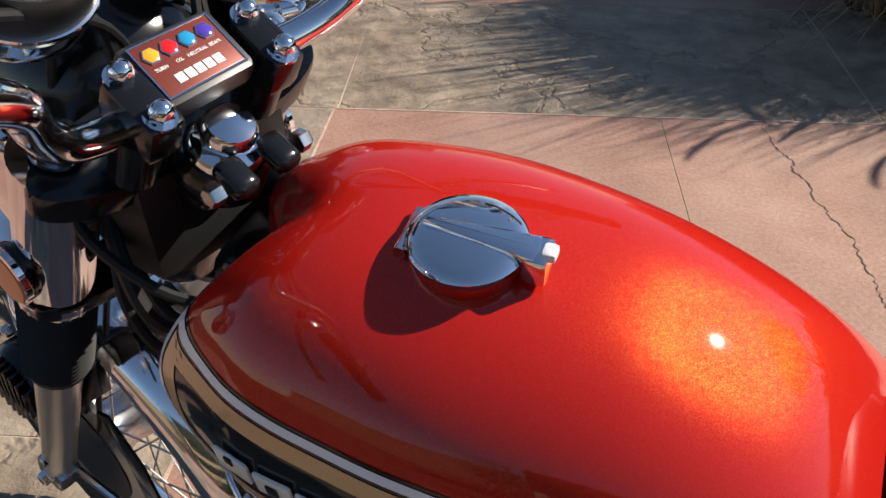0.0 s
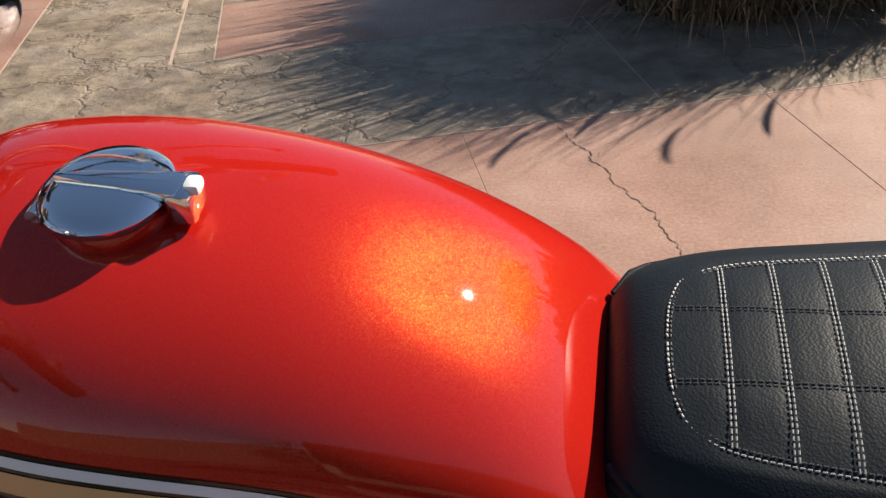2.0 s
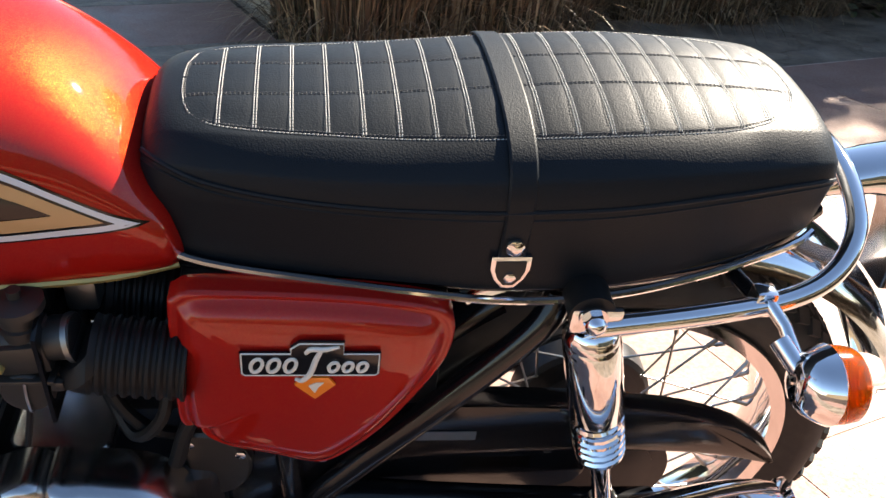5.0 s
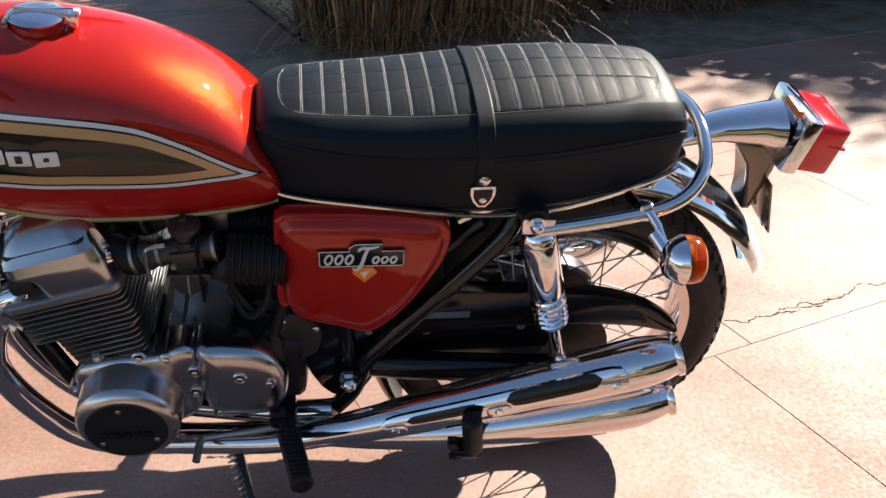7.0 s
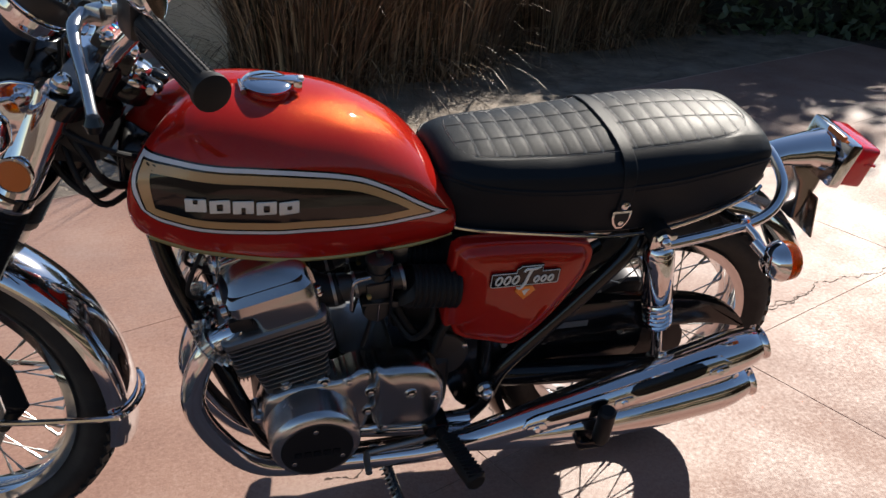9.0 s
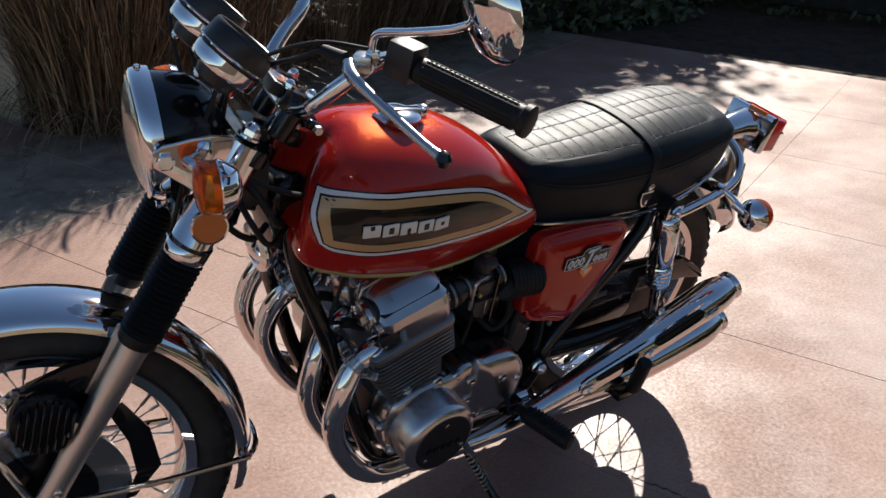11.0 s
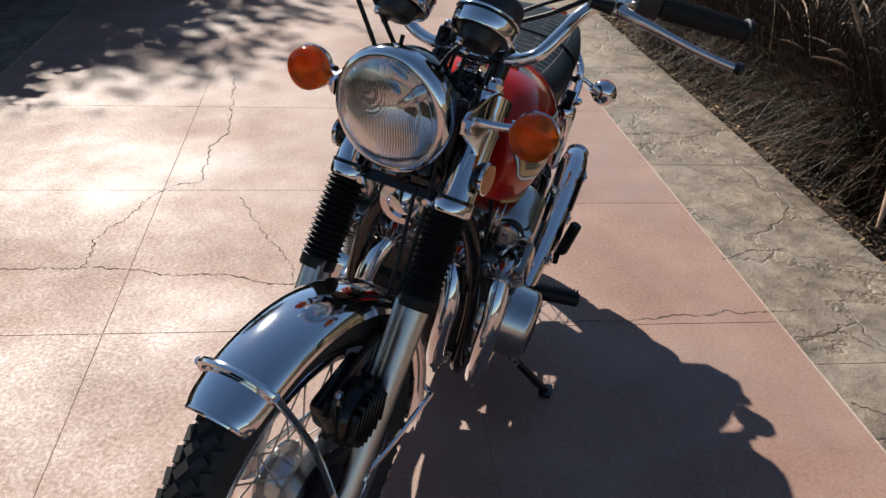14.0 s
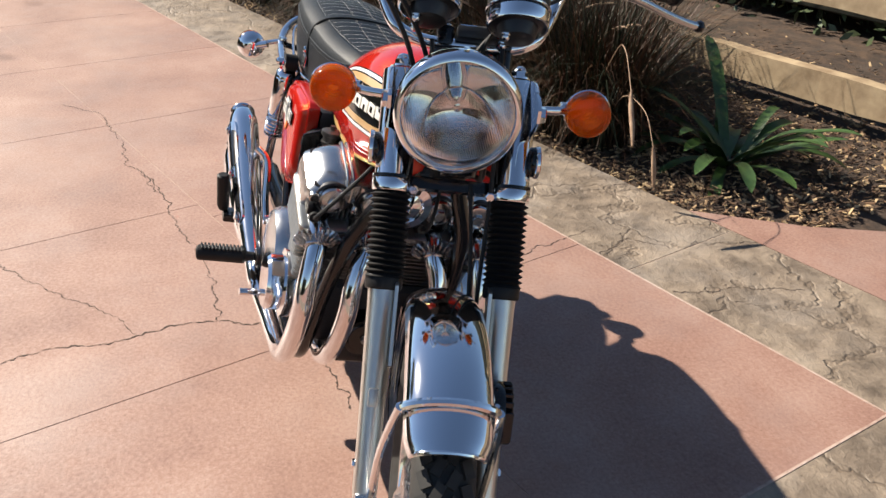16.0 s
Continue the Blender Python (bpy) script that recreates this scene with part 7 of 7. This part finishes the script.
# ---------------------------------------------------------------- cracks in the paving
def crack(points, seed, width=0.0019, z=0.0012):
    """A jagged hairline opening along ground points."""
    rnd = random.Random(seed)
    P = []
    for a, b in zip(points, points[1:]):
        a, b = Vector((*a, 0)), Vector((*b, 0))
        n = max(2, int((b - a).length / 0.035))
        for k in range(n):
            s = (b - a).cross(Vector((0, 0, 1))).normalized()
            P.append(a + (b - a) * k / n + s * rnd.uniform(-0.011, 0.011))
    P.append(Vector((*points[-1], 0)))
    fine = []
    for a, b in zip(P, P[1:]):
        s = (b - a).cross(Vector((0, 0, 1)))
        fine += [a] + [a + (b - a) * q + s * rnd.uniform(-0.14, 0.14) for q in (0.25, 0.5, 0.75)]
    P = fine + [P[-1]]
    bm = bmesh.new()
    rows = []
    for k, p in enumerate(P):
        d = (P[min(k + 1, len(P) - 1)] - P[max(k - 1, 0)]).normalized()
        s = d.cross(Vector((0, 0, 1))) * width * 0.5 * rnd.choice((0.3, 0.5, 0.8, 0.9, 1.1, 1.3, 2.0))
        rows.append([bm.verts.new(p - s + Vector((0, 0, z))), bm.verts.new(p + s + Vector((0, 0, z)))])
    for a, b in zip(rows, rows[1:]):
        bm.faces.new((a[0], a[1], b[1], b[0]))
    return part("crack", bm, CRACK, driveway, smooth=False)


crack([(0.62, 1.86), (0.75, 1.63), (0.82, 1.51), (0.90, 1.38), (0.95, 1.27), (0.985, 1.18), (1.01, 1.11)], 3, 0.0030)
crack([(1.01, 1.11), (1.04, 1.01), (1.07, 0.83), (1.12, 0.68), (1.11, 0.57), (1.15, 0.46), (1.17, 0.37), (1.18, 0.24), (1.14, 0.15), (1.10, -0.02)], 4, 0.0028)
crack([(1.01, 1.11), (1.11, 1.14), (1.19, 1.19), (1.27, 1.18), (1.37, 1.18), (1.53, 1.19), (1.64, 1.18), (1.73, 1.10)], 5, 0.0022)
crack([(1.73, 1.10), (1.90, 1.16), (2.07, 1.24), (2.25, 1.25), (2.56, 1.39), (2.96, 1.58)], 6, 0.0030)
crack([(1.66, 0.90), (1.50, 0.77), (1.38, 0.66), (1.28, 0.54), (1.15, 0.46)], 7, 0.0020)
crack([(1.18, 0.24), (1.33, 0.24), (1.51, 0.26), (1.72, 0.31), (1.86, 0.36), (2.00, 0.37), (2.22, 0.43), (2.41, 0.53), (2.66, 0.56), (3.04, 0.67), (3.17, 0.83)], 8, 0.0024)
crack([(0.90, -0.02), (0.82, -0.03), (0.76, -0.05), (0.70, -0.05)], 9, 0.0030)
crack([(1.19, -0.33), (1.26, -0.50), (1.29, -0.58), (1.36, -0.69), (1.42, -0.81), (1.465, -0.93)], 10, 0.0028)
crack([(1.465, -0.93), (1.50, -1.00), (1.53, -1.08)], 11, 0.0022)
crack([(2.92, -0.38), (3.00, -0.61), (3.16, -0.84)], 12, 0.0034)
crack([(1.77, -0.81), (1.87, -0.88), (1.92, -1.02)], 13, 0.0030)
crack([(1.05, -1.12), (1.04, -1.22), (1.04, -1.31), (1.01, -1.45), (0.98, -1.54)], 14, 0.0030)
crack([(2.08, 0.40), (2.19, 0.44), (2.32, 0.47)], 15, 0.0022)
crack([(2.60, -0.67), (2.50, -0.81), (2.51, -0.93)], 16, 0.0026)
crack([(1.34, -1.00), (1.43, -1.15), (1.32, -1.26)], 17, 0.0024)

# ---------------------------------------------------------------- planting
def blades(n, seed, height, spread, base, width, droop, stray=0.5):
    """A tuft of arching blades as vertices and faces."""
    rnd = np.random.default_rng(seed)
    VV, Fc = [], []
    seg = 6
    for b in range(n):
        ang = rnd.uniform(0, 2 * math.pi)
        r0 = base * math.sqrt(rnd.uniform())
        h = height * rnd.uniform(0.45, 1.08)
        out = spread * rnd.uniform(0.25, 1.1) * (0.4 + 0.6 * r0 / base)
        dr = droop * rnd.uniform(0.1, 1.2)
        a2 = ang + rnd.uniform(-stray, stray)
        d = np.array([math.cos(a2), math.sin(a2), 0])
        s = np.array([-d[1], d[0], 0])
        tw = rnd.uniform(-0.8, 0.8)
        p0 = np.array([r0 * math.cos(ang), r0 * math.sin(ang), 0])
        i0 = len(VV)
        w0 = width * rnd.uniform(0.6, 1.3)
        for k in range(seg + 1):
            f = k / seg
            p = p0 + d * out * f ** 1.6 + np.array([0, 0, h * (f - dr * f ** 2.6)])
            w = w0 * (1 - f) ** 0.7 + 0.0003
            ss = s * math.cos(tw * f) + d * math.sin(tw * f)
            VV.append(p - ss * w)
            VV.append(p + ss * w)
        for k in range(seg):
            j = i0 + 2 * k
            Fc.append((j, j + 1, j + 3, j + 2))
    return VV, Fc


def mesh_from(name, V, Fc, material):
    me = bpy.data.meshes.new(name)
    me.from_pydata([tuple(v) for v in V], [], Fc)
    me.materials.append(material)
    me.update()
    return me


tufts = [mesh_from("grass_tuft", *blades(4200, 11 + k, 1.0, 0.33, 0.28, 0.0034, 0.50), GRASS) for k in range(3)]
redtufts = [mesh_from("grass_tuft", *blades(2300, 51 + k, 0.92, 0.62, 0.24, 0.0030, 0.75, stray=1.5), REDGRASS) for k in range(3)]
thatch = [mesh_from("grass_thatch", *blades(700, 31 + k, 0.34, 0.42, 0.30, 0.0030, 0.9), GRASS) for k in range(2)]
PLUME = mat("seed_plume", (0.34, 0.22, 0.14), 0.8)
mottle(PLUME, (0.22, 0.13, 0.08), (0.42, 0.29, 0.19), 40.0)


def plume_mesh(seed):
    rnd = random.Random(seed)
    bm = bmesh.new()
    for k in range(9):
        a = rnd.uniform(0, 6.28)
        L = rnd.uniform(0.75, 1.05)
        o = rnd.uniform(0.15, 0.5)
        d = Vector((math.cos(a), math.sin(a), 0))
        foot = Vector((rnd.uniform(-0.26, 0.26), rnd.uniform(-0.26, 0.26), 0))
        pts = [foot + d * o * f ** 1.7 + Vector((0, 0, L * (f - 0.25 * f ** 3))) for f in (0, 0.35, 0.7, 0.88)]
        tube(pts, 0.0014, 4, 3, bm=bm)
        q = [foot + d * o * f ** 1.7 + Vector((0, 0, L * (f - 0.25 * f ** 3))) for f in (0.86, 0.92, 1.0, 1.08, 1.14)]
        tube(q, 0, 7, 3, [0.002, 0.0055, 0.0068, 0.005, 0.001], bm)
    return finish("plume", bm, PLUME)


plumes = [plume_mesh(s) for s in (5, 6, 7)]
rnd = random.Random(4)


def grass_clump(u, v, size, k, dry=True, seeds=False):
    p = paved(u, v, -0.05)
    ob = tagged(new("ornamental_grass", (tufts if dry else redtufts)[k % 3]), "dry brown clump of tall ornamental grass in a planting bed" if dry else "reddish green fountain grass clump with seed heads in mulch", "grass clump", "ornamental grass clumps")
    ob.matrix_world = Matrix.Translation(p) @ Matrix.Rotation(rnd.uniform(0, 6.28), 4, "Z") @ Matrix.Diagonal((size, size, size * (rnd.uniform(1.2, 1.42) if dry else rnd.uniform(0.85, 1.1)), 1))
    if dry:
        t = new("thatch", thatch[k % 2])
        t.parent = ob
    if seeds:
        s = new("seed_heads", plumes[k % 3])
        s.parent = ob
    return ob


k = 0
for u in (2.24, 2.58, 2.92, 3.22):
    for v in (2.56, 3.00, 3.46):
        grass_clump(u + (0.0 if v < 2.7 else 0.16) + rnd.uniform(-0.05, 0.05), v + rnd.uniform(-0.06, 0.06), rnd.uniform(1.25, 1.42), k, True, k % 3 == 0)
        k += 1
for u, v in ((4.02, 2.62), (4.36, 2.55), (4.72, 2.66), (5.08, 2.6), (4.2, 3.05), (4.6, 3.1), (5.0, 3.05)):
    grass_clump(u, v, rnd.uniform(1.1, 1.25), k, True, k % 3 == 1)
    k += 1
for u in (1.86, 2.22, 2.65, 3.1, 3.55, 4.0, 4.5, 5.0, 5.5, 6.0):
    for v in (-2.38, -2.74, -3.06):
        if u < 2.0 and v < -2.5 or u < 2.5 and v < -3.0:
            continue
        grass_clump(u + rnd.uniform(-0.08, 0.08), v + rnd.uniform(-0.05, 0.05), rnd.uniform(0.82, 0.98), k, False, v > -3 and k % 2 == 0)
        k += 1


def strap_leaf(bm, yaw, length, width, rise, droop, base):
    d = Vector((math.cos(yaw), math.sin(yaw), 0))
    s = Vector((-d.y, d.x, 0))
    rows = []
    for k in range(15):
        f = (k / 14) ** 0.85
        p = base + d * length * (0.10 + 0.90 * f ** 1.15) + Vector((0, 0, length * (rise * f - droop * f * f * f)))
        w = width * min(1.0, 0.55 + 1.1 * f) * min(1.0, math.sqrt(max(0.0, 1 - f) / 0.16)) + 0.002
        rows.append([bm.verts.new(p - s * w + Vector((0, 0, w * 0.35))), bm.verts.new(p), bm.verts.new(p + s * w + Vector((0, 0, w * 0.35)))])
    for a, b in zip(rows, rows[1:]):
        bm.faces.new((a[0], a[1], b[1], b[0]))
        bm.faces.new((a[1], a[2], b[2], b[1]))


def strap_plant(p, scale, seed):
    rs = random.Random(seed)
    ob = new("strap_leaf_plant")
    ob.matrix_world = Matrix.Translation(p)
    tagged(ob, "green strap-leaved plant growing in bark mulch", "plant", "strap-leaved plants")
    for k in range(30):
        bm = bmesh.new()
        strap_leaf(bm, 2.4 * k + rs.uniform(-0.3, 0.3), scale * rs.uniform(0.65, 1.15), scale * 0.050 * rs.uniform(0.8, 1.2), rs.uniform(0.25, 0.80) if k % 6 else 1.0, rs.uniform(0.10, 0.55), Vector((rs.uniform(-0.04, 0.04), rs.uniform(-0.04, 0.04), 0)))
        part("leaf", bm, LEAF, ob, edge=0)
    return ob


strap_plant(Vector((2.10, -1.96, -0.05)), 0.50, 1)

# long seed heads nodding out of the red grass
clumps = [o for o in bpy.data.objects if o.name.startswith("ornamental_grass") and o.data.name.startswith("grass_tuft")]
for stem, head in ((((2.55, -1.46, 0.0), (2.20, -1.40, 0.42), (1.92, -1.30, 0.52), (1.70, -1.23, 0.43)), ((1.70, -1.23, 0.43), (1.66, -1.215, 0.39), (1.60, -1.20, 0.33), (1.555, -1.185, 0.285))), (((2.50, -1.55, 0.0), (2.15, -1.44, 0.26), (1.85, -1.38, 0.30), (1.70, -1.351, 0.215)), ((1.70, -1.351, 0.215), (1.685, -1.352, 0.17), (1.67, -1.353, 0.12), (1.66, -1.354, 0.075))), (((2.62, -1.40, 0.0), (2.66, -1.30, 0.40), (2.70, -1.22, 0.60)), ((2.70, -1.22, 0.60), (2.71, -1.20, 0.64), (2.72, -1.18, 0.68), (2.73, -1.16, 0.71)))):
    host = min(clumps, key=lambda o: (o.matrix_world.translation - Vector(stem[0])).length)
    bm = tube(stem, 0.0016, 5, 5)
    ob = part("seed_head", tube(head, 0, 9, 5, [0.004, 0.0085, 0.0085, 0.004], bm), PLUME, host, "long tan seed head")
    rb = random.Random(int(stem[0][0] * 1000))
    hair = bmesh.new()
    pts = spline(head, 8)
    for k in range(420):
        p = pts[rb.randrange(len(pts))]
        d = Vector((rb.gauss(0, 1), rb.gauss(0, 1), rb.gauss(0, 1) - 0.4)).normalized()
        e = d.orthogonal().normalized() * 0.0006
        hair.faces.new([hair.verts.new(q) for q in (p - e, p + e, p + d * rb.uniform(0.012, 0.022))])
    part("bristles", hair, PLUME, ob, smooth=False)
    ob.matrix_parent_inverse = host.matrix_world.inverted()

# bark chips
rc = np.random.default_rng(8)
VV, Fc = [], []
for k in range(12000):
    u, v = rc.uniform(0.6, 5.5), -1.98 - abs(rc.normal(0, 1.0))
    c = paved(u, v, -0.045 + rc.uniform(0, 0.02))
    a, b = rc.uniform(0, 6.28), rc.uniform(-0.5, 0.5)
    L, W = rc.uniform(0.005, 0.022), rc.uniform(0.003, 0.008)
    x = Vector((math.cos(a), math.sin(a), b)) * L
    y = Vector((-math.sin(a), math.cos(a), rc.uniform(-0.4, 0.4))) * W
    i = len(VV)
    z = Vector((0, 0, 0.004))
    VV += [c - x - y, c + x - y * 0.6, c + x * 0.8 + y, c - x * 0.9 + y * 0.7, c - x * 0.9 - y * 0.9 + z, c + x * 0.9 - y * 0.5 + z, c + x * 0.7 + y * 0.9 + z, c - x * 0.8 + y * 0.6 + z]
    Fc += [(i + 4, i + 5, i + 6, i + 7), (i, i + 1, i + 5, i + 4), (i + 1, i + 2, i + 6, i + 5), (i + 2, i + 3, i + 7, i + 6), (i + 3, i, i + 4, i + 7)]
CHIP = mat("bark_chip", (0.2, 0.11, 0.06), 0.9)
g = node(CHIP, "NewGeometry")
r = ramp(CHIP, g.outputs["Random Per Island"], [(0.0, (0.035, 0.018, 0.010)), (0.5, (0.13, 0.072, 0.038)), (1.0, (0.50, 0.35, 0.19))])
link(CHIP, r.outputs[0], bsdf(CHIP).inputs["Base Color"])
tagged(new("bark_chips", mesh_from("bark_chips", VV, Fc, CHIP)), "scattered brown bark chips covering the planting bed", "mulch", kind="stuff")

# rail fence behind the bed
fence = new("rail_fence")
tagged(fence, "low weathered timber post and rail fence behind the bed", "fence")
for q in range(5):
    u0 = 0.2 + 2.4 * q
    for z, th in ((0.125, 0.15), (0.58, 0.15)):
        a, b = paved(u0, -3.46, z), paved(u0 + 2.36, -3.46, z)
        rings = []
        rr = random.Random(q * 7 + int(z * 10))
        for j in range(13):
            f = j / 12
            c = a + (b - a) * f
            hh, ww = th * 0.5 * rr.uniform(0.92, 1.06), 0.05 * rr.uniform(0.9, 1.1)
            rings.append([c + V2 for V2 in (Vector((0, 0, -hh)) - V * ww, Vector((0, 0, -hh)) + V * ww, Vector((0, 0, hh)) + V * ww * 0.9, Vector((0, 0, hh)) - V * ww * 0.9)])
        bm = loft(rings)
        part("fence_rail", bm, TIMBER, fence, smooth=False)
    part("fence_post", block(0.12, 0.12, 0.95, Matrix.Translation(paved(u0, -3.57, 0.42)), 0.012), TIMBER, fence)


# ---------------------------------------------------------------- hedges, tree, added wall behind the view
def leaf_mass(name, label, cat, cx, cy, cz, sx, sy, sz, yaw, n, seed, leaf=0.045, core=True, spray=0):
    """A dense clipped mass of small leaves over a dark box that stands in for its shaded inside."""
    rg = np.random.default_rng(seed)
    VV, Fc = [], []
    for k in range(n):
        d = rg.normal(size=3)
        d /= np.abs(d).max()
        q = np.array([sx, sy, sz]) * 0.5 * d * rg.uniform(0.86, 1.04)
        if rg.uniform() < 0.15:
            q *= rg.uniform(1.0, 1.12)
        a = rg.normal(size=3)
        a /= np.linalg.norm(a)
        b = np.cross(a, rg.normal(size=3))
        b /= np.linalg.norm(b)
        L = leaf * rg.uniform(0.6, 1.4)
        i = len(VV)
        VV += [q - a * L, q + b * L * 0.45, q + a * L, q - b * L * 0.45]
        Fc.append((i, i + 1, i + 2, i + 3))
    for c in range(spray):
        # loose shoots over the top
        base = np.array([sx * rg.uniform(-0.5, 0.5), sy * rg.uniform(-0.5, 0.5), sz * 0.5])
        tip = base + np.array([rg.normal() * 0.12, rg.normal() * 0.12, rg.uniform(0.10, 0.50)])
        for k in range(70):
            q = base + (tip - base) * rg.uniform() + rg.normal(size=3) * 0.075
            a = rg.normal(size=3)
            a /= np.linalg.norm(a)
            b = np.cross(a, rg.normal(size=3))
            b /= np.linalg.norm(b)
            L = leaf * rg.uniform(1.0, 2.2)
            i = len(VV)
            VV += [q - a * L, q + b * L * 0.45, q + a * L, q - b * L * 0.45]
            Fc.append((i, i + 1, i + 2, i + 3))
    m = pose(cx, cy, cz, 0, 0, yaw)
    me = mesh_from(name, VV, Fc, HEDGE)
    ob = tagged(new(name, me), label, cat)
    ob.matrix_world = m
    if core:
        # solid near-black box: the shade deep among the leaves, put in as colour
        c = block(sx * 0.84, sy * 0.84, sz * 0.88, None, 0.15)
        part("shaded_core", c, DARKWOOD, ob)
    return ob


# tree wood, and the dark fill for the shaded inside of hedges
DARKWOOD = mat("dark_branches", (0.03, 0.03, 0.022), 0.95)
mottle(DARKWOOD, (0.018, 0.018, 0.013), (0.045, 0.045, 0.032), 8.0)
# the second hedge is added out of view to shade the ground past the drive
for k, (u, v, su, sv, h) in enumerate(((4.2, 4.7, 3.4, 1.4, 1.7), (9.4, 0.4, 1.6, 9.5, 2.1), (3.5, -5.9, 8.5, 1.6, 2.2), (-2.4, 6.0, 5.0, 1.4, 2.0))):
    p = paved(u, v, h / 2 - 0.08)
    leaf_mass("hedge", "dark green clipped hedge in shade, some added out of view", "hedge", p.x, p.y, p.z, su, sv, h, 21.3, 9000, 40 + k)
for k, (x, y, sx, sy, h) in enumerate(((4.75, 4.75, 1.5, 1.6, 1.50), (6.1, 4.7, 1.4, 1.6, 1.45))):
    leaf_mass("shrub", "loose dark green shrub at the edge of the drive", "shrub", x, y, h / 2 - 0.08, sx, sy, h, 0.0, 8000, 60 + k, spray=70)

# street tree beyond the hedge, whose crown dapples the drive
def shade_tree(p, seed):
    rt = random.Random(seed)
    ob = new("shade_tree")
    ob.matrix_world = Matrix.Translation(p)
    tagged(ob, "tall leafy tree beyond the hedge that dapples the drive", "tree")
    top = Vector((-0.1, 0.1, 4.9))
    part("trunk", tube([(0, 0, -0.1), (0.03, 0.02, 1.2), (-0.06, 0.05, 2.8), top], 0, 14, 5, [0.20, 0.16, 0.13, 0.09]), DARKWOOD, ob)
    rg = np.random.default_rng(seed)
    VV, Fc = [], []
    for k in range(46):
        a, el = 2.4 * k + rt.uniform(-0.4, 0.4), rt.uniform(-0.5, 1.3)
        reach = rt.uniform(0.7, 1.0)
        tip = Vector((1.9 * math.cos(a) * math.cos(el), 1.9 * math.sin(a) * math.cos(el), 1.35 * math.sin(el))) * reach + Vector((0, 0, 6.0))
        if k % 4 == 0:
            mid = top.lerp(tip, 0.5) + Vector((rt.uniform(-0.1, 0.1), rt.uniform(-0.1, 0.1), 0.1))
            part("limb", tube([top - Vector((0, 0, 0.6 * rt.random())), mid, tip], 0, 7, 4, [0.05, 0.03, 0.012]), DARKWOOD, ob)
        for j in range(170):
            q = np.array(tip) + rg.normal(size=3) * np.array([0.30, 0.30, 0.22])
            d = rg.normal(size=3)
            d /= np.linalg.norm(d)
            e = np.cross(d, rg.normal(size=3))
            e /= np.linalg.norm(e)
            L = rg.uniform(0.05, 0.10)
            i = len(VV)
            VV += [q - d * L, q + e * L * 0.45, q + d * L, q - e * L * 0.45]
            Fc.append((i, i + 1, i + 2, i + 3))
    crown = new("crown", mesh_from("crown", VV, Fc, HEDGE))
    crown.parent = ob
    return ob


shade_tree(paved(12.6, 4.85, -0.05), 71)
shade_tree(paved(14.6, 6.2, -0.05), 72)

# low garden wall beside the grass bed
bm = block(0.16, 4.4, 0.65, Matrix.Translation(paved(1.96, 4.98, 0.235)) @ Matrix.Rotation(radians(21.3), 4, "Z"), 0.012)
tagged(part("garden_wall", bm, STUCCO), "low cream stucco garden wall beside the grass bed", "wall", kind="structure")

# added wall, never in view: closes the place and keeps metal reflections dark
wall_m = Matrix.Translation((2.0, -12.5, 1.25)) @ Matrix.Rotation(radians(21.3), 4, "Z")
tagged(part("unseen_wall", block(24.0, 0.3, 2.6, wall_m, 0), TIMBER, smooth=False), "plain weathered timber wall, unseen, added to darken reflections", "wall", kind="structure")
# path light at the far edge of the drive
lamp = new("path_light")
lamp.matrix_world = Matrix.Translation((6.22, 1.55, -0.02))
tagged(lamp, "small dark metal mushroom path light", "path light")
part("post", tube([(0, 0, 0), (0, 0, 0.34)], 0.011, 10, 0), DARK, lamp)
part("shade", lathe([(0.075, 0.335), (0.078, 0.34), (0.05, 0.365), (0.012, 0.38), (0.004, 0.395)], 24), DARK, lamp)
